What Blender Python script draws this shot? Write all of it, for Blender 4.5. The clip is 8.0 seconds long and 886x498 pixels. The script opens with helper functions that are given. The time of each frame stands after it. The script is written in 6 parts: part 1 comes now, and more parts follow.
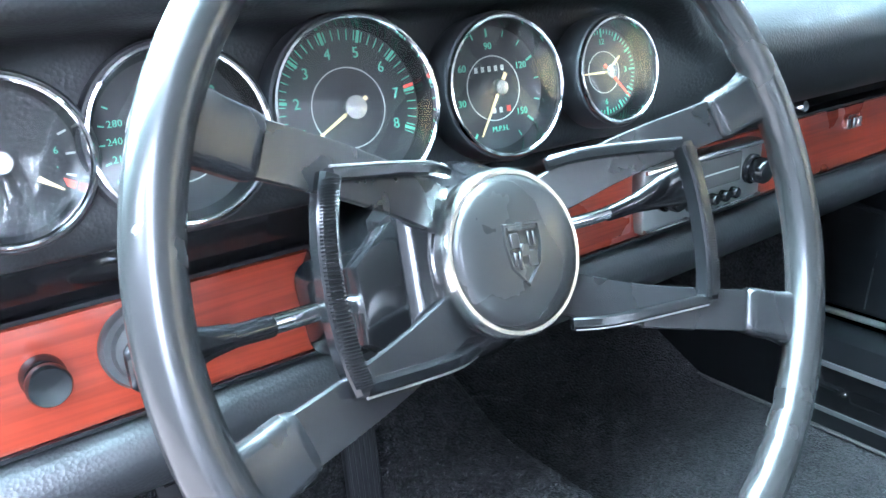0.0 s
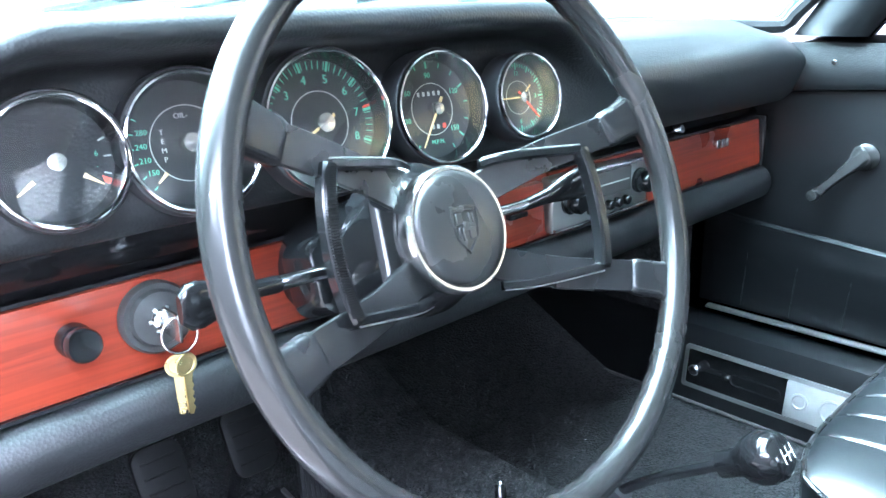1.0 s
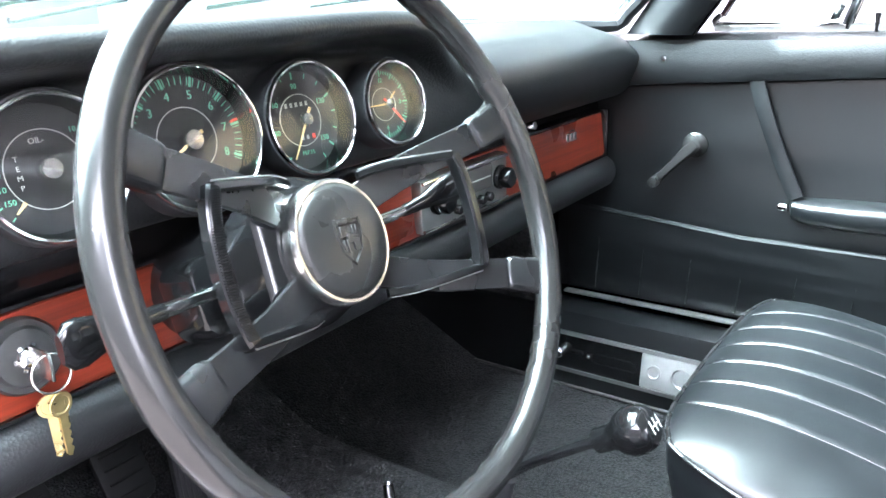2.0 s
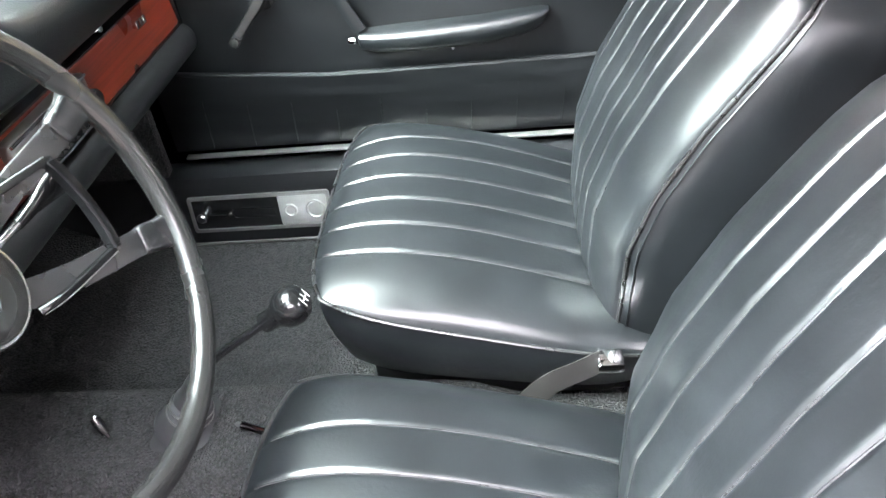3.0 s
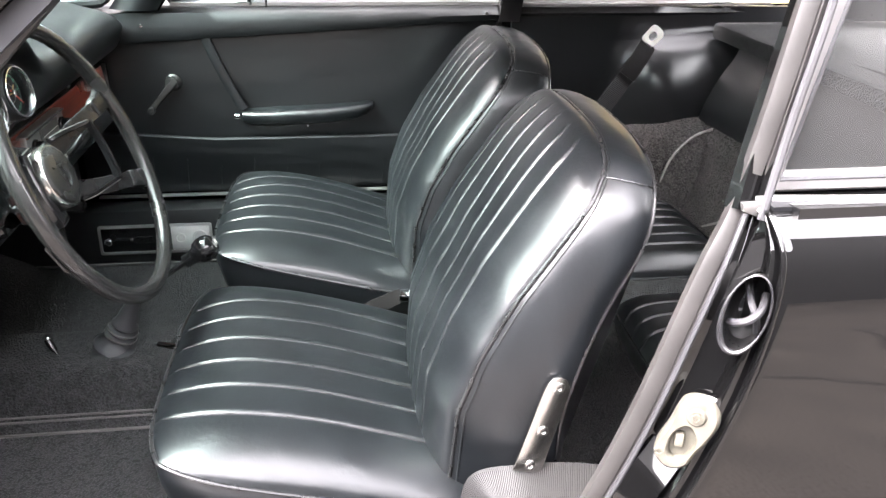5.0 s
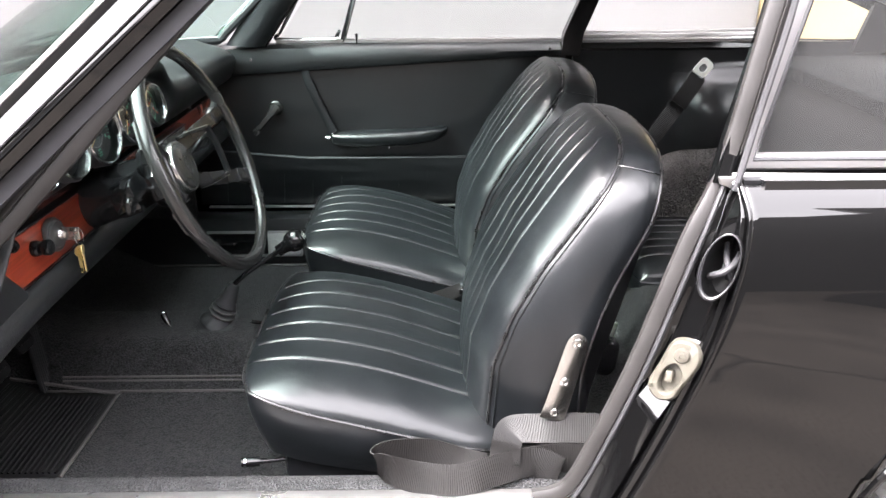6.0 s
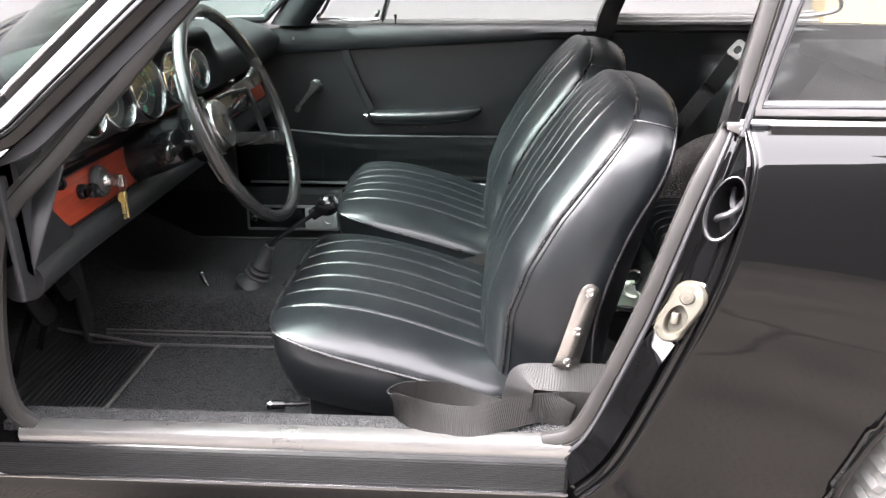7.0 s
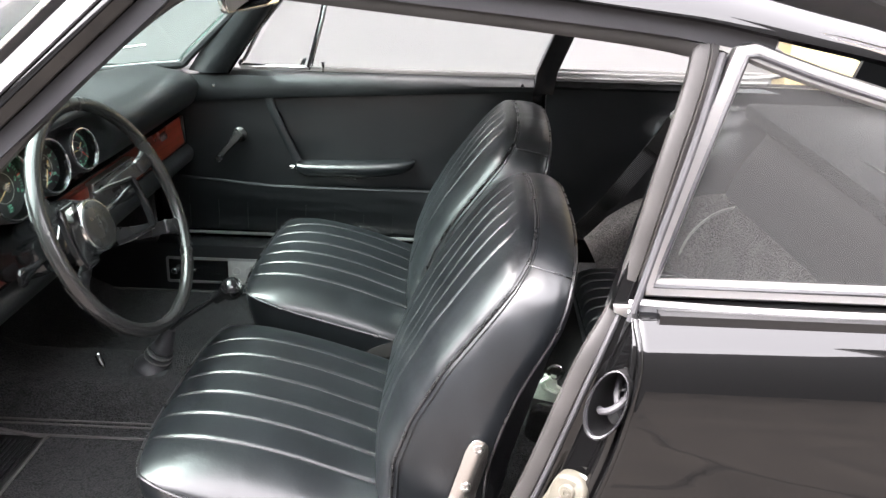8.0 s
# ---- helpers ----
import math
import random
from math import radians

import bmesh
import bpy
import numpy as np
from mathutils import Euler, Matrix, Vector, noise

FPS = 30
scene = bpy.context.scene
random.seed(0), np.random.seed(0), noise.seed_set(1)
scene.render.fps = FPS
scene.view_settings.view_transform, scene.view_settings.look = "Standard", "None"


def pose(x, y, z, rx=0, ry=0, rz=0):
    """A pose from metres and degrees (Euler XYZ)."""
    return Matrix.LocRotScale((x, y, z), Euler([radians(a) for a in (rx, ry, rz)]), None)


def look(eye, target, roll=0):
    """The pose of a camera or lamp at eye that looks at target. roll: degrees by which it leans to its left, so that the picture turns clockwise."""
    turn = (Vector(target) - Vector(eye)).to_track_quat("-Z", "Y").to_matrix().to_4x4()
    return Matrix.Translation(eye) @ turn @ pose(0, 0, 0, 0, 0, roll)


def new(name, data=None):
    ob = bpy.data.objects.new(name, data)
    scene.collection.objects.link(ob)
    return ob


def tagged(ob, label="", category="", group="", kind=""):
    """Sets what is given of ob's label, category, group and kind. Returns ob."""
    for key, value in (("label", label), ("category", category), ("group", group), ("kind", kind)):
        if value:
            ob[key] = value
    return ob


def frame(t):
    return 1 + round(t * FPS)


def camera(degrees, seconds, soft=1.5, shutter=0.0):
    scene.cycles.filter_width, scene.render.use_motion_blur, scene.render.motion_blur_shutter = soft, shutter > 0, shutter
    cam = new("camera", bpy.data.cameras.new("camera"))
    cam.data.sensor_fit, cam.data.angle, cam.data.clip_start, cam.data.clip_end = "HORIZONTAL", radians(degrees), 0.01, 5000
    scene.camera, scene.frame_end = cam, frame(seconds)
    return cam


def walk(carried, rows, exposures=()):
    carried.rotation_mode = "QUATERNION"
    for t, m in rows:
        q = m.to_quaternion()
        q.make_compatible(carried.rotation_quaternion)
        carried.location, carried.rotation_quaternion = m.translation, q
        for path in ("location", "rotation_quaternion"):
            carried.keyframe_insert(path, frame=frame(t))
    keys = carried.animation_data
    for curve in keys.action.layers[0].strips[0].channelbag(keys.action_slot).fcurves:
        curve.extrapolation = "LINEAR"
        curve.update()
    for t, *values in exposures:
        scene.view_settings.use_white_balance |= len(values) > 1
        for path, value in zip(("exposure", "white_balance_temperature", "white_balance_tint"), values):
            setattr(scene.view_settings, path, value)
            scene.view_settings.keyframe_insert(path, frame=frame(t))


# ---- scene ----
cam = camera(60.5, 8.0)
PATH = [
    (0, (-0.49, -0.061, 0.923), (0.611, 1.463, 0.242), -2.8),
    (0.5, (-0.536, -0.11, 0.925), (0.663, 1.36, 0.291), -3.0),
    (1, (-0.596, -0.145, 0.93), (0.701, 1.252, 0.325), -1.8),
    (1.2, (-0.617, -0.157, 0.928), (0.712, 1.216, 0.337), -1.4),
    (2.3, (-0.611, -0.128, 0.968), (1.013, 0.745, 0.194), -4.9),
    (2.5, (-0.6, -0.132, 1.01), (1.037, 0.544, 0.081), -7.3),
    (3, (-0.645, -0.183, 1.117), (0.932, 0.03, -0.096), -7.7),
    (3.5, (-0.752, -0.196, 1.152), (0.839, -0.292, -0.056), -5.5),
    (4, (-0.933, -0.216, 1.148), (0.726, -0.416, 0.049), -4.6),
    (5.3, (-1.392, -0.172, 1.177), (0.413, -0.365, 0.338), 1.5),
    (5.5, (-1.442, -0.183, 1.178), (0.375, -0.326, 0.355), 1.0),
    (6, (-1.54, -0.225, 1.158), (0.306, -0.231, 0.391), -0.4),
    (6.5, (-1.606, -0.257, 1.097), (0.25, -0.176, 0.356), -0.7),
    (7, (-1.615, -0.268, 1.091), (0.236, -0.154, 0.343), -0.3),
    (7.5, (-1.544, -0.33, 1.15), (0.295, -0.216, 0.372), 0.6),
    (8, (-1.41, -0.402, 1.284), (0.415, -0.34, 0.469), 1.4),
]
EXPOSURES = [(0.0, 6.85, 5150, 12), (1.2, 6.55, 5200, 12), (2.5, 6.3, 6400, 22), (3.5, 6.15, 6550, 22), (4.2, 6.0, 6650, 22), (5.5, 4.9, 6550, 18), (6.8, 4.75, 6600, 18), (8.0, 4.78, 6600, 18)]
walk(cam, [(t, look(eye, target, roll)) for t, eye, target, roll in PATH], EXPOSURES)

# ---- daylight: a bright overcast sky ----
world = bpy.data.worlds.new("overcast")
scene.world = world
world.use_nodes = True
wn, wl = world.node_tree.nodes, world.node_tree.links
sky = wn.new("ShaderNodeTexSky")
sky.sky_type, sky.sun_disc = "NISHITA", False
sky.sun_elevation, sky.sun_rotation = radians(54), radians(-10)
sky.air_density, sky.dust_density, sky.ozone_density = 1.0, 4.0, 1.0
pale = wn.new("ShaderNodeHueSaturation")
pale.inputs["Saturation"].default_value = 0.12
wl.new(sky.outputs[0], pale.inputs["Color"])
veil = wn.new("ShaderNodeMix")
veil.data_type = "RGBA"
veil.inputs["Factor"].default_value, veil.inputs["B"].default_value = 0.5, (5.4, 5.45, 5.55, 1)
wl.new(pale.outputs[0], veil.inputs["A"])
wl.new(veil.outputs["Result"], wn["Background"].inputs["Color"])
wn["Background"].inputs["Strength"].default_value = 0.15
sun = new("sun", bpy.data.lights.new("sun", "SUN"))
sun.data.energy, sun.data.angle, sun.data.color = 0.8, radians(36), (1.0, 0.97, 0.93)
sun.matrix_world = look((-1.0, 5.6, 8.1), (0, 0, 0))


# ---- mesh tools: a geometry is (points, faces) ----
def link(name, geo, m, parent=None, label="", sharp=40):
    points, faces = geo
    me = bpy.data.meshes.new(name)
    me.from_pydata([tuple(map(float, p)) for p in points], [], [tuple(map(int, f)) for f in faces])
    bm = bmesh.new()
    bm.from_mesh(me)
    bmesh.ops.recalc_face_normals(bm, faces=bm.faces)
    bm.to_mesh(me)
    bm.free()
    me.materials.append(m)
    me.polygons.foreach_set("use_smooth", [True] * len(me.polygons))
    me.set_sharp_from_angle(angle=radians(sharp))
    ob = new(name, me)
    ob.parent = parent
    if label:
        ob["label"] = label
    return ob


def thing(name, label, category, group="", kind=""):
    return tagged(new(name), label, category, group, kind)


def xf(geo, m):
    m = np.array(m)
    return np.asarray(geo[0], float) @ m[:3, :3].T + m[:3, 3], geo[1]


def join(*geos):
    points, faces, n = [], [], 0
    for p, f in geos:
        points.extend(np.asarray(p, float))
        faces.extend([tuple(i + n for i in q) for q in f])
        n += len(p)
    return np.array(points), faces


def loft(rings, close=True, cap=True, loop=False):
    rings = [np.asarray(r, float) for r in rings]
    n, k = len(rings[0]), len(rings)
    faces = []
    for a in range(k if loop else k - 1):
        b = (a + 1) % k
        for i in range(n if close else n - 1):
            j = (i + 1) % n
            faces.append((a * n + i, a * n + j, b * n + j, b * n + i))
    if cap and close and not loop:
        faces += [tuple(range(n))[::-1], tuple(range((k - 1) * n, k * n))]
    return np.concatenate(rings), faces


def smooth_path(points, n=24, loop=False):
    """A Catmull-Rom curve through the points."""
    p = [np.asarray(q, float) for q in points]
    k = len(p)
    out = []
    spans = k if loop else k - 1
    for s in range(spans):
        a, b, c, d = (p[(s - 1) % k], p[s], p[(s + 1) % k], p[(s + 2) % k]) if loop else (p[max(s - 1, 0)], p[s], p[s + 1], p[min(s + 2, k - 1)])
        m = max(2, n // spans)
        for i in range(m):
            t = i / m
            out.append(0.5 * (2 * b + (c - a) * t + (2 * a - 5 * b + 4 * c - d) * t**2 + (3 * b - a - 3 * c + d) * t**3))
    if not loop:
        out.append(p[-1])
    return np.array(out)


def frames(path, loop=False, up=None):
    path = np.asarray(path, float)
    if loop:
        tan = np.roll(path, -1, 0) - np.roll(path, 1, 0)
    else:
        tan = np.gradient(path, axis=0)
    tan /= np.linalg.norm(tan, axis=1)[:, None] + 1e-12
    side = np.cross(tan[0], up if up is not None else ((0, 0, 1) if abs(tan[0][2]) < 0.9 else (1, 0, 0)))
    sides = []
    for t in tan:
        side = np.cross(t, up) if up is not None else side - t * (side @ t)
        side = side / (np.linalg.norm(side) + 1e-12)
        sides.append(side)
    sides = np.array(sides)
    return path, tan, sides, np.cross(sides, tan)


def tube(path, r, n=10, loop=False):
    path, tan, a, b = frames(path, loop)
    r = np.broadcast_to(r, len(path))
    th = np.linspace(0, 2 * np.pi, n, endpoint=False)
    return loft([p + q * (np.cos(th)[:, None] * u + np.sin(th)[:, None] * v) for p, q, u, v in zip(path, r, a, b)], loop=loop)


def sweep(profile, path, up=(0, 0, 1), loop=False):
    """A profile of (side, up) points carried along a path."""
    path, tan, a, b = frames(path, loop, up)
    prof = np.asarray(profile, float)
    return loft([p + prof[:, :1] * u + prof[:, 1:] * v for p, u, v in zip(path, a, b)], loop=loop)


def lathe(profile, n=32):
    th = np.linspace(0, 2 * np.pi, n, endpoint=False)
    c, s = np.cos(th), np.sin(th)
    ring = profile[0][0] > 0.0025 and profile[-1][0] > 0.0025
    return loft([np.stack([r * c, r * s, 0 * c + h], 1) for r, h in profile], loop=ring)


def box(lo, hi, bevel=0.0, segments=2):
    bm = bmesh.new()
    bmesh.ops.create_cube(bm, size=1.0)
    lo, hi = np.array(lo, float), np.array(hi, float)
    for v in bm.verts:
        v.co = Vector((lo + hi) / 2 + np.array(v.co) * (hi - lo))
    if bevel:
        bmesh.ops.bevel(bm, geom=bm.edges[:], offset=bevel, segments=segments, profile=0.5, affect="EDGES")
    bm.verts.index_update()
    geo = [tuple(v.co) for v in bm.verts], [tuple(v.index for v in f.verts) for f in bm.faces]
    bm.free()
    return np.array(geo[0]), geo[1]


def rrect(w, h, r, n=6):
    pts = []
    for cx, cy, a in ((w / 2 - r, h / 2 - r, 0), (-w / 2 + r, h / 2 - r, 90), (-w / 2 + r, -h / 2 + r, 180), (w / 2 - r, -h / 2 + r, 270)):
        for t in np.radians(np.linspace(a, a + 90, n)):
            pts.append((cx + r * np.cos(t), cy + r * np.sin(t)))
    return np.array(pts)


def inset(outline, d):
    p = np.asarray(outline, float)
    t = np.roll(p, -1, 0) - np.roll(p, 1, 0)
    t /= np.linalg.norm(t, axis=1)[:, None] + 1e-12
    area = np.sum(p[:, 0] * np.roll(p[:, 1], -1) - np.roll(p[:, 0], -1) * p[:, 1])
    n = np.stack([-t[:, 1], t[:, 0]], 1) * (1 if area > 0 else -1)
    return p + d * n


def plate(outline, thick, bevel=0.0):
    """A flat piece in x, y of that thickness upwards, with rounded edges."""
    o = np.asarray(outline, float)
    ring = lambda q, z: np.column_stack([q, np.full(len(q), z)])  # noqa: E731
    if not bevel:
        return loft([ring(o, 0), ring(o, thick)])
    return loft([ring(inset(o, bevel), 0), ring(inset(o, 0.3 * bevel), 0.3 * bevel), ring(o, bevel), ring(o, thick - bevel),
                 ring(inset(o, 0.3 * bevel), thick - 0.3 * bevel), ring(inset(o, bevel), thick)])


def grid(f, us, vs):
    pts = [f(u, v) for v in vs for u in us]
    n = len(us)
    return np.array(pts, float), [(b * n + a, b * n + a + 1, (b + 1) * n + a + 1, (b + 1) * n + a) for b in range(len(vs) - 1) for a in range(n - 1)]


def shell(f, us, vs, thick):
    """A sheet with thickness: f(u, v) gives the front; the back lies thick behind it."""
    p, faces = grid(f, us, vs)
    n, m = len(us), len(vs)
    g = p.reshape(m, n, 3)
    nor = np.cross(np.gradient(g, axis=1), np.gradient(g, axis=0))
    nor /= np.linalg.norm(nor, axis=2)[:, :, None] + 1e-12
    back = (g - thick * nor).reshape(-1, 3)
    k = n * m
    rim = [i for i in range(n)] + [b * n + n - 1 for b in range(1, m)] + [(m - 1) * n + a for a in range(n - 2, -1, -1)] + [b * n for b in range(m - 2, 0, -1)]
    faces = faces + [tuple(i + k for i in q)[::-1] for q in faces]
    faces += [(rim[i], rim[(i + 1) % len(rim)], rim[(i + 1) % len(rim)] + k, rim[i] + k) for i in range(len(rim))]
    return np.concatenate([p, back]), faces


def axes(origin, ex, ey, ez):
    return Matrix(((ex[0], ey[0], ez[0], origin[0]), (ex[1], ey[1], ez[1], origin[1]), (ex[2], ey[2], ez[2], origin[2]), (0, 0, 0, 1)))


def unit(v):
    v = np.asarray(v, float)
    return v / np.linalg.norm(v)


def ribbon(path, across, width, thick=0.0015, n=40, ribs=False):
    """A flat band along a path; across: its width's direction at each given point."""
    if ribs:
        n = int(np.sum(np.linalg.norm(np.diff(np.asarray(path, float), axis=0), axis=1)) / 0.0011)
    q = smooth_path(path, n)
    w = smooth_path(across, n)
    rings = []
    tan = np.gradient(q, axis=0)
    for i, (p, a, t) in enumerate(zip(q, w, tan)):
        a = unit(a - t * (a @ t) / (t @ t))
        k = unit(np.cross(a, t)) * thick / 2 * ((0.7, 1.6)[i % 2] if ribs else 0.85)
        a = a * width / 2
        rings.append([p - a + k, p - a * 0.5 + k * 1.6, p + a * 0.5 + k * 1.6, p + a + k, p + a - k, p - a - k])
    return loft(rings)


def words(text, size, depth=0.0003):
    cu = bpy.data.curves.new("words", "FONT")
    cu.body, cu.size, cu.extrude, cu.align_x, cu.align_y, cu.resolution_u = text, size, depth, "CENTER", "CENTER", 2
    ob = bpy.data.objects.new("words", cu)
    scene.collection.objects.link(ob)
    bpy.context.view_layer.update()
    me = bpy.data.meshes.new_from_object(ob.evaluated_get(bpy.context.evaluated_depsgraph_get()))
    geo = np.array([tuple(v.co) for v in me.vertices]).reshape(-1, 3), [tuple(p.vertices) for p in me.polygons]
    bpy.data.objects.remove(ob)
    bpy.data.curves.remove(cu)
    bpy.data.meshes.remove(me)
    return geo


# ---- materials ----
def material(name, colour, rough=0.5, metal=0.0, grain=0.0, grain_size=0.001, vary=0.15, blotch=0.12, rough_vary=0.1, coat=0.0, specular=0.5, voronoi=False, sheen=0.0, coat_ior=1.5):
    """A surface with colour and gloss varied at two scales and a fine relief; sizes in metres."""
    m = bpy.data.materials.new(name)
    m.use_nodes = True
    n, l = m.node_tree.nodes, m.node_tree.links
    b = n["Principled BSDF"]
    co = n.new("ShaderNodeTexCoord").outputs["Object"]
    fine = n.new("ShaderNodeTexVoronoi" if voronoi else "ShaderNodeTexNoise")
    fine.inputs["Scale"].default_value = 1 / grain_size if voronoi else 0.5 / grain_size
    wide = n.new("ShaderNodeTexNoise")
    wide.inputs["Scale"].default_value, wide.inputs["Detail"].default_value = 1 / blotch, 5
    for t in (fine, wide):
        l.new(co, t.inputs["Vector"])
    f, w = fine.outputs[0], wide.outputs[0]
    mix = n.new("ShaderNodeMix")
    mix.data_type = "RGBA"
    c = np.array(colour[:3])
    mix.inputs["A"].default_value, mix.inputs["B"].default_value = (*np.clip(c * (1 - 2 * vary), 0, 1), 1), (*np.clip(c * (1 + 2 * vary), 0, 1), 1)
    l.new(w, mix.inputs["Factor"])
    l.new(mix.outputs["Result"], b.inputs["Base Color"])
    r = n.new("ShaderNodeMapRange")
    r.inputs["To Min"].default_value, r.inputs["To Max"].default_value = max(rough - rough_vary, 0.01), min(rough + rough_vary, 1)
    l.new(w, r.inputs["Value"])
    l.new(r.outputs[0], b.inputs["Roughness"])
    b.inputs["Metallic"].default_value, b.inputs["Coat Weight"].default_value, b.inputs["Specular IOR Level"].default_value = metal, coat, specular
    b.inputs["Coat Roughness"].default_value = 0.03
    b.inputs["Coat IOR"].default_value = coat_ior
    b.inputs["Sheen Weight"].default_value = sheen
    if grain:
        bump = n.new("ShaderNodeBump")
        bump.inputs["Strength"].default_value, bump.inputs["Distance"].default_value = 1.0, grain
        l.new(f, bump.inputs["Height"])
        l.new(bump.outputs[0], b.inputs["Normal"])
    return m


def glazing(name, tint, gloss=0.04, haze=0.0):
    """A clear pane: light passes straight, and it mirrors more at a flat angle."""
    m = bpy.data.materials.new(name)
    m.use_nodes = True
    n, l = m.node_tree.nodes, m.node_tree.links
    n.clear()
    out, mix, clear, shine = n.new("ShaderNodeOutputMaterial"), n.new("ShaderNodeMixShader"), n.new("ShaderNodeBsdfTransparent"), n.new("ShaderNodeBsdfGlossy")
    clear.inputs["Color"].default_value, shine.inputs["Roughness"].default_value = (*tint, 1), 0.01
    lw, power, add = n.new("ShaderNodeLayerWeight"), n.new("ShaderNodeMath"), n.new("ShaderNodeMath")
    lw.inputs["Blend"].default_value = 0.5
    power.operation, add.operation = "POWER", "MULTIPLY_ADD"
    power.inputs[1].default_value = 5
    add.inputs[1].default_value, add.inputs[2].default_value = 1 - gloss, gloss
    l.new(lw.outputs["Facing"], power.inputs[0])
    l.new(power.outputs[0], add.inputs[0])
    l.new(add.outputs[0], mix.inputs["Fac"])
    l.new(clear.outputs[0], mix.inputs[1])
    l.new(shine.outputs[0], mix.inputs[2])
    film, veil = n.new("ShaderNodeMixShader"), n.new("ShaderNodeBsdfDiffuse")
    film.inputs["Fac"].default_value = haze
    l.new(mix.outputs[0], film.inputs[1])
    l.new(veil.outputs[0], film.inputs[2])
    l.new(film.outputs[0], out.inputs["Surface"])
    return m


M_PAINT = material("black_paint", (0.0018, 0.0018, 0.0019), 0.04, specular=0.0, coat=1.0, coat_ior=1.5, rough_vary=0.03, vary=0.1, blotch=0.4)
M_SEAT = material("black_leather", (0.0050, 0.0060, 0.0070), 0.325, specular=0.52, grain=0.00006, grain_size=0.0016, vary=0.3, blotch=0.05, rough_vary=0.07)
M_VINYL = material("black_vinyl", (0.0068, 0.0073, 0.0082), 0.31, specular=0.46, grain=0.00004, grain_size=0.0018, vary=0.2, blotch=0.12, rough_vary=0.08, voronoi=True)
M_PAD = material("padded_vinyl", (0.011, 0.0115, 0.0125), 0.42, grain=0.00022, grain_size=0.0026, vary=0.2, blotch=0.1, rough_vary=0.08, voronoi=True)
M_CARPET = material("black_carpet", (0.036, 0.0362, 0.0375), 0.95, sheen=0.03, grain=0.001, grain_size=0.0015, vary=0.35, blotch=0.02, specular=0.15)
M_CHROME = material("chrome", (0.75, 0.75, 0.76), 0.10, metal=1, vary=0.03, blotch=0.05, rough_vary=0.05)
M_STEEL = material("brushed_steel", (0.62, 0.61, 0.59), 0.24, metal=1, vary=0.06, blotch=0.03, rough_vary=0.05)
M_ALLOY = material("worn_alloy", (0.060, 0.056, 0.044), 0.42, metal=0.15, vary=0.25, blotch=0.012)
M_RUBBER = material("grey_rubber", (0.07, 0.066, 0.064), 0.55, specular=0.3, grain=0.0001, grain_size=0.001, vary=0.2, blotch=0.05)
M_BLACKRUB = material("black_rubber", (0.024, 0.024, 0.026), 0.5, specular=0.3, grain=0.0001, grain_size=0.001, vary=0.2, blotch=0.05)
M_PLASTIC = material("black_plastic", (0.006, 0.006, 0.0065), 0.13, specular=0.45, vary=0.15, blotch=0.06, rough_vary=0.04)
M_RIM = material("hard_rubber_rim", (0.0125, 0.0122, 0.0122), 0.27, vary=0.15, blotch=0.08, rough_vary=0.012, coat=0.10)
M_SATIN = material("satin_black_metal", (0.009, 0.009, 0.01), 0.22, specular=0.5, vary=0.15, blotch=0.05)
M_DIAL = material("dial_black", (0.02, 0.02, 0.021), 0.5, vary=0.1)
M_GREEN = material("dial_green", (0.15, 0.52, 0.34), 0.5, vary=0.05)
M_WHITE = material("dial_white", (0.52, 0.52, 0.49), 0.5, vary=0.05)
M_RED = material("dial_red", (0.845, 0.078, 0.039), 0.5, vary=0.05)
M_NEEDLE = material("needle_cream", (0.768, 0.544, 0.256), 0.6, vary=0.05)
M_BRASS = material("key_brass", (0.62, 0.48, 0.22), 0.3, metal=0.9, vary=0.15, blotch=0.01)
M_WEB = material("belt_webbing", (0.0095, 0.0088, 0.0086), 0.5, specular=0.3, grain=0.0001, grain_size=0.0012, vary=0.2, blotch=0.05)
M_PLATED = material("zinc_plated", (0.66, 0.72, 0.62), 0.32, metal=0.6, vary=0.1, blotch=0.01)
M_TYRE = material("tyre_rubber", (0.095, 0.093, 0.090), 0.8, grain=0.0003, grain_size=0.003, vary=0.25, blotch=0.05)
M_GROUND = material("dark_tarmac", (0.050, 0.0425, 0.0355), 0.8, grain=0.004, grain_size=0.006, vary=0.4, blotch=0.35)
M_WALL = material("pale_grey_wall", (0.248, 0.244, 0.239), 0.8, grain=0.0005, grain_size=0.01, vary=0.02, blotch=3.0)
M_WALL_DARK = material("slate_grey_wall", (0.055, 0.054, 0.053), 0.8, grain=0.0005, grain_size=0.01, vary=0.08, blotch=1.5)
M_YELLOW = material("yellow_paint", (0.62, 0.50, 0.27), 0.6, vary=0.05, blotch=0.5)
M_LINER = material("headlining", (0.55, 0.54, 0.52), 0.8, grain=0.0002, grain_size=0.002, vary=0.1)
M_SCREEN = glazing("tinted_glass", (0.845, 0.950, 0.918))
M_CLEAR = glazing("clear_glass", (0.93, 0.95, 0.94))
# its pale diffuse film stands in for haze and reflections on the pane
M_HAZED = glazing("hazed_glass", (0.90, 0.91, 0.90), 0.05, 0.012)
M_DIALGLASS = glazing("dial_glass", (0.95, 0.95, 0.95), 0.03)


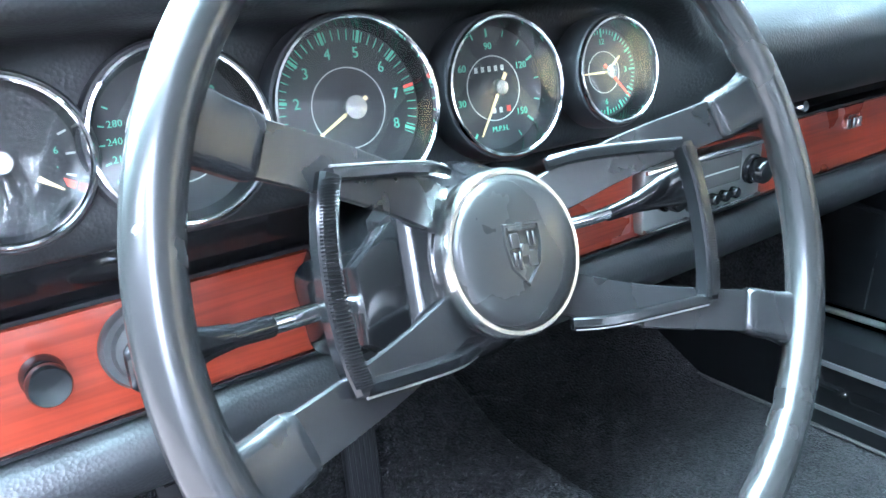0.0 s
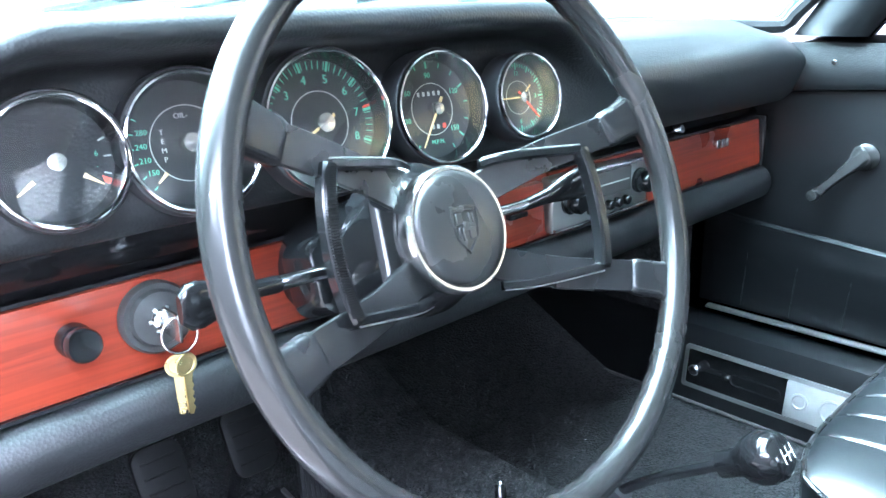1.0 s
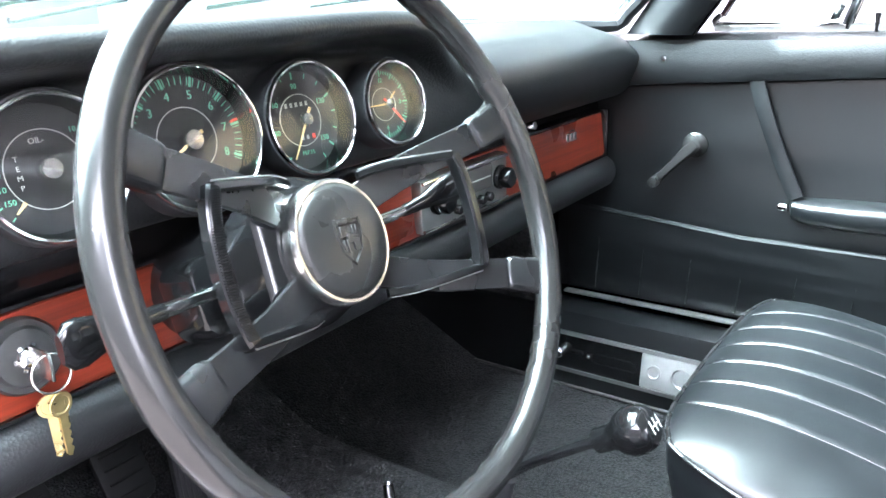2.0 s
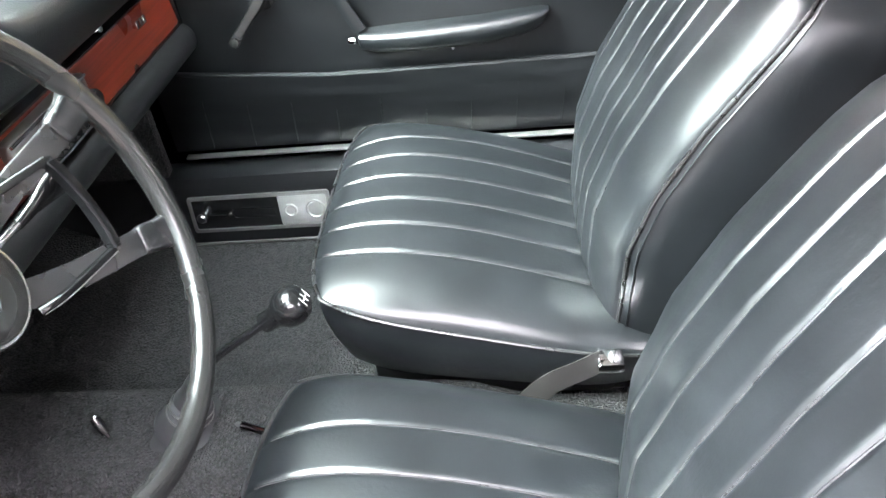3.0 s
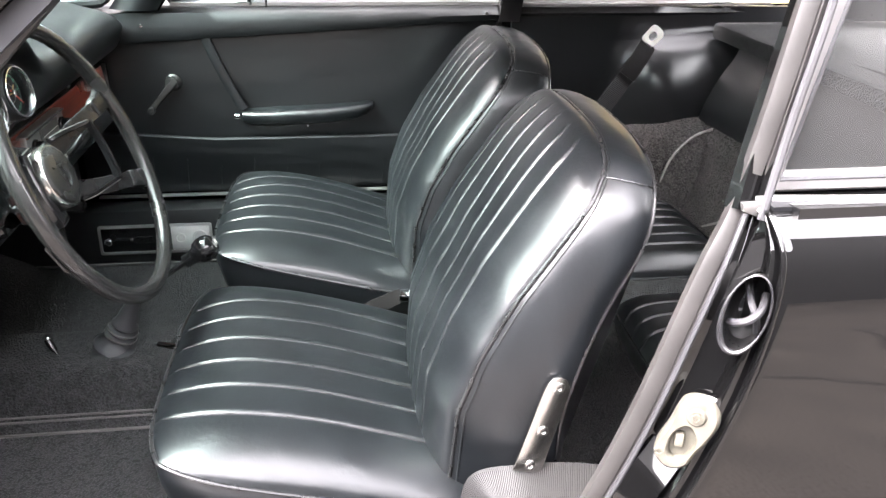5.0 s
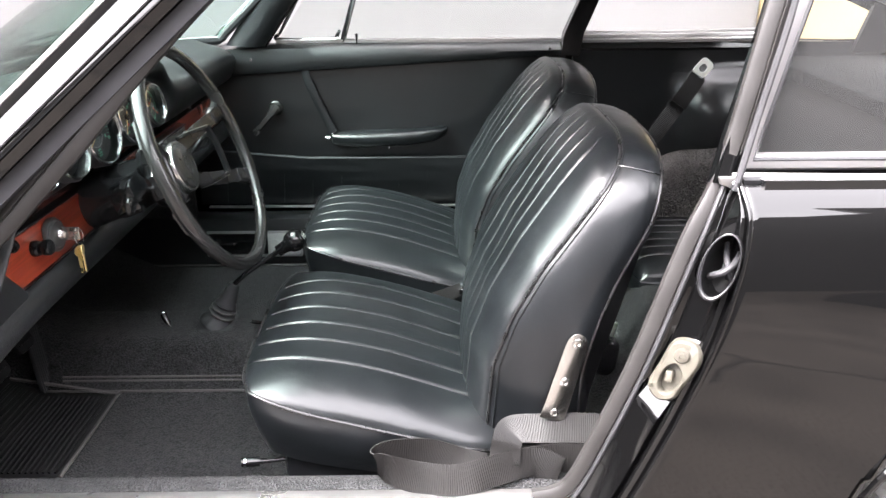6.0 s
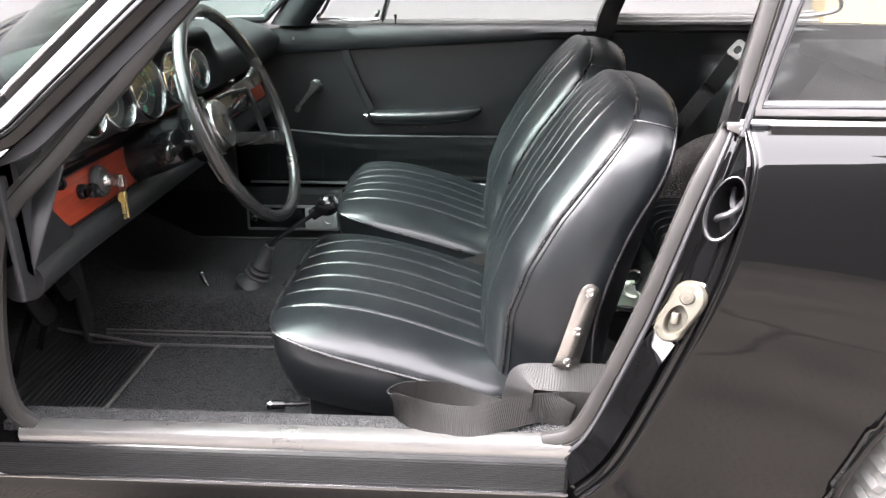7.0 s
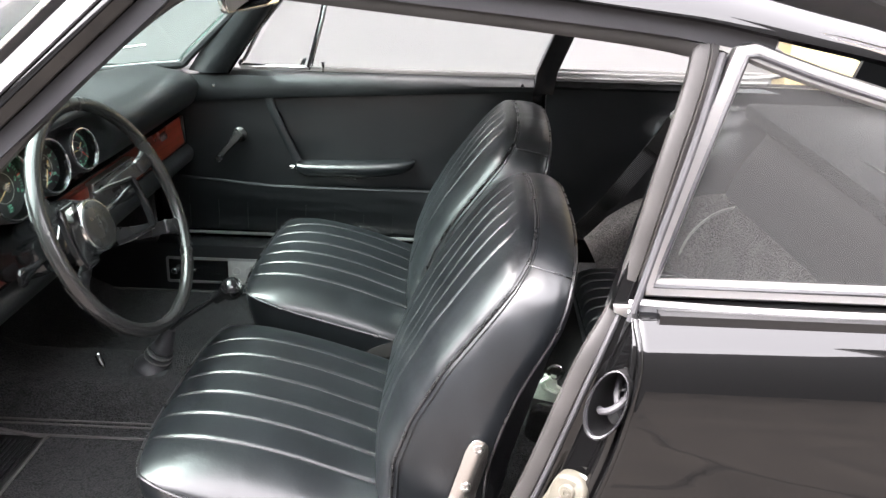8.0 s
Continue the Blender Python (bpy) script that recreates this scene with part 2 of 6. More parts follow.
def wood_material():
    m = material("varnished_wood", (0.235, 0.034, 0.0155), 0.30, vary=0.22, blotch=0.16, coat=0.35)
    n, l = m.node_tree.nodes, m.node_tree.links
    b = n["Principled BSDF"]
    co = n.new("ShaderNodeTexCoord").outputs["Object"]
    mp, streak, mul = n.new("ShaderNodeMapping"), n.new("ShaderNodeTexNoise"), n.new("ShaderNodeMix")
    mp.inputs["Scale"].default_value = (5, 60, 140)
    streak.inputs["Scale"].default_value, streak.inputs["Detail"].default_value, streak.inputs["Distortion"].default_value = 1.0, 6, 1.2
    l.new(co, mp.inputs["Vector"])
    l.new(mp.outputs[0], streak.inputs["Vector"])
    mul.data_type, mul.blend_type = "RGBA", "MULTIPLY"
    mul.inputs["Factor"].default_value = 0.5
    ramp = n.new("ShaderNodeValToRGB")
    ramp.color_ramp.elements[0].color, ramp.color_ramp.elements[1].color = (0.35, 0.3, 0.28, 1), (1, 1, 1, 1)
    ramp.color_ramp.elements[0].position, ramp.color_ramp.elements[1].position = 0.35, 0.62
    l.new(streak.outputs[0], ramp.inputs[0])
    old = b.inputs["Base Color"].links[0].from_socket
    l.new(old, mul.inputs["A"])
    l.new(ramp.outputs[0], mul.inputs["B"])
    l.new(mul.outputs["Result"], b.inputs["Base Color"])
    return m


M_WOOD = wood_material()


def add_relief(m, kind, size, depth, dark=1.0, mask=(0.3, 0.7)):
    """Breaks up a surface: clumps or cracks that sink and darken it; size in metres."""
    n, l = m.node_tree.nodes, m.node_tree.links
    b = n["Principled BSDF"]
    co = n.new("ShaderNodeTexCoord").outputs["Object"]
    tex = n.new("ShaderNodeTexVoronoi")
    tex.feature = "DISTANCE_TO_EDGE" if kind == "cracks" else "F1"
    tex.inputs["Scale"].default_value = 1 / size
    warp, add, sc = n.new("ShaderNodeTexNoise"), n.new("ShaderNodeVectorMath"), n.new("ShaderNodeVectorMath")
    warp.inputs["Scale"].default_value, warp.inputs["Detail"].default_value = 1.5 / size, 6
    sc.operation, sc.inputs["Scale"].default_value = "SCALE", size * 0.7
    l.new(co, warp.inputs["Vector"])
    l.new(warp.outputs["Color"], sc.inputs[0])
    l.new(co, add.inputs[0])
    l.new(sc.outputs[0], add.inputs[1])
    l.new(add.outputs[0], tex.inputs["Vector"])
    r = n.new("ShaderNodeMapRange")
    r.inputs["From Min"].default_value, r.inputs["From Max"].default_value = mask
    if kind != "cracks":
        r.inputs["To Min"].default_value, r.inputs["To Max"].default_value = 1, 0
    l.new(tex.outputs["Distance"], r.inputs["Value"])
    mul = n.new("ShaderNodeMix")
    mul.data_type, mul.blend_type = "RGBA", "MULTIPLY"
    mul.inputs["Factor"].default_value = dark
    old = b.inputs["Base Color"].links[0].from_socket
    l.new(old, mul.inputs["A"])
    l.new(r.outputs[0], mul.inputs["B"])
    l.new(mul.outputs["Result"], b.inputs["Base Color"])
    bump = n.new("ShaderNodeBump")
    bump.inputs["Strength"].default_value, bump.inputs["Distance"].default_value = 1.0, depth
    l.new(r.outputs[0], bump.inputs["Height"])
    if b.inputs["Normal"].links:
        l.new(b.inputs["Normal"].links[0].from_socket, bump.inputs["Normal"])
    l.new(bump.outputs[0], b.inputs["Normal"])


# lighter copy of the carpet: stronger rear daylight is put into its colour
M_CARPET_LIT = material("lit_rear_carpet", (0.098, 0.091, 0.087), 0.95, sheen=0.05, grain=0.001, grain_size=0.0015, vary=0.35, blotch=0.06, specular=0.15)
add_relief(M_CARPET, "clumps", 0.0038, 0.0030, 0.6, (0.12, 0.78))
add_relief(M_CARPET_LIT, "clumps", 0.0044, 0.0045, 0.7, (0.12, 0.78))


def add_creases(m, size, depth, stretch):
    """Fine stretched wrinkles in patches, as in used hide."""
    n, l = m.node_tree.nodes, m.node_tree.links
    b = n["Principled BSDF"]
    co = n.new("ShaderNodeTexCoord").outputs["Object"]
    mp, tex, patch, ramp, mul, bump = (n.new("ShaderNode" + k) for k in ("Mapping", "TexNoise", "TexNoise", "MapRange", "Math", "Bump"))
    mp.inputs["Scale"].default_value = stretch
    tex.inputs["Scale"].default_value, tex.inputs["Detail"].default_value, tex.inputs["Distortion"].default_value = 1 / size, 2, 0.3
    patch.inputs["Scale"].default_value, patch.inputs["Detail"].default_value = 9, 2
    ramp.inputs["From Min"].default_value, ramp.inputs["From Max"].default_value = 0.42, 0.66
    ramp.inputs["To Min"].default_value = 0.15
    mul.operation = "MULTIPLY"
    l.new(co, mp.inputs["Vector"])
    l.new(mp.outputs[0], tex.inputs["Vector"])
    l.new(co, patch.inputs["Vector"])
    l.new(patch.outputs[0], ramp.inputs["Value"])
    l.new(tex.outputs[0], mul.inputs[0])
    l.new(ramp.outputs[0], mul.inputs[1])
    bump.inputs["Strength"].default_value, bump.inputs["Distance"].default_value = 1.0, depth
    l.new(mul.outputs[0], bump.inputs["Height"])
    if b.inputs["Normal"].links:
        l.new(b.inputs["Normal"].links[0].from_socket, bump.inputs["Normal"])
    l.new(bump.outputs[0], b.inputs["Normal"])


def add_scuffs(m, size, colour, limit):
    """Scattered small marks where the surface is rubbed pale."""
    n, l = m.node_tree.nodes, m.node_tree.links
    b = n["Principled BSDF"]
    co = n.new("ShaderNodeTexCoord").outputs["Object"]
    tex, ramp, mix = n.new("ShaderNodeTexNoise"), n.new("ShaderNodeMapRange"), n.new("ShaderNodeMix")
    tex.inputs["Scale"].default_value, tex.inputs["Detail"].default_value, tex.inputs["Roughness"].default_value = 1 / size, 4, 0.6
    ramp.inputs["From Min"].default_value, ramp.inputs["From Max"].default_value = limit, limit + 0.05
    mix.data_type = "RGBA"
    mix.inputs["B"].default_value = (*colour, 1)
    l.new(co, tex.inputs["Vector"])
    l.new(tex.outputs[0], ramp.inputs["Value"])
    l.new(ramp.outputs[0], mix.inputs["Factor"])
    l.new(b.inputs["Base Color"].links[0].from_socket, mix.inputs["A"])
    l.new(mix.outputs["Result"], b.inputs["Base Color"])


add_scuffs(M_RIM, 0.012, (0.11, 0.10, 0.09), 0.72)
add_creases(M_SEAT, 0.0046, 0.00026, (1.0, 0.9, 0.35))
add_creases(M_SEAT, 0.035, 0.0015, (1.0, 0.8, 0.6))
add_relief(M_GROUND, "cracks", 1.3, 0.006, 0.75, (0.0, 0.028))

M_TRIM = material("satin_bright_trim", (0.33, 0.325, 0.32), 0.36, metal=0.85, vary=0.04, blotch=0.1, rough_vary=0.04)
M_SILL = material("satin_sill_metal", (0.37, 0.365, 0.355), 0.28, metal=0.9, vary=0.06, blotch=0.08, rough_vary=0.02)
M_TREAD = material("tread_rubber", (0.0095, 0.0095, 0.0098), 0.5, specular=0.3, grain=0.0001, grain_size=0.001, vary=0.25, blotch=0.06)
M_SEAL = material("door_rubber", (0.02, 0.019, 0.0184), 0.5, specular=0.25, grain=0.0001, grain_size=0.0012, vary=0.25, blotch=0.06)


# ---- setting: ground, walls ----
def slab(name, lo, hi, m, label, category, bevel=0.0):
    return tagged(link(name, box(lo, hi, bevel), m, label=label), label, category, kind="structure")


slab("ground", (-60, -60, -0.2), (60, 60, 0.0), M_GROUND, "dark grey cracked tarmac under the car", "ground")
slab("wall_east", (5.0, -14, 0.0), (5.3, 14, 5.0), M_WALL, "plain pale grey wall beyond the car", "wall")
slab("wall_north", (-7.0, 9.0, 0.0), (5.0, 9.3, 3.9), M_WALL, "plain pale grey wall ahead of the car", "wall")
WEST_TOP = [(9.0, 4.3), (0.0, 4.5), (-2.5, 4.9), (-4.4, 5.6), (-5.6, 6.6), (-6.0, 9.5), (-14.0, 9.5)]
tagged(link("wall_west", loft([[(-7.3, y, 0.0), (-7.0, y, 0.0), (-7.0, y, z), (-7.3, y, z)] for y, z in WEST_TOP]), M_WALL_DARK), "slate grey wall with a rising top opposite the open door", "wall", kind="structure")
slab("wall_south", (-7.0, -12.3, 0.0), (5.0, -12.0, 4.6), M_WALL, "plain pale grey wall behind the car", "wall")
# unseen slab, added to keep sky light off the far wall and windows
slab("ceiling", (1.2, -14, 4.6), (5.3, 14, 4.8), M_WALL, "added unseen slab that shades the far side of the car", "ceiling")
slab("wall_yellow", (4.7, -9.0, 0.0), (4.98, -2.85, 2.3), M_YELLOW, "pale yellow painted wall section behind the car", "wall", 0.02)

def cut(geo, keep):
    p, f = geo
    return p, [q for q in f if keep(np.mean([p[i] for i in q], axis=0))]


# ---- car body ----
body = thing("coupe", "glossy black two-door coupe with its near door open", "car")


def roof_z(x, y):
    side = np.interp(y, [-1.85, -1.5, -1.15, -0.85, -0.65, -0.5, -0.3, -0.16, 0.02], [0.80, 0.925, 1.068, 1.145, 1.184, 1.202, 1.220, 1.232, 1.222])
    return side + (0.115 - 0.02 * max(0.0, -y - 0.6)) * max(0.0, 1 - abs(x / 0.575) ** 2.6) ** 0.6


def roof_point(u, v):
    y = 0.02 - 1.75 * v - 0.10 * u * u * (1 - v)
    x = 0.575 * u * (1 - 0.18 * max(0.0, v - 0.4))
    return x, y, roof_z(0.575 * u, y)


us = np.sin(np.linspace(-np.pi / 2, np.pi / 2, 41))
link("roof", cut(shell(lambda u, v: roof_point(-u, v), us, np.linspace(0, 1, 60), 0.02), lambda c: c[1] > -1.13 or abs(c[0]) > 0.46), M_PAINT, body, "glossy black roof skin")
# out of view; its pale tone is chosen to bounce light into the cabin
link("headlining", cut(grid(lambda u, v: np.add(roof_point(0.93 * u, 0.06 + 0.90 * v), (0, 0, -0.030)), us, np.linspace(0, 1, 48)), lambda c: c[1] > -1.13 or abs(c[0]) > 0.46), M_LINER, body, "unseen headlining, kept pale to bounce light into the cabin")

# door opening outline, near side: from the sill round the pillar and roof to the front post
OPENING = smooth_path([(-0.645, -0.36, 0.383), (-0.648, -0.412, 0.408), (-0.650, -0.455, 0.51), (-0.648, -0.497, 0.627), (-0.635, -0.549, 0.79),
                       (-0.612, -0.590, 0.875), (-0.590, -0.626, 1.03), (-0.562, -0.652, 1.140), (-0.550, -0.635, 1.158), (-0.548, -0.50, 1.176), (-0.548, -0.30, 1.195), (-0.550, -0.16, 1.208), (-0.552, -0.10, 1.210),
                       (-0.558, -0.045, 1.182), (-0.575, 0.04, 1.112), (-0.602, 0.132, 1.022), (-0.625, 0.22, 0.928), (-0.640, 0.315, 0.832), (-0.648, 0.412, 0.735),
                       (-0.652, 0.448, 0.62), (-0.652, 0.468, 0.50), (-0.650, 0.466, 0.42), (-0.645, 0.44, 0.385)], 110)
link("door_seal", sweep([(-0.015, -0.006), (-0.006, -0.009), (0.012, -0.008), (0.014, 0.0), (0.012, 0.006), (0.0045, 0.009), (0.003, 0.0065), (0.0015, 0.009), (-0.009, 0.0085), (-0.015, 0.003)], OPENING, up=(-1, 0.0, 0.12)), M_SEAL, body, "weathered dark grey rubber door seal")
ZQ = np.linspace(0.870, 0.20, 269)
LEAN = np.interp(-ZQ, [-0.870, -0.858, -0.843, -0.834, -0.820, -0.800, -0.760, -0.720, -0.650, -0.573, -0.45, -0.20], [62, 49, 32, 24, 17, 13, 10, 8, 4.5, 1.5, 0, 0])
LEAN = np.convolve(np.pad(LEAN, 4, mode="edge"), np.ones(9) / 9, "valid")
XQ = -0.652 - np.concatenate([[0], np.cumsum(np.tan(np.radians(LEAN[1:])) * 0.0025)])


def skin_x(z):
    """The rear body side's x at a height: a shoulder that runs into a nearly upright flank."""
    return float(np.interp(z, ZQ[::-1], XQ[::-1])) + 0.10 * max(0.0, 0.42 - z) ** 2


# rear jamb: a painted channel from the seal out to the quarter panel's edge
IN_J = smooth_path([(-0.650, -0.395, 0.372), (-0.655, -0.425, 0.41), (-0.657, -0.465, 0.51), (-0.655, -0.507, 0.627), (-0.643, -0.558, 0.79), (-0.625, -0.585, 0.862)], 40)
OUT_J = smooth_path([(-0.700, -0.405, 0.335), (-0.712, -0.462, 0.405), (-0.724, -0.528, 0.567), (-0.724, -0.574, 0.705), (-0.716, -0.597, 0.815), (-0.680, -0.594, 0.868)], 40)
OUT_J[:, 0] = [skin_x(z) for z in OUT_J[:, 2]]


def jamb(u, v):
    i = v * (len(IN_J) - 1)
    k = min(int(i), len(IN_J) - 2)
    a = IN_J[k] + (IN_J[k + 1] - IN_J[k]) * (i - k)
    b = OUT_J[k] + (OUT_J[k + 1] - OUT_J[k]) * (i - k)
    deep = np.interp(u, [0, 0.06, 0.14, 0.56, 0.64, 0.71, 0.78, 0.84, 0.89, 0.93, 0.97, 1.0], [0, 0.004, 0.011, 0.014, 0.011, 0.002, -0.001, 0.003, 0.010, 0.009, 0.003, 0])
    return a + (b - a) * u + np.array((0.35, -0.6, -0.1)) * deep


def jamb_flat(u, v):
    i = v * (len(IN_J) - 1)
    k = min(int(i), len(IN_J) - 2)
    a = IN_J[k] + (IN_J[k + 1] - IN_J[k]) * (i - k)
    b = OUT_J[k] + (OUT_J[k + 1] - OUT_J[k]) * (i - k)
    return a + (b - a) * u


CAVITY = axes((-0.690, -0.568, 0.778), unit((0.15, -0.30, 0.94)), unit((-0.6, -0.78, -0.15)), unit((-0.78, 0.55, 0.3)))
CAVITY_IN = np.array(CAVITY.inverted())


def solid_jamb(c):
    q = CAVITY_IN[:3, :3] @ c + CAVITY_IN[:3, 3]
    return (q[0] / 0.0415) ** 2 + (q[1] / 0.0205) ** 2 > 1


link("door_jamb", cut(shell(jamb, np.linspace(0, 1, 90), np.linspace(0, 1, 150), 0.004), solid_jamb), M_PAINT, body, "glossy black painted door jamb")
def jamb_step(u, v):
    """The raised lower part, with a slanting facet at its top."""
    lift = np.interp(v, [0, 0.89, 1.0], [0.008, 0.008, -0.006])
    return jamb_flat(0.04 + 0.62 * u, (0.565 - 0.10 * u) * v) - np.array((0.35, -0.6, -0.1)) * lift


link("jamb_block", shell(jamb_step, np.linspace(0, 1, 12), np.concatenate([np.linspace(0, 0.88, 22), np.linspace(0.89, 1, 5)]), 0.016), M_PAINT, body, "glossy black raised lower jamb", sharp=18)
link("jamb_edge", tube(smooth_path(OUT_J, 160), 0.0035, 10), M_PAINT, body)
link("pinch_weld", tube(IN_J + np.array((-0.006, 0.004, 0.0)), 0.0035, 6), M_BLACKRUB, body)


# quarter panel: from the window ledge down over the shoulder to the sill
def quarter(u, v):
    # v: 0 at the belt, 1 at the sill; u: 0 at the door edge, 1 behind the wheel
    z = 0.870 - 0.62 * v
    i = np.interp(z, OUT_J[:, 2], np.arange(len(OUT_J)))
    k = min(int(i), len(OUT_J) - 2)
    edge = OUT_J[k] + (OUT_J[k + 1] - OUT_J[k]) * (i - k)
    y0 = edge[1] if z > 0.335 else -0.405 + 0.05 * (0.335 - z)
    y = y0 + (-2.1 - y0) * u
    x = skin_x(z)
    arch = np.exp(-(((y + 1.07) / 0.30) ** 2)) * 0.03 * max(0, min(1, v * 2.0 - 0.4))
    x -= arch * (1 if v > 0.02 else 0)
    x += 0.25 * max(0.0, -y - 1.3) ** 2
    if z > 0.335:
        x += (edge[0] - x) * np.exp(-u * 30)
    return x, y, z


WHEEL = (-0.655, -1.108, 0.315)
q_geo = grid(quarter, np.linspace(0, 1, 140), np.linspace(0, 1, 110) ** 1.6)
q_geo = cut(q_geo, lambda c: (c[1] - WHEEL[1]) ** 2 + (c[2] - WHEEL[2]) ** 2 > 0.360**2)
q_ob = link("quarter_panel", q_geo, M_PAINT, body, "glossy black rear quarter panel")
q_mod = q_ob.modifiers.new("thickness", "SOLIDIFY")
q_mod.thickness, q_mod.offset = 0.003, 0.0
th = np.linspace(-0.1, np.pi + 0.1, 40)
link("wheel_arch_lip", tube([(-0.752 + 0.010 * abs(np.cos(t)), WHEEL[1] + 0.361 * np.cos(t), WHEEL[2] + 0.361 * np.sin(t)) for t in th], 0.005, 8), M_PAINT, body)

# belt ledge, chrome strips and quarter window
for name, z, r, x in (("belt_moulding", 0.8715, 0.0070, -0.634),):
    link(name, tube(smooth_path([(x + 0.012, -0.592, z), (x, -0.75, z), (x + 0.004, -1.0, z - 0.002), (x + 0.05, -1.45, z - 0.02)], 20), r, 10), M_TRIM, body, "satin bright strip")
cap_end = link("belt_end_cap", xf(plate([(-0.016, 0.006), (-0.014, -0.003), (0.006, -0.011), (0.012, -0.004), (0.010, 0.006)], 0.008, 0.002), axes((-0.630, -0.588, 0.870), (0, -1, 0), (0, 0, 1), (-1, 0, 0))), M_TRIM, body, "satin metal end cap")
link("screw", xf(lathe([(0.0005, 0.0105), (0.003, 0.010), (0.0042, 0.008)], 14), axes((-0.630, -0.592, 0.867), (0, -1, 0), (0, 0, 1), (-1, 0, 0))), M_CHROME, cap_end)
ledge = [(-0.590, 0.876), (-0.630, 0.8745), (-0.654, 0.8690), (-0.600, 0.855)]
link("belt_ledge", loft([[(x + dx, y, z) for x, z in ledge] for y, dx in ((-0.592, 0), (-0.9, 0), (-1.45, 0.05))]), M_PAINT, body)
QW = [(-0.610, -0.612, 0.8885), (-0.586, -0.653, 1.03), (-0.562, -0.690, 1.150), (-0.561, -0.702, 1.151), (-0.560, -0.779, 1.126), (-0.558, -0.90, 1.092), (-0.562, -1.15, 1.02), (-0.585, -1.30, 0.935), (-0.600, -1.28, 0.8905), (-0.612, -0.95, 0.8890)]
qw = smooth_path(QW[:3], 8).tolist() + smooth_path(QW[3:9], 24).tolist() + [QW[9]]
qw = np.array(qw)
quarter_window = link("quarter_window_frame", sweep([(-0.0105, -0.007), (0.0105, -0.007), (0.0115, 0.0), (0.0085, 0.005), (0.0, 0.0062), (-0.0085, 0.005), (-0.0115, 0.0)], np.vstack([qw, qw[:1]]), up=(-1, 0, 0.25)), M_TRIM, body, "satin chrome quarter window frame")
mid = qw.mean(0)
link("pane", loft([qw + np.array((0.004, 0, 0)), qw + np.array((0.0, 0, 0))]), M_HAZED, quarter_window, "window glass with a pale film standing in for reflected haze")
link("glass_gasket", tube(mid + (qw - mid) * 0.975 + np.array((-0.005, 0, 0)), 0.003, 6, loop=True), M_BLACKRUB, quarter_window)

# near B-post: seal band, painted cover and chrome bead up to the roof
post = smooth_path([(-0.640, -0.585, 0.86), (-0.612, -0.612, 0.95), (-0.588, -0.642, 1.06), (-0.562, -0.664, 1.15)], 16)
link("b_pillar", sweep([(-0.020, -0.018), (0.012, -0.018), (0.014, 0.0), (0.006, 0.006), (-0.018, 0.004)], post + np.array((0.016, -0.004, 0)), up=(-1, 0, 0)), M_PAINT, body)
link("pillar_bead", tube(post + np.array((-0.004, -0.006, 0)), 0.0045, 8), M_BLACKRUB, body, "thin black bead")

# roof rail over the door
rail = smooth_path([(-0.566, -1.5, 0.92), (-0.560, -1.15, 1.062), (-0.556, -0.85, 1.138), (-0.556, -0.65, 1.176), (-0.556, -0.50, 1.193), (-0.556, -0.30, 1.211), (-0.557, -0.16, 1.224), (-0.560, -0.08, 1.224)], 50)
link("door_frame_rubber", sweep([(-0.016, -0.006), (0.012, -0.006), (0.012, 0.004), (-0.016, 0.006)], rail[18:], up=(-1, 0, 0.0)), M_BLACKRUB, body, "black rubber strip under the roof edge")
link("roof_gutter", sweep([(0.010, -0.006), (0.020, -0.006), (0.020, 0.006), (0.012, 0.009)], rail, up=(-1, 0, 0.0)), M_PAINT, body, "glossy black rain gutter")
link("gutter_trim", tube(rail + np.array((-0.008, 0.0, 0.016)), 0.0042, 8), M_CHROME, body, "chrome gutter strip")


# ---- windscreen and its pillars ----
def screen(u, v):
    """u from -1 to 1 across, v from 0 at the cowl to 1 at the roof."""
    x = (0.628 - 0.082 * v) * u
    y0, y1 = 0.69 - 0.305 * abs(u) ** 2.4, 0.10 - 0.07 * u * u
    z0, z1 = 0.900 - 0.012 * u * u, 1.268 - 0.070 * u * u
    return x, y0 + (y1 - y0) * v, z0 + (z1 - z0) * v + 0.02 * np.sin(np.pi * v) * (1 - u * u)


screen_ob = link("windscreen", shell(screen, np.linspace(-1, 1, 33), np.linspace(0, 1, 17), 0.005), M_SCREEN, body, "green-tinted curved windscreen glass")
loop = [screen(u, 0) for u in np.linspace(-1, 1, 30)] + [screen(1, v) for v in np.linspace(0.06, 1, 14)] + [screen(u, 1) for u in np.linspace(0.94, -1, 24)] + [screen(-1, v) for v in np.linspace(0.94, 0.06, 14)]
loop = smooth_path(loop, 160, loop=True)
link("screen_rubber", tube(loop, 0.011, 8, loop=True), M_BLACKRUB, body, "black rubber windscreen gasket")
link("screen_trim", tube(loop + np.array((0, 0.010, 0.008)), 0.006, 8, loop=True), M_CHROME, body, "bright metal windscreen trim")
# far pillar, trimmed inside
far_in = smooth_path([(0.602, 0.318, 0.874), (0.580, 0.240, 0.972), (0.560, 0.163, 1.066), (0.528, 0.050, 1.200)], 16)
far_out = smooth_path([(0.628, 0.256, 0.872), (0.604, 0.176, 0.972), (0.583, 0.099, 1.066), (0.549, -0.020, 1.195)], 16)
link("a_pillar", loft([[a, a * 0.65 + c * 0.35 + np.array((-0.010, -0.012, 0)), a * 0.3 + c * 0.7 + np.array((-0.010, -0.010, 0)), c, c + np.array((0.05, 0.01, 0)), a + np.array((0.03, 0.05, 0.0))] for a, c in zip(far_in, far_out)]), M_VINYL, body, "black vinyl-trimmed windscreen pillar")
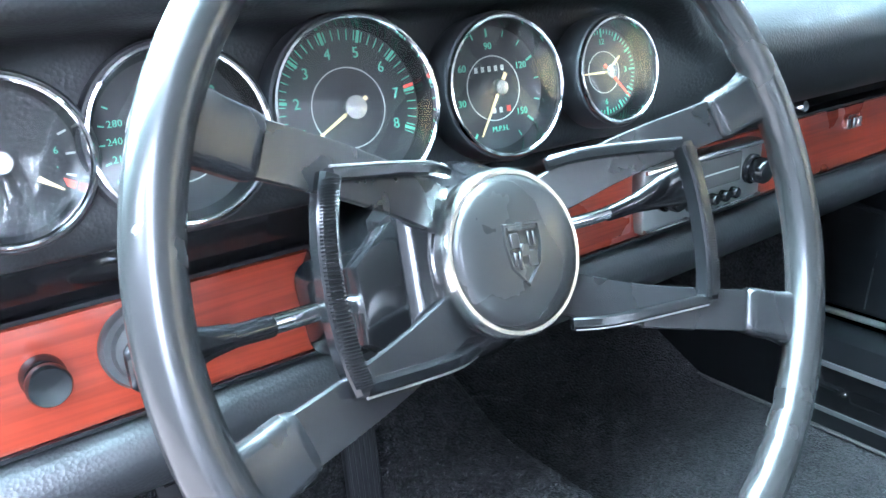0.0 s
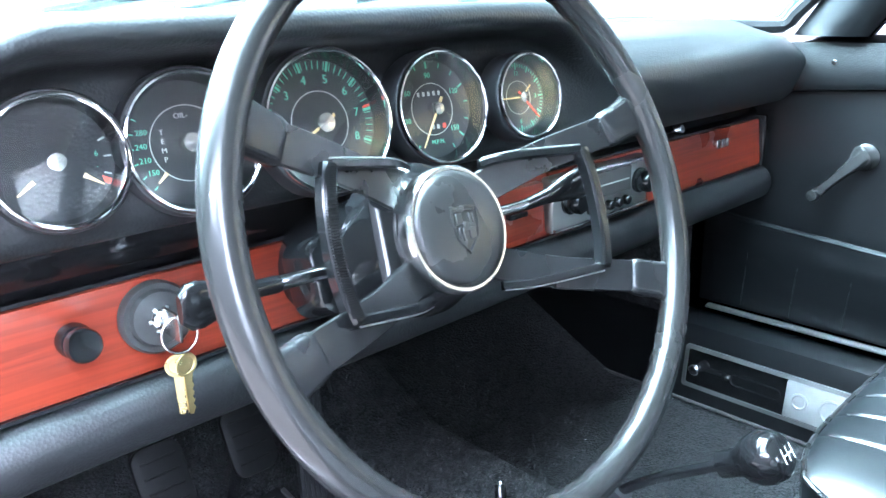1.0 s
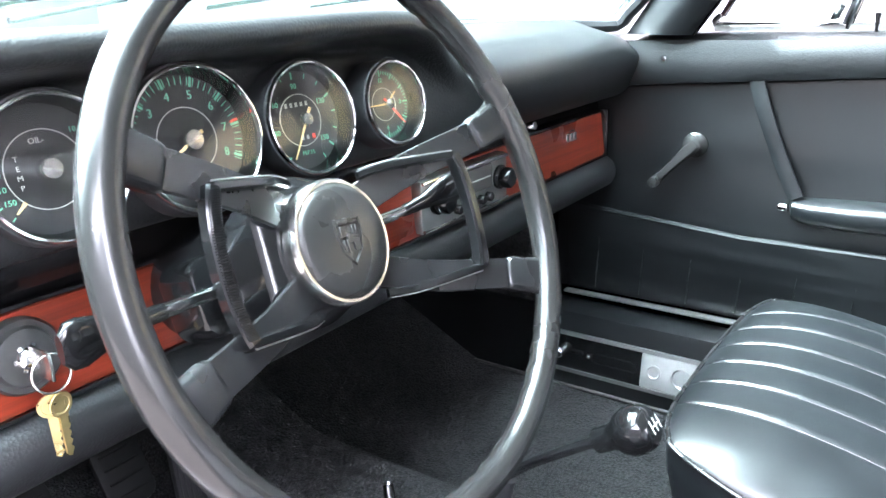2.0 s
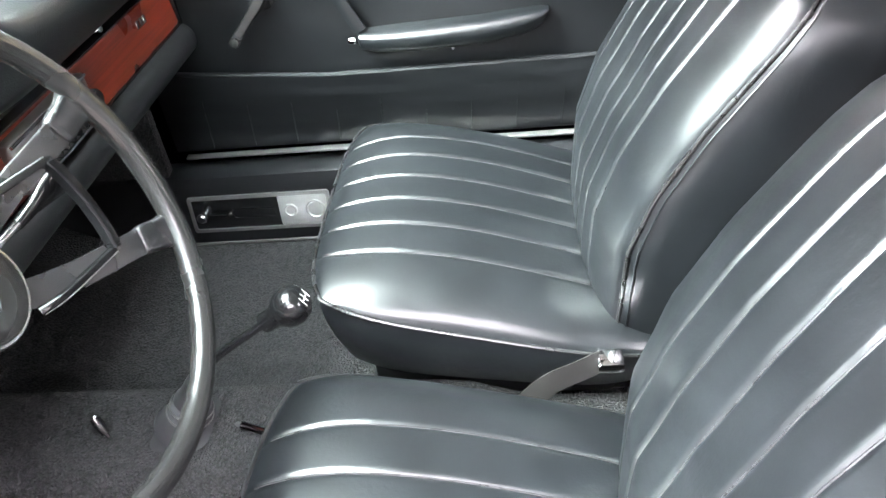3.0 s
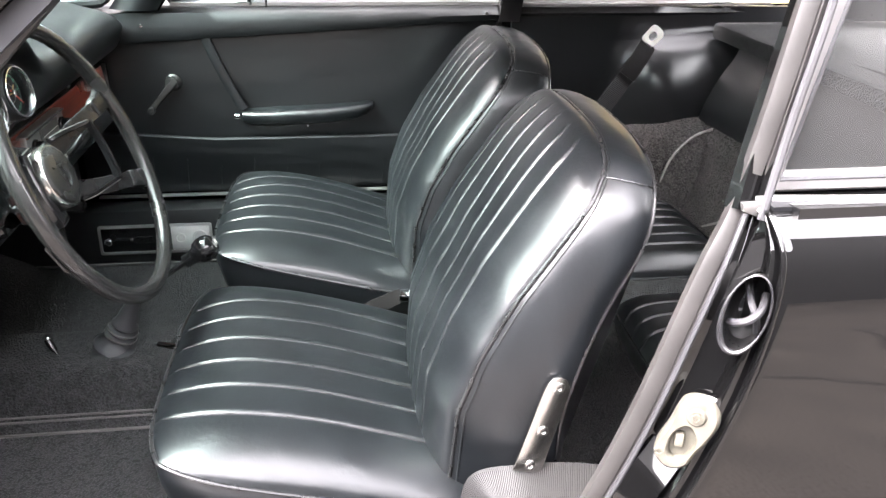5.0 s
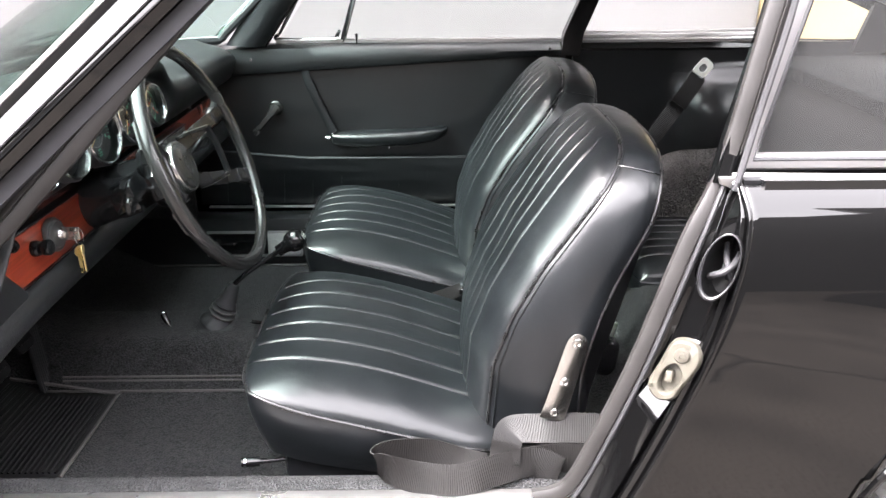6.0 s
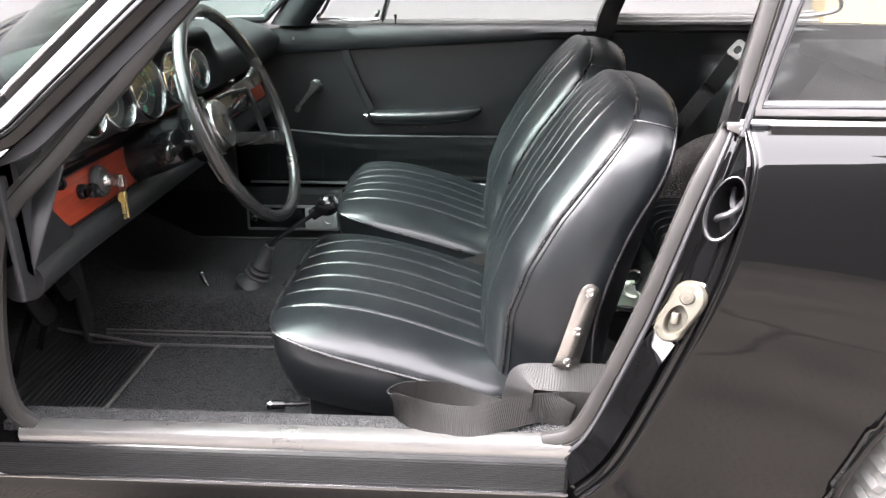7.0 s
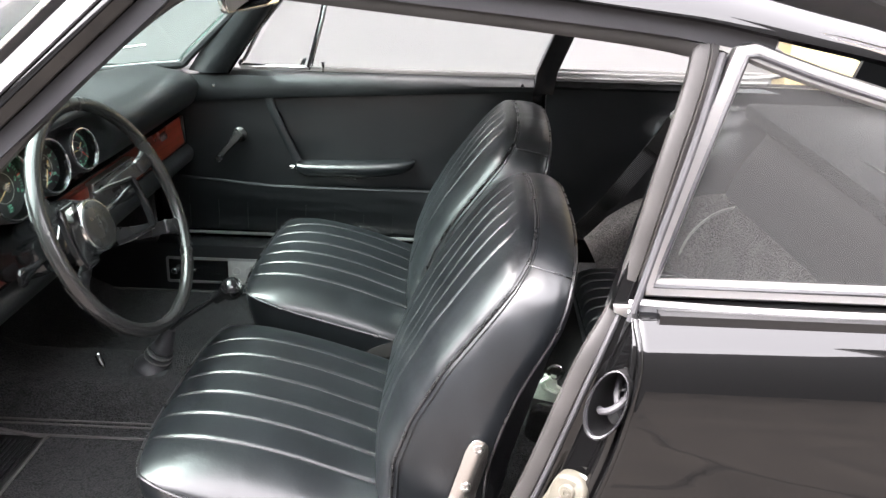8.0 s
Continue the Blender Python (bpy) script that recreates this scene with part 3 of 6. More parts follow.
link("pillar_seam", tube(far_out + np.array((-0.001, 0.0, 0)), 0.003, 6), M_PLASTIC, body)
# near pillar, painted outside
VN = np.linspace(-0.02, 1.10, 26)
near = np.array([screen(-1, v) for v in VN])
near = np.vstack([near[0] + np.array(q) for q in ((-0.012, 0.30, -0.075), (-0.012, 0.16, -0.048), (-0.010, 0.08, -0.034), (-0.006, 0.035, -0.020), (-0.003, 0.014, -0.010))] + [near])
link("a_pillar", loft([[p + np.array(q) for q in ((0.012, -0.004, 0), (-0.006, 0.006, 0.010), (-0.026, -0.012, 0.006), (-0.043, -0.033, -0.003), (-0.0455, -0.044, -0.011), (-0.028, -0.056, -0.022), (0.006, -0.050, -0.024))] for p in near]), M_PAINT, body, "glossy black windscreen pillar")
link("pillar_line", tube(near + np.array((-0.0455, -0.037, -0.006)), 0.0022, 6), M_BLACKRUB, body)
link("pillar_gutter", sweep([(-0.006, -0.005), (0.006, -0.005), (0.007, 0.003), (-0.005, 0.006)], near + np.array((-0.041, -0.050, -0.017)), up=(-1, 0, 0)), M_PAINT, body, "glossy black pillar gutter")
link("pillar_rubber", sweep([(-0.012, -0.008), (0.012, -0.008), (0.010, 0.004), (-0.010, 0.004)], near + np.array((-0.026, -0.064, -0.028)), up=(-1, 0, 0)), M_BLACKRUB, body, "black rubber door channel")
header = np.array([screen(u, 1.02) for u in np.linspace(-0.8, 0.8, 24)]) + np.array((0, -0.03, -0.012))
link("screen_header", sweep([(-0.04, -0.015), (0.04, -0.015), (0.04, 0.012), (-0.04, 0.012)], header, up=(0, 0, 1)), M_LINER, body)
# front scuttle and lid outside the windscreen
link("scuttle", shell(lambda u, v: (0.70 * u, 0.715 - 0.305 * abs(u) ** 2.4 + (1.75 - 0.715 + 0.305 * abs(u) ** 2.4) * v, 0.885 - 0.03 * u * u - 0.16 * v * v - 0.02 * v), np.linspace(-1, 1, 25)[::-1], np.linspace(0, 1, 12), 0.01), M_PAINT, body, "glossy black scuttle and front lid")


# near front wing behind the hinge post
def wing(u, v):
    z = 0.868 - 0.62 * v
    y0 = np.interp(z, [0.25, 0.55, 0.79, 0.868], [0.54, 0.50, 0.415, 0.330])
    y = y0 + (1.7 - y0) * u
    return -0.650 - 0.060 * np.sin(min(1, v / 0.22) * np.pi / 2) ** 0.8, y, z - 0.05 * u


link("front_wing", shell(wing, np.linspace(0, 1, 24)[::-1] ** 1.5, np.linspace(0, 1, 26), 0.004), M_PAINT, body, "glossy black front wing")
link("hinge_cover", xf(box((-0.03, -0.010, -0.014), (0.03, 0.010, 0.014), 0.005), axes((-0.668, 0.425, 0.800), unit((0, 0.80, -0.60)), (1, 0, 0), unit((0, 0.6, 0.8)))), M_BLACKRUB, body, "scuffed black plastic hinge cover")
link("hinge_post", loft([[(-0.655, 0.50, z), (-0.70, 0.52, z), (-0.70, 0.56, z), (-0.60, 0.56, z), (-0.61, 0.495, z)] for z in np.linspace(0.30, 0.82, 12)]), M_PAINT, body, "black painted hinge post")

# ---- near door, swung wide open ----
def door_leaf(u, v):
    """u along the leaf from the hinge, v up; the outer skin swells a little."""
    return 0.02 + 1.00 * u, -0.030 - 0.035 * np.sin(np.pi * min(1.0, 0.15 + 0.85 * v)), 0.31 + 0.555 * v


DOOR_M = axes((-0.735, 0.545, 0.0), unit((-0.955, 0.295, 0)), unit((0.295, 0.955, 0)) * -1, (0, 0, 1))
leaf = link("front_door", xf(shell(door_leaf, np.linspace(0, 1, 14), np.linspace(0, 1, 14), 0.004), DOOR_M), M_PAINT, body, "glossy black open door")
link("inner_panel", xf(box((0.03, 0.020, 0.33), (1.00, 0.045, 0.862), 0.012), DOOR_M), M_VINYL, leaf, "black vinyl inner door panel")
link("door_edge", xf(box((0.995, -0.060, 0.32), (1.015, 0.040, 0.862), 0.006), DOOR_M), M_PAINT, leaf)
link("window_frame", xf(tube(smooth_path([(0.10, 0.0, 0.865), (0.22, 0.0, 0.98), (0.46, 0.02, 1.17), (0.80, 0.03, 1.18), (0.98, 0.02, 1.12), (1.00, 0.0, 0.865)], 40), 0.009, 8), DOOR_M), M_TRIM, leaf, "bright window frame")

# ---- sill ----
sill_y = np.linspace(-0.40, 0.46, 24)
link("threshold_strip", sweep([(-0.004, 0.0), (0.012, 0.003), (0.026, -0.001), (0.031, -0.010), (0.030, -0.026), (0.024, -0.026), (0.022, -0.006), (-0.004, -0.004)][::-1], [(-0.630, y, 0.388) for y in sill_y[::-1]]), M_SILL, body, "satin metal threshold strip")
for y in (-0.20, -0.10 + 0.13, 0.228, 0.445, -0.385):
    link("screw", xf(lathe([(0.0005, 0.0025), (0.003, 0.002), (0.0045, 0.0)], 12), axes((-0.639, y, 0.388), (1, 0, 0), (0, 1, 0), (0, 0, 1))), M_STEEL, body)
tread = link("tread_rubber", box((-0.672, -0.395, 0.312), (-0.655, 0.50, 0.366), 0.002), M_TREAD, body, "ribbed black rubber sill cover")
for i in range(11):
    z = 0.320 + 0.0042 * i
    link("rib", tube([(-0.6725, -0.392, z), (-0.6725, 0.05, z), (-0.6725, 0.497, z)], 0.0013, 6), M_TREAD, tread)
link("tread_edge", tube([(-0.673, -0.398, 0.311), (-0.673, 0.05, 0.311), (-0.673, 0.50, 0.311)], 0.0035, 8), M_CHROME, body, "thin bright edge strip")
link("rocker_panel", loft([[(-0.640, y, 0.372), (-0.664, y, 0.366), (-0.668, y, 0.312), (-0.671, y, 0.306), (-0.672, y, 0.285), (-0.664, y, 0.20), (-0.63, y, 0.18)] for y in np.linspace(-0.42, 0.56, 12)]), M_PAINT, body, "glossy black rocker panel")

# ---- cabin floor ----
FLOOR = 0.235


def floor_z(x, y):
    hump = (0.105 - 0.05 / (1 + np.exp((y + 0.14) / 0.02))) / (1 + np.exp((abs(x) - 0.105) / 0.011))
    toe = 0.62 * max(0.0, y - 0.62) ** 1.0 + 0.0
    back = 0.13 / (1 + np.exp((y + 0.66) / 0.012))
    return FLOOR + max(hump, 0) * (1 - 0.0 * y) + 0.75 * toe + max(back - 0.3 * hump, 0)


xs = np.concatenate([np.linspace(-0.59, -0.14, 10), np.linspace(-0.13, 0.13, 40), np.linspace(0.14, 0.59, 10)])
tagged(link("floor", shell(lambda u, v: (u, v, floor_z(u, v)), xs, np.concatenate([np.linspace(-1.25, -0.72, 10), np.linspace(-0.70, -0.62, 10), np.linspace(-0.55, 1.05, 40)]), 0.03), M_CARPET), "black loop-pile carpet over floor and tunnel", "car floor", kind="structure")
tagged(link("bulkhead", box((-0.66, 0.98, 0.2), (0.66, 1.02, 0.9)), M_CARPET), "dark carpeted bulkhead ahead of the footwells", "bulkhead", kind="structure")
# carpeted inner sills
for s in (-1, 1):
    prof = [(0.555, FLOOR - 0.02), (0.568, 0.345), (0.580, 0.378), (0.60, 0.386), (0.636, 0.384), (0.640, 0.36), (0.640, FLOOR - 0.02)]
    tagged(link("trim_1" if s < 0 else "trim_2", loft([[(s * x, y, z) for x, z in prof] for y in np.linspace(-0.62, 1.0, 20)]), M_CARPET if s < 0 else M_VINYL), "black carpeted inner sill" if s < 0 else "black vinyl-covered inner sill", "sill", kind="structure")
for s in (-1, 1):
    link("kick_panel", box((s * 0.60 - 0.012, 0.50, FLOOR), (s * 0.60 + 0.012, 1.0, 0.75), 0.004), M_CARPET, body, "carpeted kick panel")
link("carpet_piping", tube([(-0.135, 0.66, FLOOR + 0.012), (-0.132, 0.3, FLOOR + 0.010), (-0.132, -0.1, FLOOR + 0.010)], 0.003, 6), M_RUBBER, body, "grey carpet edge piping")
link("carpet_piping", tube([(0.553, 0.66, FLOOR + 0.006), (0.553, 0.3, FLOOR + 0.006), (0.553, -0.1, FLOOR + 0.006)], 0.003, 6), M_RUBBER, body, "grey carpet edge piping")

# ---- dashboard ----
dash = thing("dashboard", "black padded dashboard with a red-brown wood strip and round gauges", "dashboard")


def brow(x):
    """How far the instrument hood stands out, 1 over the gauges and 0 on the passenger side."""
    return 1 / (1 + np.exp((x - 0.075) / 0.022))


def dash_section(x):
    """Top pad from the windscreen to the lower edge above the wood, as (y, z) points."""
    b = brow(x)
    end = max(0.0, (abs(x) - 0.52) / 0.13) ** 2
    y_ws = 0.69 - 0.305 * abs(x / 0.628) ** 2.4
    zt = 0.900 + 0.012 * b - 0.02 * end
    lip = 0.345 - 0.012 * b + 0.05 * end * b
    drop_l = max(0.0, (-x - 0.44) / 0.09) ** 2 * b
    pts_hood = [(y_ws + 0.02, 0.885), (0.5 * (y_ws + lip) + 0.03, zt + 0.012), (lip + 0.05, 0.932 - 0.045 * drop_l), (lip + 0.012, 0.934 - 0.05 * drop_l), (lip, 0.924 - 0.05 * drop_l), (lip + 0.008, 0.911 - 0.05 * drop_l),
                (0.385, 0.897 - 0.045 * drop_l), (0.386, 0.86), (0.380, 0.825), (0.376, 0.803), (0.378, 0.790), (0.388, 0.782), (0.43, 0.780)]
    pts_pad = [(y_ws + 0.02, 0.885), (0.5 * (y_ws + 0.37) + 0.04, 0.903 - 0.02 * end), (0.415, 0.893 - 0.02 * end), (0.375, 0.880 - 0.02 * end), (0.352, 0.862 - 0.02 * end), (0.345, 0.842 - 0.01 * end),
               (0.348, 0.822), (0.356, 0.803), (0.366, 0.788), (0.376, 0.778), (0.386, 0.772), (0.40, 0.768), (0.43, 0.766)]
    return np.array(pts_hood) * b + np.array(pts_pad) * (1 - b)


sections = []
for x in np.concatenate([np.linspace(-0.645, -0.40, 22), np.linspace(-0.38, 0.0, 12), np.linspace(0.015, 0.15, 16), np.linspace(0.18, 0.645, 22)]):
    s = smooth_path([(x, y, z) for y, z in dash_section(x)], 60)
    sections.append(np.vstack([s, [(x, 0.50, 0.74), (x, 0.66, 0.80)]]))
link("top_pad", loft(sections), M_PAD, dash, "black padded vinyl top with an instrument hood", sharp=50)


def strip(name, prof, x0, x1, m, label, n=20, bow=0.0):
    return link(name, loft([[(x, y, z) for y, z in prof] for x in np.linspace(x0, x1, n)]), m, dash, label)


strip("recess", [(0.386, 0.784), (0.390, 0.777), (0.415, 0.7475), (0.45, 0.7475), (0.45, 0.784)], -0.60, 0.06, M_PLASTIC, "glossy black strip under the instrument hood")
strip("recess", [(0.428, 0.768), (0.418, 0.752), (0.420, 0.7475), (0.45, 0.7475), (0.45, 0.768)], 0.06, 0.64, M_SATIN, "glossy black recess strip")
strip("wood_trim", [(0.414, 0.743), (0.410, 0.741), (0.402, 0.672), (0.404, 0.668), (0.43, 0.668), (0.43, 0.743)], -0.575, 0.088, M_WOOD, "varnished red-brown wood strip")
strip("wood_trim", [(0.414, 0.743), (0.410, 0.741), (0.402, 0.672), (0.404, 0.668), (0.43, 0.668), (0.43, 0.743)], 0.092, 0.635, M_WOOD, "varnished red-brown wood glovebox face")
strip("wood_edge", [(0.409, 0.7435), (0.409, 0.7465), (0.43, 0.7465), (0.43, 0.7435)], -0.575, 0.635, M_SATIN, "thin black edge strip")
strip("wood_edge", [(0.4005, 0.6645), (0.4005, 0.6675), (0.43, 0.6675), (0.43, 0.6645)], -0.575, 0.635, M_SATIN, "thin black edge strip")
roll = [(0.425, 0.664), (0.405, 0.6635), (0.392, 0.656), (0.385, 0.643), (0.386, 0.628), (0.394, 0.614), (0.41, 0.606), (0.44, 0.604), (0.47, 0.64)]
link("lower_pad", loft([[(x, y - 0.0, z - 0.012 * max(0, (-x - 0.45) / 0.2) ** 2) for y, z in np.array(smooth_path([(0, *q) for q in roll], 40))[:, 1:]] for x in np.linspace(-0.626, 0.645, 30)]), M_PAD, dash, "grained black vinyl knee roll", sharp=50)
link("dash_underside", box((-0.62, 0.42, 0.605), (0.62, 0.90, 0.625)), M_BLACKRUB, dash)
# passenger-side end of the wood and lid
lid = link("glovebox_edge", box((0.632, 0.398, 0.664), (0.642, 0.44, 0.748), 0.003), M_SATIN, dash)
lock = link("glovebox_lock", xf(lathe([(0.0105, 0.0), (0.0105, 0.006), (0.009, 0.010), (0.006, 0.014), (0.001, 0.015)], 20), axes((0.392, 0.424, 0.753), (1, 0, 0), (0, 0.2, 0.98), (0, -0.98, 0.2))), M_CHROME, dash, "chrome glovebox button")
badge = []
for dx in (-0.014, 0.0, 0.013):
    badge.append(box((0.505 + dx - 0.0045, 0.4035, 0.7155), (0.505 + dx + 0.0045, 0.4075, 0.7265), 0.001))
link("badge", join(*badge, box((0.487, 0.4045, 0.7135), (0.525, 0.4070, 0.7150))), M_CHROME, dash, "small bright metal badge shape")

# radio and ashtray in the middle of the wood
radio = thing("car_radio", "bright metal radio with black knobs and buttons in the wood strip", "radio")
link("radio_frame", box((0.078, 0.392, 0.672), (0.278, 0.412, 0.739), 0.004), M_TRIM, radio, "bright metal face plate")
link("plate_lip", tube([(0.080, 0.391, 0.676), (0.18, 0.3905, 0.675), (0.276, 0.391, 0.676)], 0.0022, 8), M_CHROME, radio, "polished lower lip")
link("plate_lip", tube([(0.080, 0.391, 0.735), (0.18, 0.3905, 0.736), (0.276, 0.391, 0.735)], 0.0022, 8), M_CHROME, radio, "polished upper lip")
link("radio_face", box((0.142, 0.3885, 0.700), (0.234, 0.3935, 0.732), 0.002), M_RUBBER, radio, "grey tuning window")
link("scale_line", box((0.148, 0.3880, 0.715), (0.228, 0.3890, 0.7165)), M_WHITE, radio)
for i in range(5):
    link("button", xf(lathe([(0.0062, 0.0), (0.0062, 0.007), (0.0050, 0.0085), (0.0005, 0.0088)], 14), axes((0.150 + 0.0185 * i, 0.392, 0.688), (1, 0, 0), (0, 0, 1), (0, -1, 0))), M_PLASTIC, radio, "black push button")
for x, r in ((0.256, 0.0165), (0.110, 0.0165)):
    link("knob", xf(lathe([(r, 0), (r, 0.004), (r * 0.86, 0.006), (r * 0.84, 0.018), (r * 0.7, 0.021), (0.001, 0.0215)], 24), axes((x, 0.392, 0.708), (1, 0, 0), (0, 0, 1), (0, -1, 0))), M_PLASTIC, radio, "black knob")
ash = thing("ashtray", "wood-faced ashtray lid with a black pull in the dashboard strip", "ashtray")
link("lid", box((-0.034, 0.3985, 0.676), (0.070, 0.412, 0.737), 0.003), M_WOOD, ash, "varnished wood face")
link("pull", box((0.004, 0.391, 0.7045), (0.034, 0.400, 0.7115), 0.002), M_SATIN, ash, "black pull")

# ---- gauges ----
YAW, TIP = radians(4.5), radians(10)
G_EX = np.array((np.cos(YAW), -np.sin(YAW), 0))
G_EZ = np.array((-np.sin(YAW) * np.cos(TIP), -np.cos(YAW) * np.cos(TIP), np.sin(TIP)))
G_EY = np.cross(G_EZ, G_EX)


def ring2(r0, r1, h, n=48):
    return lathe([(r0, 0), (r0, h), (r1, h), (r1, 0)], n)


def polar(a, r, z):
    return np.array((r * np.cos(a), r * np.sin(a), z))


def tick(a, r0, r1, w, z):
    u, v = polar(a, 1, 0), polar(a + np.pi / 2, 1, 0)
    p = [u * r0 - v * w / 2, u * r1 - v * w / 2, u * r1 + v * w / 2, u * r0 + v * w / 2]
    return np.array([q + (0, 0, z) for q in p] + [q + (0, 0, z + 0.0004) for q in p]), [(0, 1, 2, 3), (4, 5, 6, 7), (0, 1, 5, 4), (1, 2, 6, 5), (2, 3, 7, 6), (3, 0, 4, 7)]


def needle(a, length, tail, z, w=0.0015):
    u, v = polar(a, 1, 0), polar(a + np.pi / 2, 1, 0)
    p = [-u * tail - v * w, u * length - v * 0.0005, u * length + v * 0.0005, -u * tail + v * w]
    return np.array([q + (0, 0, z) for q in p] + [q + (0, 0, z + 0.0008) for q in p]), [(0, 1, 2, 3), (4, 5, 6, 7), (0, 1, 5, 4), (1, 2, 6, 5), (2, 3, 7, 6), (3, 0, 4, 7)]


def gauge(centre, r, label, inner, drawn):
    """drawn: the radius for which the scale's marks are laid out."""
    inner *= r / drawn
    m = axes(np.array(centre) - G_EZ * 0.004, G_EX, G_EY, G_EZ)
    g = thing("gauge", label, "gauge", group="dashboard gauges")
    link("housing", xf(lathe([(r + 0.0045, -0.02), (r + 0.0045, 0.003), (r + 0.003, 0.006), (r - 0.001, 0.006), (r - 0.001, -0.02)], 48), m), M_BLACKRUB, g, "black rubber mounting ring")
    link("bezel", xf(lathe([(r + 0.0015, 0.004), (r + 0.0015, 0.0092), (r + 0.0008, 0.0105), (r - 0.0006, 0.0108), (r - 0.0016, 0.0098), (r - 0.0016, 0.004)], 64), m), M_CHROME, g, "polished chrome bezel")
    link("inner_rim", xf(lathe([(r - 0.0012, 0.008), (r - 0.005, -0.012), (r - 0.0008, -0.012)], 48), m), M_PLASTIC, g)
    link("dial", xf(lathe([(0.0005, -0.010), (r - 0.0035, -0.010), (r - 0.0035, -0.013), (0.0005, -0.013)], 48), m), M_DIAL, g, "matt black dial")
    link("dial_ring", xf(ring2(inner, inner + 0.0007, 0.0003), m @ Matrix.Translation((0, 0, -0.0099))), M_WHITE, g)
    glass = link("glass", xf(lathe([(0.0005, 0.0085), (r * 0.5, 0.0083), (r - 0.0014, 0.0075), (r - 0.0014, 0.0060), (r * 0.5, 0.0068), (0.0005, 0.0070)], 48), m), M_DIALGLASS, g, "clear gauge glass")
    glass.visible_shadow = False
    return g, m @ Matrix.Diagonal((r / drawn, r / drawn, 1, 1))


def marks(g, m, name, geos, mt):
    for q in geos:
        link(name, xf(q, m), mt, g)


def text_at(s, a, r, size):
    return xf(words(s, size), Matrix.Translation((r * np.cos(a), r * np.sin(a), -0.0097)))


def hub(g, m, a, length, tail, mt=M_NEEDLE, r=0.008):
    link("needle", xf(needle(a, length, tail, -0.002), m), mt, g, "cream needle")
    link("needle_hub", xf(lathe([(r, -0.0095), (r, 0.000), (r - 0.001, 0.0015), (0.0005, 0.002)], 24), m), M_STEEL, g, "brushed metal hub")


# rev counter
g, m = gauge((-0.246, 0.361, 0.846), 0.0558, "large round rev counter with green numerals and chrome bezel", 0.0275, 0.060)
A = lambda v: radians(218 - (v - 0.5) * 32.2)  # noqa: E731
marks(g, m, "scale_mark", [tick(A(0.5 + 0.1 * i * 1.0), 0.0465, 0.0535, 0.0007, -0.0099) for i in range(0, 78, 2)], M_GREEN)
marks(g, m, "major_mark", [tick(A(k), 0.0455, 0.054, 0.0022, -0.0098) for k in range(1, 9)], M_GREEN)
marks(g, m, "numeral", [text_at(str(k), A(k), 0.0385, 0.0105) for k in range(1, 9)], M_GREEN)
marks(g, m, "lettering", [xf(words(s, 0.0052), Matrix.Translation((0, -0.034 - 0.005 * i, -0.0097))) for i, s in enumerate(("UPM", "\u00d71000", "RPM"))], M_GREEN)
marks(g, m, "red_mark", [tick(A(6.9), 0.046, 0.054, 0.0022, -0.0096)], M_RED)
hub(g, m, A(0.75), 0.047, 0.012, r=0.009)

# speedometer
g, m = gauge((-0.128, 0.355, 0.845), 0.0485, "round speedometer with green numerals and chrome bezel", 0.0235, 0.050)
A = lambda v: radians(np.interp(v, [0, 30, 60, 90, 120, 150, 165], [238, 196, 148, 92, 28, -40, -72]))  # noqa: E731
marks(g, m, "scale_mark", [tick(A(10 * k), 0.039, 0.0435, 0.0009, -0.0099) for k in range(0, 17)], M_GREEN)
marks(g, m, "major_mark", [tick(A(30 * k), 0.0375, 0.0437, 0.0016, -0.0098) for k in range(0, 6)], M_GREEN)
marks(g, m, "numeral", [text_at(str(k), A(k), 0.031, 0.0072) for k in (30, 60, 90, 120, 150)], M_GREEN)
marks(g, m, "lettering", [xf(words("M.P.H.", 0.0058), Matrix.Translation((0.002, -0.0305, -0.0097)))], M_GREEN)
marks(g, m, "counter_digit", [xf(box((-0.0155 + 0.006 * i, 0.0125, -0.0102), (-0.0128 + 0.006 * i, 0.0165, -0.0096)), Matrix.Identity(4)) for i in range(5)] + [box((-0.003 + 0.006 * i, -0.0185, -0.0102), (-0.0003 + 0.006 * i, -0.0145, -0.0096)) for i in range(2)], M_WHITE)
marks(g, m, "trip_digit", [box((0.010, -0.0185, -0.0102), (0.0135, -0.0140, -0.0096))], M_RED)
hub(g, m, A(0), 0.040, 0.012, r=0.0062)

# clock
g, m = gauge((-0.018, 0.348, 0.845), 0.0400, "small round dashboard clock with chrome bezel", 0.0165, 0.0415)
marks(g, m, "scale_mark", [tick(radians(6 * k), 0.031, 0.0345, 0.0008, -0.0099) for k in range(60)], M_GREEN)
marks(g, m, "major_mark", [tick(radians(30 * k), 0.0285, 0.0350, 0.0016, -0.0098) for k in range(12)], M_GREEN)
marks(g, m, "numeral", [text_at("12", radians(90), 0.0245, 0.0065), text_at("3", 0, 0.0245, 0.0065), text_at("6", radians(-90), 0.0245, 0.0065)], M_GREEN)
link("minute_hand", xf(needle(radians(180), 0.030, 0.004, -0.004, 0.0011), m), M_NEEDLE, g)
link("hour_hand", xf(needle(radians(40), 0.018, 0.004, -0.005, 0.0014), m), M_NEEDLE, g)
link("second_hand", xf(needle(radians(-48), 0.030, 0.008, -0.0035, 0.0013), m), M_RED, g, "red hand")
link("needle_hub", xf(lathe([(0.0055, -0.0095), (0.0055, 0.0), (0.0045, 0.001), (0.0005, 0.0015)], 20), m), M_STEEL, g)

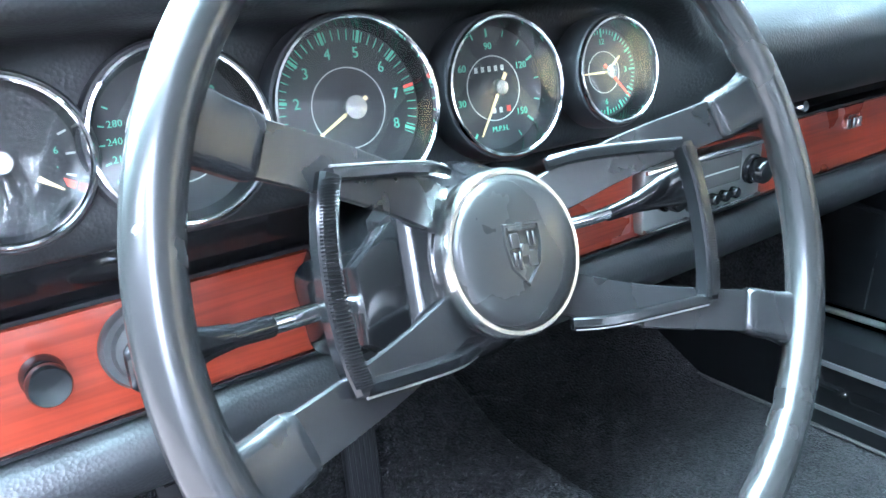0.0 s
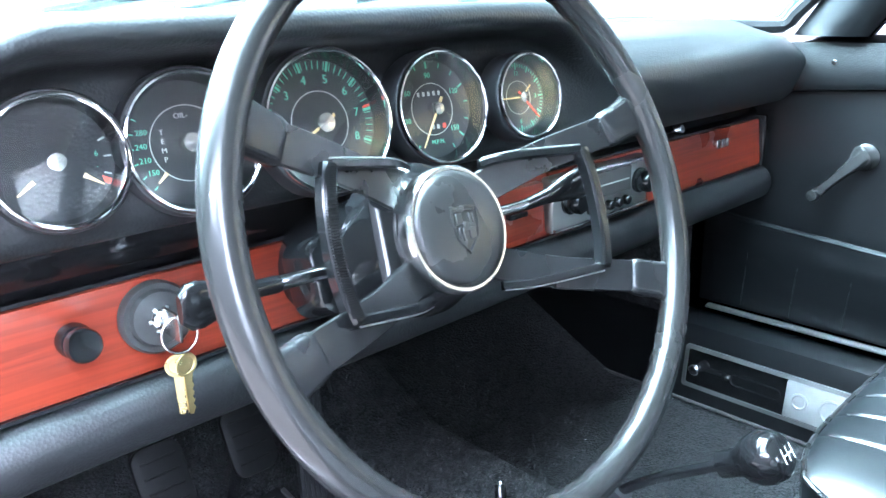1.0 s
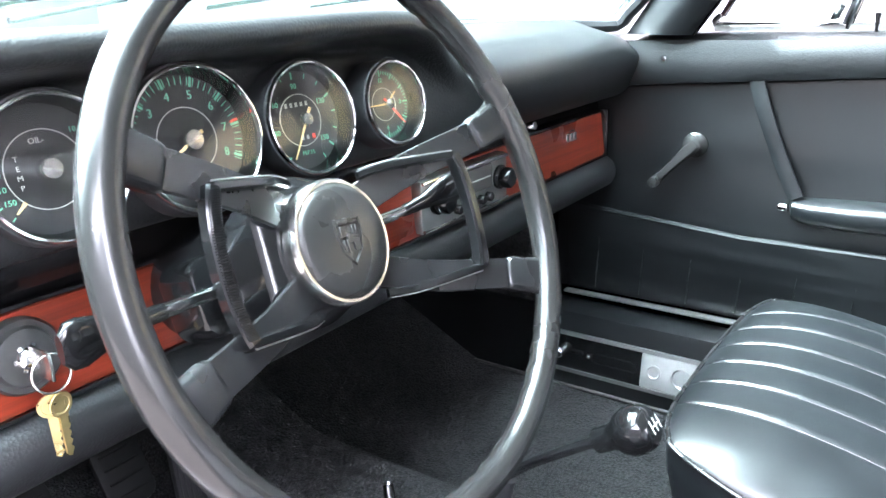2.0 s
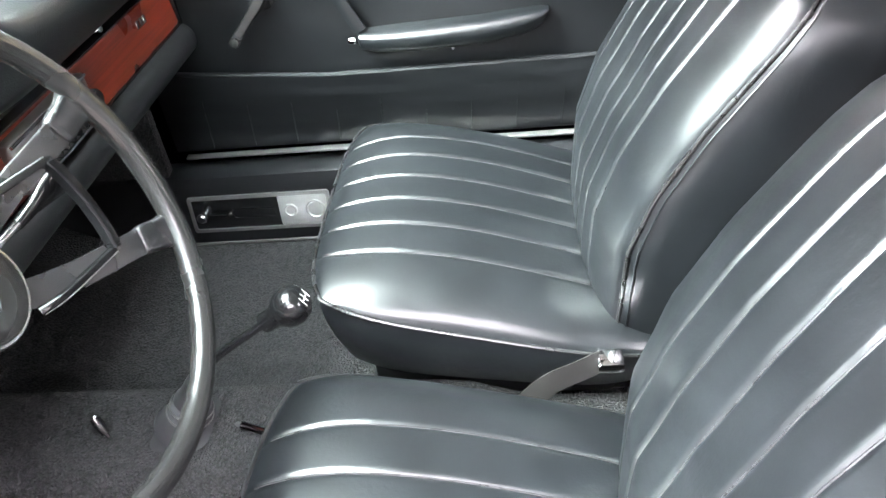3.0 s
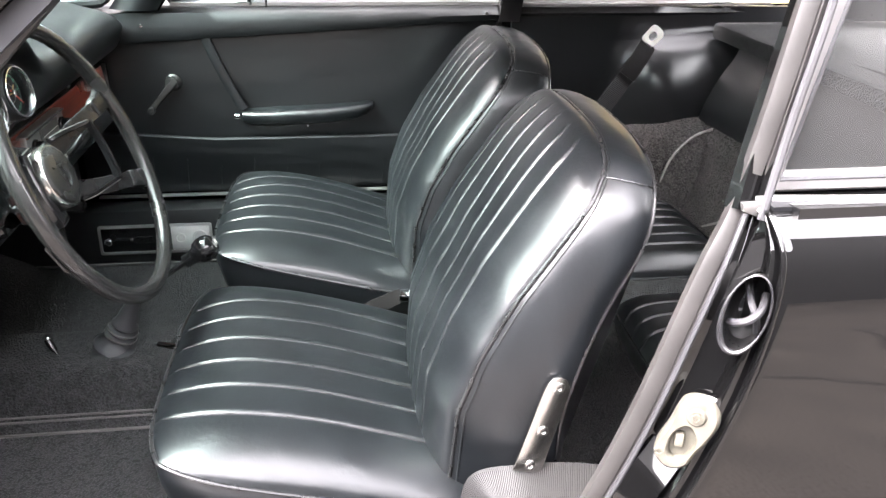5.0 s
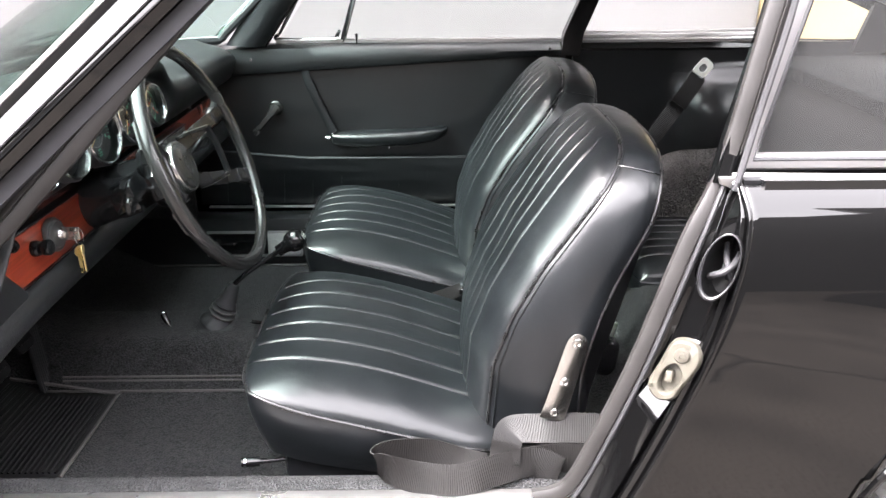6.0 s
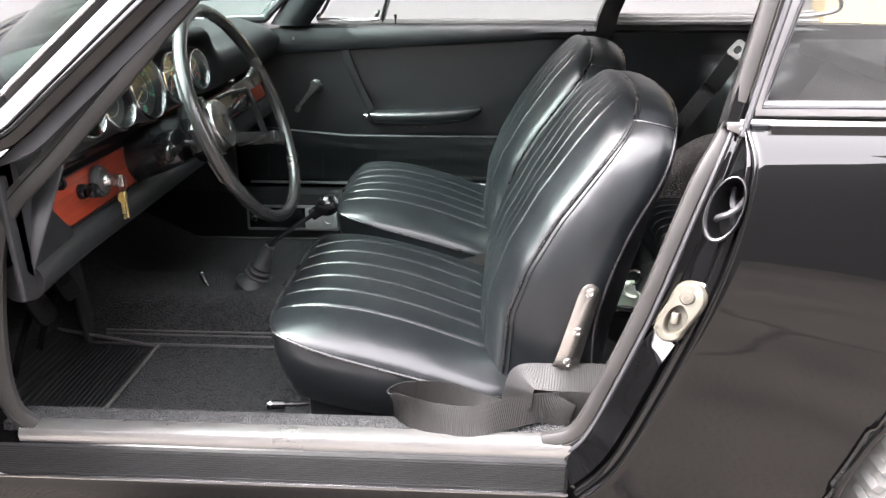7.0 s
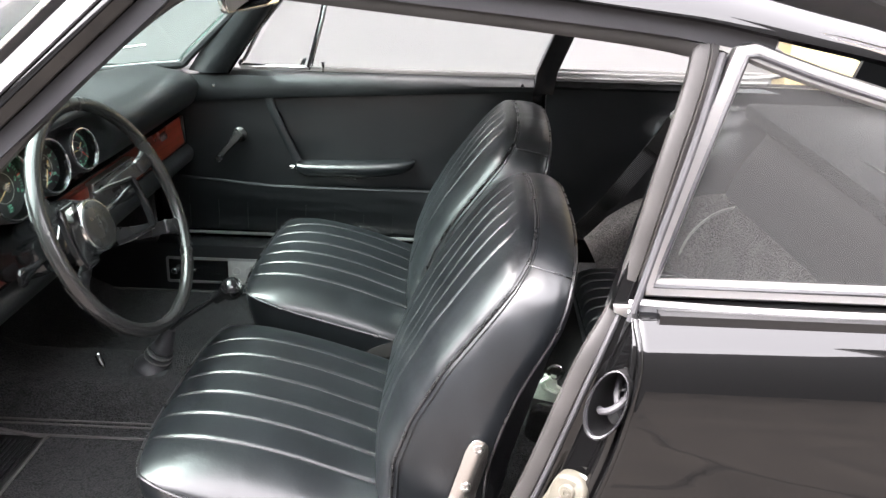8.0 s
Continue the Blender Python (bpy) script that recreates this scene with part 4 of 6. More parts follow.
# oil temperature and pressure
g, m = gauge((-0.3575, 0.366, 0.845), 0.0490, "round oil temperature and pressure gauge with chrome bezel", 0.0285, 0.052)
marks(g, m, "scale_mark", [tick(radians(150 + 15 * k), 0.041, 0.0445, 0.001, -0.0099) for k in range(6)], M_GREEN)
marks(g, m, "numeral", [text_at(s, radians(a), 0.0355, 0.006) for s, a in (("280", 161), ("240", 178), ("210", 195), ("150", 212), ("10", 45), ("5", 25), ("0", 5))], M_GREEN)
marks(g, m, "lettering", [xf(words("OIL-", 0.006), Matrix.Translation((-0.002, 0.021, -0.0097)))] + [xf(words(c, 0.0055), Matrix.Translation((-0.019, 0.010 - 0.0068 * i, -0.0097))) for i, c in enumerate("TEMP")], M_WHITE)
link("needle", xf(needle(radians(222), 0.040, -0.030, -0.004), m), M_NEEDLE, g, "cream needle")
link("needle_hub", xf(lathe([(0.008, -0.0095), (0.008, 0.0), (0.007, 0.0015), (0.0005, 0.002)], 24), m), M_STEEL, g, "brushed metal hub")

# fuel and oil level
g, m = gauge((-0.4475, 0.372, 0.844), 0.0423, "round fuel and oil level gauge with chrome bezel", 0.0195, 0.0435)
marks(g, m, "scale_mark", [tick(radians(a), 0.032, 0.037, 0.0012, -0.0099) for a in (-40, -20, 0, 20, 40, 140, 160, 180, 200, 220)], M_WHITE)
marks(g, m, "red_mark", [tick(radians(a), 0.031, 0.038, 0.004, -0.0098) for a in (-28, 42)], M_RED)
marks(g, m, "numeral", [text_at(s, radians(a), 0.0275, 0.0055) for s, a in (("8", 30), ("6", 5), ("5", -18))], M_GREEN)
marks(g, m, "lettering", [xf(words(c, 0.0045), Matrix.Translation((-0.013, 0.006 - 0.005 * i, -0.0097))) for i, c in enumerate("FUEL")], M_WHITE)
link("needle", xf(needle(radians(215), 0.033, -0.019, -0.004, 0.0016), m), M_NEEDLE, g, "cream needle")
link("needle", xf(needle(radians(-35), 0.033, -0.019, -0.004, 0.0016), m), M_NEEDLE, g, "cream needle")
link("needle_hub", xf(lathe([(0.0068, -0.0095), (0.0068, 0.0), (0.0058, 0.0015), (0.0005, 0.002)], 24), m), M_STEEL, g, "brushed metal hub")

# ---- steering wheel ----
M_HORN = material("horn_pad_rubber", (0.020, 0.0195, 0.0192), 0.27, vary=0.2, blotch=0.08, rough_vary=0.03)
M_SPOKE = material("worn_satin_black", (0.010, 0.010, 0.0108), 0.27, specular=0.5, vary=0.2, blotch=0.06, rough_vary=0.03)
W_C = np.array((-0.2305, 0.189, 0.794))
W_TILT, W_ROT = radians(20.3), radians(-6.2)
ez = np.array((0, -np.cos(W_TILT), np.sin(W_TILT)))
ex0, ey0 = np.array((1.0, 0, 0)), np.array((0, np.sin(W_TILT), np.cos(W_TILT)))
W_M = axes(W_C, ex0 * np.cos(W_ROT) + ey0 * np.sin(W_ROT), ey0 * np.cos(W_ROT) - ex0 * np.sin(W_ROT), ez)
wheel = thing("steering_wheel", "large black four-spoke steering wheel with a round horn pad", "steering wheel")
rim_pts, rim_r = [], []
for a in np.linspace(0, 2 * np.pi, 160, endpoint=False):
    rim_pts.append((0.199 * np.cos(a), 0.199 * np.sin(a), 0.0))
    rim_r.append(0.0118)
rim_geo = tube(rim_pts, rim_r, 16, loop=True)
p = rim_geo[0]
ang, rad = np.arctan2(p[:, 1], p[:, 0]), np.hypot(p[:, 0], p[:, 1])
grip = np.where((rad < 0.1949) & (p[:, 2] < 0.004), 0.0016 * np.maximum(0, np.sin(ang * 110)) * (np.abs(np.sin(ang * 1.0 + 0.3)) > 0.35), 0)
p = p * (1 + grip / rad)[:, None] * np.array((1, 1, 1))
link("rim", xf((p, rim_geo[1]), W_M), M_RIM, wheel, "worn glossy black hard-rubber rim")
for sx in (-1, 1):
    for sy in (-1, 1):
        path = smooth_path([(sx * 0.036, sy * 0.028, -0.056), (sx * 0.085, sy * 0.045, -0.038), (sx * 0.135, sy * 0.057, -0.019), (sx * 0.166, sy * 0.064, -0.010)], 14)
        link("spoke", xf(sweep([(-0.0122, -0.0022), (0.0122, -0.0022), (0.0130, -0.0008), (0.0130, 0.0010), (0.0122, 0.0022), (-0.0122, 0.0022), (-0.0130, 0.0010), (-0.0130, -0.0008)], path, up=(0, 0, 1)), W_M), M_SPOKE, wheel, "satin black sheet-metal spoke")
        d, q = unit((sx * 0.93, sy * 0.33, 0.20)), unit((-sx * 0.33, sy * 0.93, 0))
        top = np.cross(d, q) * (1 if np.cross(d, q)[2] > 0 else -1)
        rings = []
        for t, w, h, up in ((0.0, 0.0255, 0.008, 0.0), (0.002, 0.0285, 0.012, 0.0), (0.006, 0.0300, 0.0135, 0.0), (0.020, 0.0305, 0.0145, 0.0005), (0.029, 0.0320, 0.0160, 0.001), (0.037, 0.0370, 0.0180, 0.0015), (0.043, 0.0460, 0.0190, 0.002)):
            o = np.array((sx * 0.1475, sy * 0.0595, -0.0155)) + d * t + top * up
            rings.append([o + q * a + top * b for a, b in rrect(w, h, 0.0048, 5)])
        link("spoke_tab", xf(loft(rings), W_M), M_SPOKE, wheel, "black moulded spoke end")
    # half-ring horn bar with a ribbed grip
    bar_path = smooth_path([(sx * 0.036, 0.047, -0.052), (sx * 0.060, 0.049, -0.040), (sx * 0.118, 0.0475, -0.022)], 10)
    low_path = bar_path * np.array((1, -1, 1))
    bar_path, low_path = bar_path + np.array((0.003, 0.0, 0)), low_path + np.array((0.003, 0.0, 0))
    for q in (bar_path, low_path):
        link("horn_arm", xf(sweep([(-0.0034, -0.004), (0.0034, -0.004), (0.0034, 0.003), (0.002, 0.0042), (-0.002, 0.0042), (-0.0034, 0.003)], q, up=(0, 0, 1)), W_M), M_PLASTIC, wheel, "glossy black horn arm")
        link("arm_edge", xf(tube(q + np.array((0, 0.0036 * np.sign(q[0, 1]), 0.0030)), 0.0007, 6), W_M), M_TRIM, wheel, "thin bright edge")
    arc = np.array((0.003, 0.0, 0)) + np.array([(sx * (0.107 + 0.019 * np.cos(t)), 0.0475 * np.sin(t) / np.sin(0.9), -0.020) for t in np.linspace(-0.9, 0.9, 20)])
    bar = link("horn_bar", xf(sweep([(-0.0052, -0.005), (0.0052, -0.005), (0.0052, 0.003), (0.003, 0.005), (-0.003, 0.005), (-0.0052, 0.003)], arc, up=(0, 0, 1)), W_M), M_PLASTIC, wheel, "glossy black horn bar with a ribbed face")
    ribs = []
    for t in np.linspace(-0.84, 0.84, 60):
        x, y = 0.003 + sx * (0.107 + 0.019 * np.cos(t)), 0.0475 * np.sin(t) / np.sin(0.9)
        ribs.append(tube([(x - 0.0046, y, -0.0155), (x, y, -0.0144), (x + 0.0046, y, -0.0155)], 0.0005, 5))
    link("grip_ribs", xf(join(*ribs), W_M), M_PLASTIC, bar)
HUB_M = W_M @ Matrix.Translation((-0.001, 0.0, -0.0255))
link("hub", xf(lathe([(0.036, -0.082), (0.056, -0.078), (0.0600, -0.070), (0.0590, -0.062), (0.0525, -0.046), (0.0490, -0.036), (0.0470, -0.030), (0.045, -0.029)], 48), HUB_M), M_PLASTIC, wheel, "glossy black hub shroud")
for sx in (-1, 1):
    link("hub_cheek", xf(loft([[(sx * x, w, -0.058), (sx * x, -w, -0.058), (sx * x, -w * 0.9, h), (sx * x, w * 0.9, h)] for x, w, h in ((0.02, 0.046, -0.030), (0.046, 0.044, -0.030), (0.058, 0.038, -0.034), (0.066, 0.030, -0.044))]), HUB_M), M_PLASTIC, wheel, "glossy black hub shroud side")
pad = link("horn_pad", xf(lathe([(0.043, -0.030), (0.0432, -0.018), (0.0418, -0.0150), (0.038, -0.0128), (0.030, -0.0115), (0.018, -0.0108), (0.0005, -0.0105)], 56), HUB_M), M_HORN, wheel, "round worn grey-black horn pad")
link("pad_ring", xf(lathe([(0.0445, -0.030), (0.0468, -0.026), (0.0468, -0.019), (0.0450, -0.0160), (0.0428, -0.0160), (0.0425, -0.022)], 56), HUB_M), M_STEEL, pad, "dulled chrome ring")
shield = [(-0.012, 0.015), (0.012, 0.015), (0.0125, 0.004), (0.010, -0.008), (0.0, -0.019), (-0.010, -0.008), (-0.0125, 0.004)]
sh = np.array(shield)
emblem = link("shield_outline", xf(loft([np.column_stack([sh * k, np.full(7, z)]) for k, z in ((1.06, -0.0118), (1.0, -0.0090), (0.92, -0.0090), (0.86, -0.0112))], cap=False), HUB_M), M_HORN, pad, "embossed shield outline")
for a, b, c, d in ((-0.009, 0.002, -0.003, 0.010), (0.003, 0.002, 0.0048, 0.010), (0.0066, 0.002, 0.0084, 0.010), (-0.008, -0.008, -0.0062, 0.0), (-0.0045, -0.010, -0.0027, 0.0), (0.002, -0.009, 0.008, 0.0), (-0.003, -0.003, 0.003, 0.004), (-0.010, 0.0112, 0.010, 0.0138)):
    link("relief", xf(box((a, b, -0.0125), (c, d, -0.0090), 0.0005, 1), HUB_M), M_HORN, emblem)

# ---- front seats ----
M_THREAD = material("seam_thread", (0.018, 0.018, 0.019), 0.28, vary=0.1, blotch=0.02, rough_vary=0.04)
M_PIPING = material("piping_vinyl", (0.010, 0.010, 0.0105), 0.28, specular=0.5, vary=0.15, blotch=0.02, rough_vary=0.06)
SEAM_LINE = smooth_path([(-0.35, 0.384, 0), (-0.27, 0.400, 0), (-0.17, 0.426, 0), (-0.04, 0.462, 0), (0.04, 0.485, 0), (0.085, 0.494, 0), (0.112, 0.486, 0)], 48)[:, :2]
CREST = smooth_path([(-0.36, 0.402, 0), (-0.25, 0.449, 0), (-0.15, 0.486, 0), (-0.08, 0.505, 0), (-0.03, 0.5135, 0), (0.01, 0.5160, 0), (0.05, 0.5125, 0), (0.088, 0.503, 0), (0.112, 0.486, 0)], 64)[:, :2]
PLEATS = (-0.61, -0.366, -0.122, 0.122, 0.366, 0.61)


def pleat(u, amp=0.0040):
    """Height of the padded flutes, sunk along the seams."""
    d = min(abs(u - q) for q in PLEATS) / 0.13
    groove = 1 - (1 - min(1.0, d / 0.22)) ** 2
    return amp * (0.75 * groove + 0.25 * min(1.0, d) ** 0.8) - amp


def pleat_us(n=7):
    us = set(np.round(np.linspace(-1, 1, 41), 4))
    for q in PLEATS:
        for k in (-0.04, -0.028, -0.018, -0.009, 0.0, 0.009, 0.018, 0.028, 0.04):
            us.add(round(q + k, 4))
    for e in (0.9, 0.94, 0.97, 0.985):
        us |= {e, -e}
    return np.array(sorted(us))


def edge_loop(f, n=40):
    t = np.linspace(-1, 1, n)
    return np.array([f(u, -1) for u in t[:-1]] + [f(1, v) for v in t[:-1]] + [f(u, 1) for u in t[::-1][:-1]] + [f(-1, v) for v in t[::-1][:-1]])


def seat(name, label, cx, outer, deep=1.0, lean=0.0):
    s = thing(name, label, "car seat", group="front seats")
    W = 0.252
    YF, YR = 0.108, -0.345

    def base(u, v):
        """A point of the cushion's seam outline plane: v -1 at the front, 1 at the back."""
        x = W * u * (1 - 0.10 * max(0, -v) ** 5 - 0.05 * max(0, v) ** 5)
        y = (YF + YR) / 2 - (YF - YR) / 2 * v * (1 - (0.13 if v < 0 else 0.03) * abs(u) ** 4)
        zs = np.interp(y, SEAM_LINE[:, 0], SEAM_LINE[:, 1])
        return x, y, zs

    def top(u, v):
        x, y, z = base(u, v)
        rise = (1 - abs(u) ** 4.6) ** 0.6
        crown = max(0.0, np.interp(y, CREST[:, 0], CREST[:, 1]) - z) * (1 - max(0, -v) ** 14) ** 0.5
        fade = min(1, 60 * crown * rise)
        return cx + x, y, z + crown * rise + pleat(u, 0.0040) * fade

    us = pleat_us()
    vs = np.concatenate([np.linspace(-1, -0.7, 14), np.linspace(-0.66, 1, 26)])
    cushion = link("cushion", grid(top, us, vs), M_SEAT, s, "fluted black leather seat cushion", sharp=42)
    for q in PLEATS:
        link("seam", tube([np.add(top(q, v), (0, 0, 0.0006)) for v in vs[3:]], 0.0011, 6), M_THREAD, cushion)
    loop = edge_loop(lambda u, v: np.add(base(u, v), (cx, 0, 0)))
    c = np.array((cx, (YF + YR) / 2, 0))
    rings = []
    for k, dz in ((1.0, 0.0), (1.004, -0.012), (1.0, -0.035), (0.97, -0.075), (0.93, -0.11), (0.90, -0.13)):
        r = c + (loop - c) * np.array((k, k, 0)) + np.array((0, 0, 1)) * (loop[:, 2:] + dz * np.interp(loop[:, 1:2], [-0.35, 0.1], [0.55, 1.0]))
        rings.append(r)
    link("cushion_side", loft(rings), M_SEAT, s, "plain black leather cushion side", sharp=60)
    link("piping", tube(loop + np.array((0, 0, 0.001)), 0.0030, 8, loop=True), M_PIPING, cushion, "black piping")

    # backrest: a fluted panel inside its piping, a deeper padded shell behind it
    EZ = [0.395, 0.535, 0.612, 0.690, 0.775, 0.838, 0.875, 0.905]
    EY = [-0.298, -0.306, -0.332, -0.377, -0.440, -0.488, -0.508, -0.520]
    WZ = [0.395, 0.50, 0.60, 0.69, 0.775, 0.808, 0.842]
    WX = [0.205, 0.216, 0.219, 0.217, 0.214, 0.207, 0.172]

    def edge_point(u, v):
        top = 0.851 + 0.019 * (1 - abs(u) ** 3.2)
        z = 0.395 + (top - 0.395) * (v + 1) / 2
        flat = 0.395 + (0.842 - 0.395) * (v + 1) / 2
        return np.array((cx + lean * max(0.0, v + 0.2) / 1.2 + u * np.interp(flat, WZ, WX), np.interp(z, EZ, EY), z))

    def out_dir(z):
        t = unit((0, np.interp(z + 0.06, EZ, EY) - np.interp(z - 0.06, EZ, EY), 0.12))
        return np.array((0, t[2], -t[1]))

    def drift(v):
        return -outer * 0.01 * max(0.0, v) ** 2

    def front(u, v):
        p = edge_point(u, v)
        n = out_dir(min(p[2], 0.80))
        rise = (1 - abs(u) ** 2.8) ** 0.6 * (1 - max(0, v) ** 6) ** 0.5
        hollow = 0.012 * np.exp(-((u / 0.5) ** 2)) * np.exp(-(((v - 0.0) / 0.5) ** 2))
        return p + n * (0.042 * rise - hollow + pleat(u - drift(v)) * min(1, 4 * rise) * min(1.0, max(0.0, (0.93 - v) / 0.07))) + np.array((0, 0, 0.010)) * rise * max(0, v) ** 2

    vs2 = np.concatenate([np.linspace(-1, 0.5, 26), np.linspace(0.56, 0.9, 10), np.linspace(0.92, 1, 9)])
    back = link("backrest", grid(lambda u, v: front(u + drift(v) * min(1.0, (1 - abs(u)) / 0.3), v), us, vs2), M_SEAT, s, "fluted black leather backrest", sharp=42)
    for q in PLEATS:
        link("seam", tube([front(q + drift(v), v) + np.array((0, 0.0005, 0.0003)) for v in vs2 if v < 0.89], 0.0011, 6), M_THREAD, back)
    keys = []
    tt = np.linspace(-1, 1, 36)
    for u, v in [(u, -1) for u in tt[:-1]] + [(1, v) for v in tt[:-1]] + [(u, 1) for u in tt[::-1][:-1]] + [(-1, v) for v in tt[::-1][:-1]]:
        keys.append((u, v))
    bl = np.array([edge_point(u, v) for u, v in keys])
    rear, side_out = [], []
    for (u, v), p in zip(keys, bl):
        over = float(np.clip((p[2] - 0.79) / 0.07, 0, 1))
        over = over * over * (3 - 2 * over)
        side = abs(u) ** 3
        rear.append(p + np.array((np.sign(u) * (0.016 * side + 0.004 * over * side), -deep * np.interp(p[2], [0.395, 0.6, 0.70, 0.76, 0.81, 0.836, 0.87], [0.145, 0.130, 0.112, 0.102, 0.078, 0.060, 0.056]), -0.012 * over)))
        side_out.append(np.array((np.sign(u) * side * (1 - 0.5 * over), 0, over * 0.6)))
    rear, side_out = np.array(rear), np.array(side_out)
    for _ in range(6):
        rear = 0.5 * rear + 0.25 * (np.roll(rear, 1, 0) + np.roll(rear, -1, 0))
        side_out = 0.5 * side_out + 0.25 * (np.roll(side_out, 1, 0) + np.roll(side_out, -1, 0))
    rings = [bl + (rear - bl) * k + side_out * b for k, b in ((0, 0), (0.06, 0.004), (0.2, 0.008), (0.45, 0.011), (0.75, 0.010), (0.92, 0.005), (1.0, -0.002))]
    link("backrest_side", loft(rings, cap=False), M_SEAT, s, "plain black leather backrest side", sharp=60)
    cen = rear.mean(0)
    bulge = np.array((0, -1.0, -0.35))
    link("backrest_rear", loft([rear, cen + (rear - cen) * 0.93 + bulge * 0.010, cen + (rear - cen) * 0.7 + bulge * 0.022, cen + (rear - cen) * 0.3 + bulge * 0.028, cen + (rear - cen) * 0.02 + bulge * 0.03]), M_VINYL, s, "plain black backrest rear", sharp=60)
    link("piping", tube(bl + np.array((0, 0.0006, 0.0006)), 0.0030, 8, loop=True), M_PIPING, back, "black piping")
    link("piping_seam", tube(bl + (rear - bl) * 0.055 + side_out * 0.0048, 0.0012, 6, loop=True), M_SEAT, back)
    link("rear_piping", tube(rear, 0.0024, 8, loop=True), M_PIPING, back, "black piping")
    # seam across the side below the shoulder
    for sgn in (-1, 1):
        k = [i for i in range(len(bl)) if (bl[i, 0] - cx) * sgn > 0.14]
        j = min(k, key=lambda i: abs(bl[i, 2] - 0.835))
        seam = [ring[j] + side_out[j] * 0.0012 for ring in rings]
        link("side_seam", tube(smooth_path(seam, 14), 0.0011, 6), M_PIPING, back)
    # hinge strap on the outer side
    x = cx + outer * 0.2420
    hy, hz = -0.4165, 0.530
    m = axes((x, hy, hz), unit((0, -0.23, 0.97)), unit((0, -0.97, -0.23)), (-1.0, 0, 0)) if outer < 0 else axes((x, hy, hz), unit((0, -0.23, 0.97)), unit((0, 0.97, 0.23)), (1, 0, 0))
    strap = link("hinge_plate", xf(plate([(-0.080, -0.021), (-0.080, 0.019), (-0.050, 0.018), (0.055, 0.0165), (0.066, 0.013), (0.073, 0.006), (0.075, -0.002), (0.072, -0.010), (0.064, -0.0155), (0.052, -0.0175), (-0.050, -0.0195)][::-1], 0.004, 0.0006), m), M_STEEL, s, "polished metal backrest hinge plate")
    for d in (0.060, -0.010, -0.068):
        link("screw", xf(lathe([(0.0075, 0.003), (0.0075, 0.0055), (0.006, 0.0065), (0.0035, 0.0065), (0.003, 0.0045), (0.0005, 0.0045)], 16), m @ Matrix.Translation((d, 0, 0))), M_STEEL, strap)
    # seat frame and runners
    link("seat_base", box((cx - 0.19, -0.31, FLOOR + 0.02), (cx + 0.19, 0.045, 0.385), 0.02), M_VINYL, s, "black seat base")
    for dx in (-0.17, 0.17):
        link("runner", box((cx + dx - 0.012, -0.33, FLOOR), (cx + dx + 0.012, 0.08, FLOOR + 0.028), 0.004), M_SATIN, s, "black steel runner")
    if outer < 0:
        lever = link("lever", tube([(cx + 0.225, 0.05, 0.352), (cx + 0.262, 0.13, 0.347), (cx + 0.296, 0.205, 0.340)], 0.0065, 12), M_CHROME, s, "chrome adjusting lever")
        slide = link("slide_lever", tube([(cx - 0.155, 0.01, 0.318), (cx - 0.172, 0.065, 0.322), (cx - 0.180, 0.098, 0.325)], 0.0045, 10), M_SATIN, s, "black seat slide lever")
        link("slide_tip", tube([(cx - 0.178, 0.088, 0.3245), (cx - 0.1815, 0.106, 0.3255), (cx - 0.184, 0.118, 0.326)], [0.0085, 0.0085, 0.0075], 14), M_PLASTIC, slide, "black lever tip")
        link("tip_ring", tube([(cx - 0.1825, 0.1105, 0.3258), (cx - 0.1832, 0.1140, 0.3260)], 0.0089, 14), M_CHROME, slide, "bright ring")
        link("lever_tip", tube([(cx + 0.295, 0.203, 0.340), (cx + 0.299, 0.211, 0.339), (cx + 0.301, 0.216, 0.3385)], [0.0045, 0.0045, 0.003], 10), M_BLACKRUB, lever)
    return s


seat("front_seat", "black leather driver's seat with fluted cushion and backrest", -0.297, -1, 1.0, 0.028)
seat("front_seat", "black leather passenger seat with fluted cushion and backrest", 0.297, 1, 1.2)

# ---- steering column, stalks ----
def stalk_paddle(rows):
    """A flattened, rounded handle; rows of x, y, z and half its height and depth."""
    th = np.linspace(0, 2 * np.pi, 20, endpoint=False)
    link("paddle", loft([[(x, y + d * np.sign(np.sin(t)) * abs(np.sin(t)) ** 0.7, z + w * np.cos(t)) for t in th] for x, y, z, w, d in rows]), M_PLASTIC, column, "glossy black stalk paddle")


column = thing("steering_column", "black steering column shroud with two stalks", "steering column")
axis = -ez
C0 = np.array(W_M @ Vector((-0.001, 0.0, -0.096)))
link("shroud", tube([C0, C0 + axis * 0.05, C0 + axis * 0.11, C0 + axis * 0.22], [0.040, 0.046, 0.047, 0.047], 28), M_SATIN, column, "black cylindrical column shroud")
link("switch_housing", xf(plate(rrect(0.105, 0.060, 0.014), 0.045, 0.006), axes(C0 + np.array((-0.032, 0.012, -0.012)), (1, 0, 0), -ey0, axis)), M_PLASTIC, column, "black moulded switch housing")
link("column_cover", xf(plate([(-0.062, -0.024), (-0.046, -0.036), (0.0, -0.036), (0.004, 0.03), (-0.03, 0.036), (-0.058, 0.016)], 0.020, 0.005), axes(C0 + np.array((-0.028, -0.012, 0.004)), (1, 0, 0), ey0, ez)), M_PLASTIC, column, "smooth black column cover")
link("rod", tube(smooth_path([(-0.262, 0.290, 0.748), (-0.308, 0.282, 0.755), (-0.364, 0.266, 0.764)], 12), [0.0052] * 13, 10), M_CHROME, column, "chrome stalk rod")
link("sleeve", tube([(-0.360, 0.267, 0.763), (-0.385, 0.263, 0.766)], 0.0058, 10), M_PLASTIC, column)
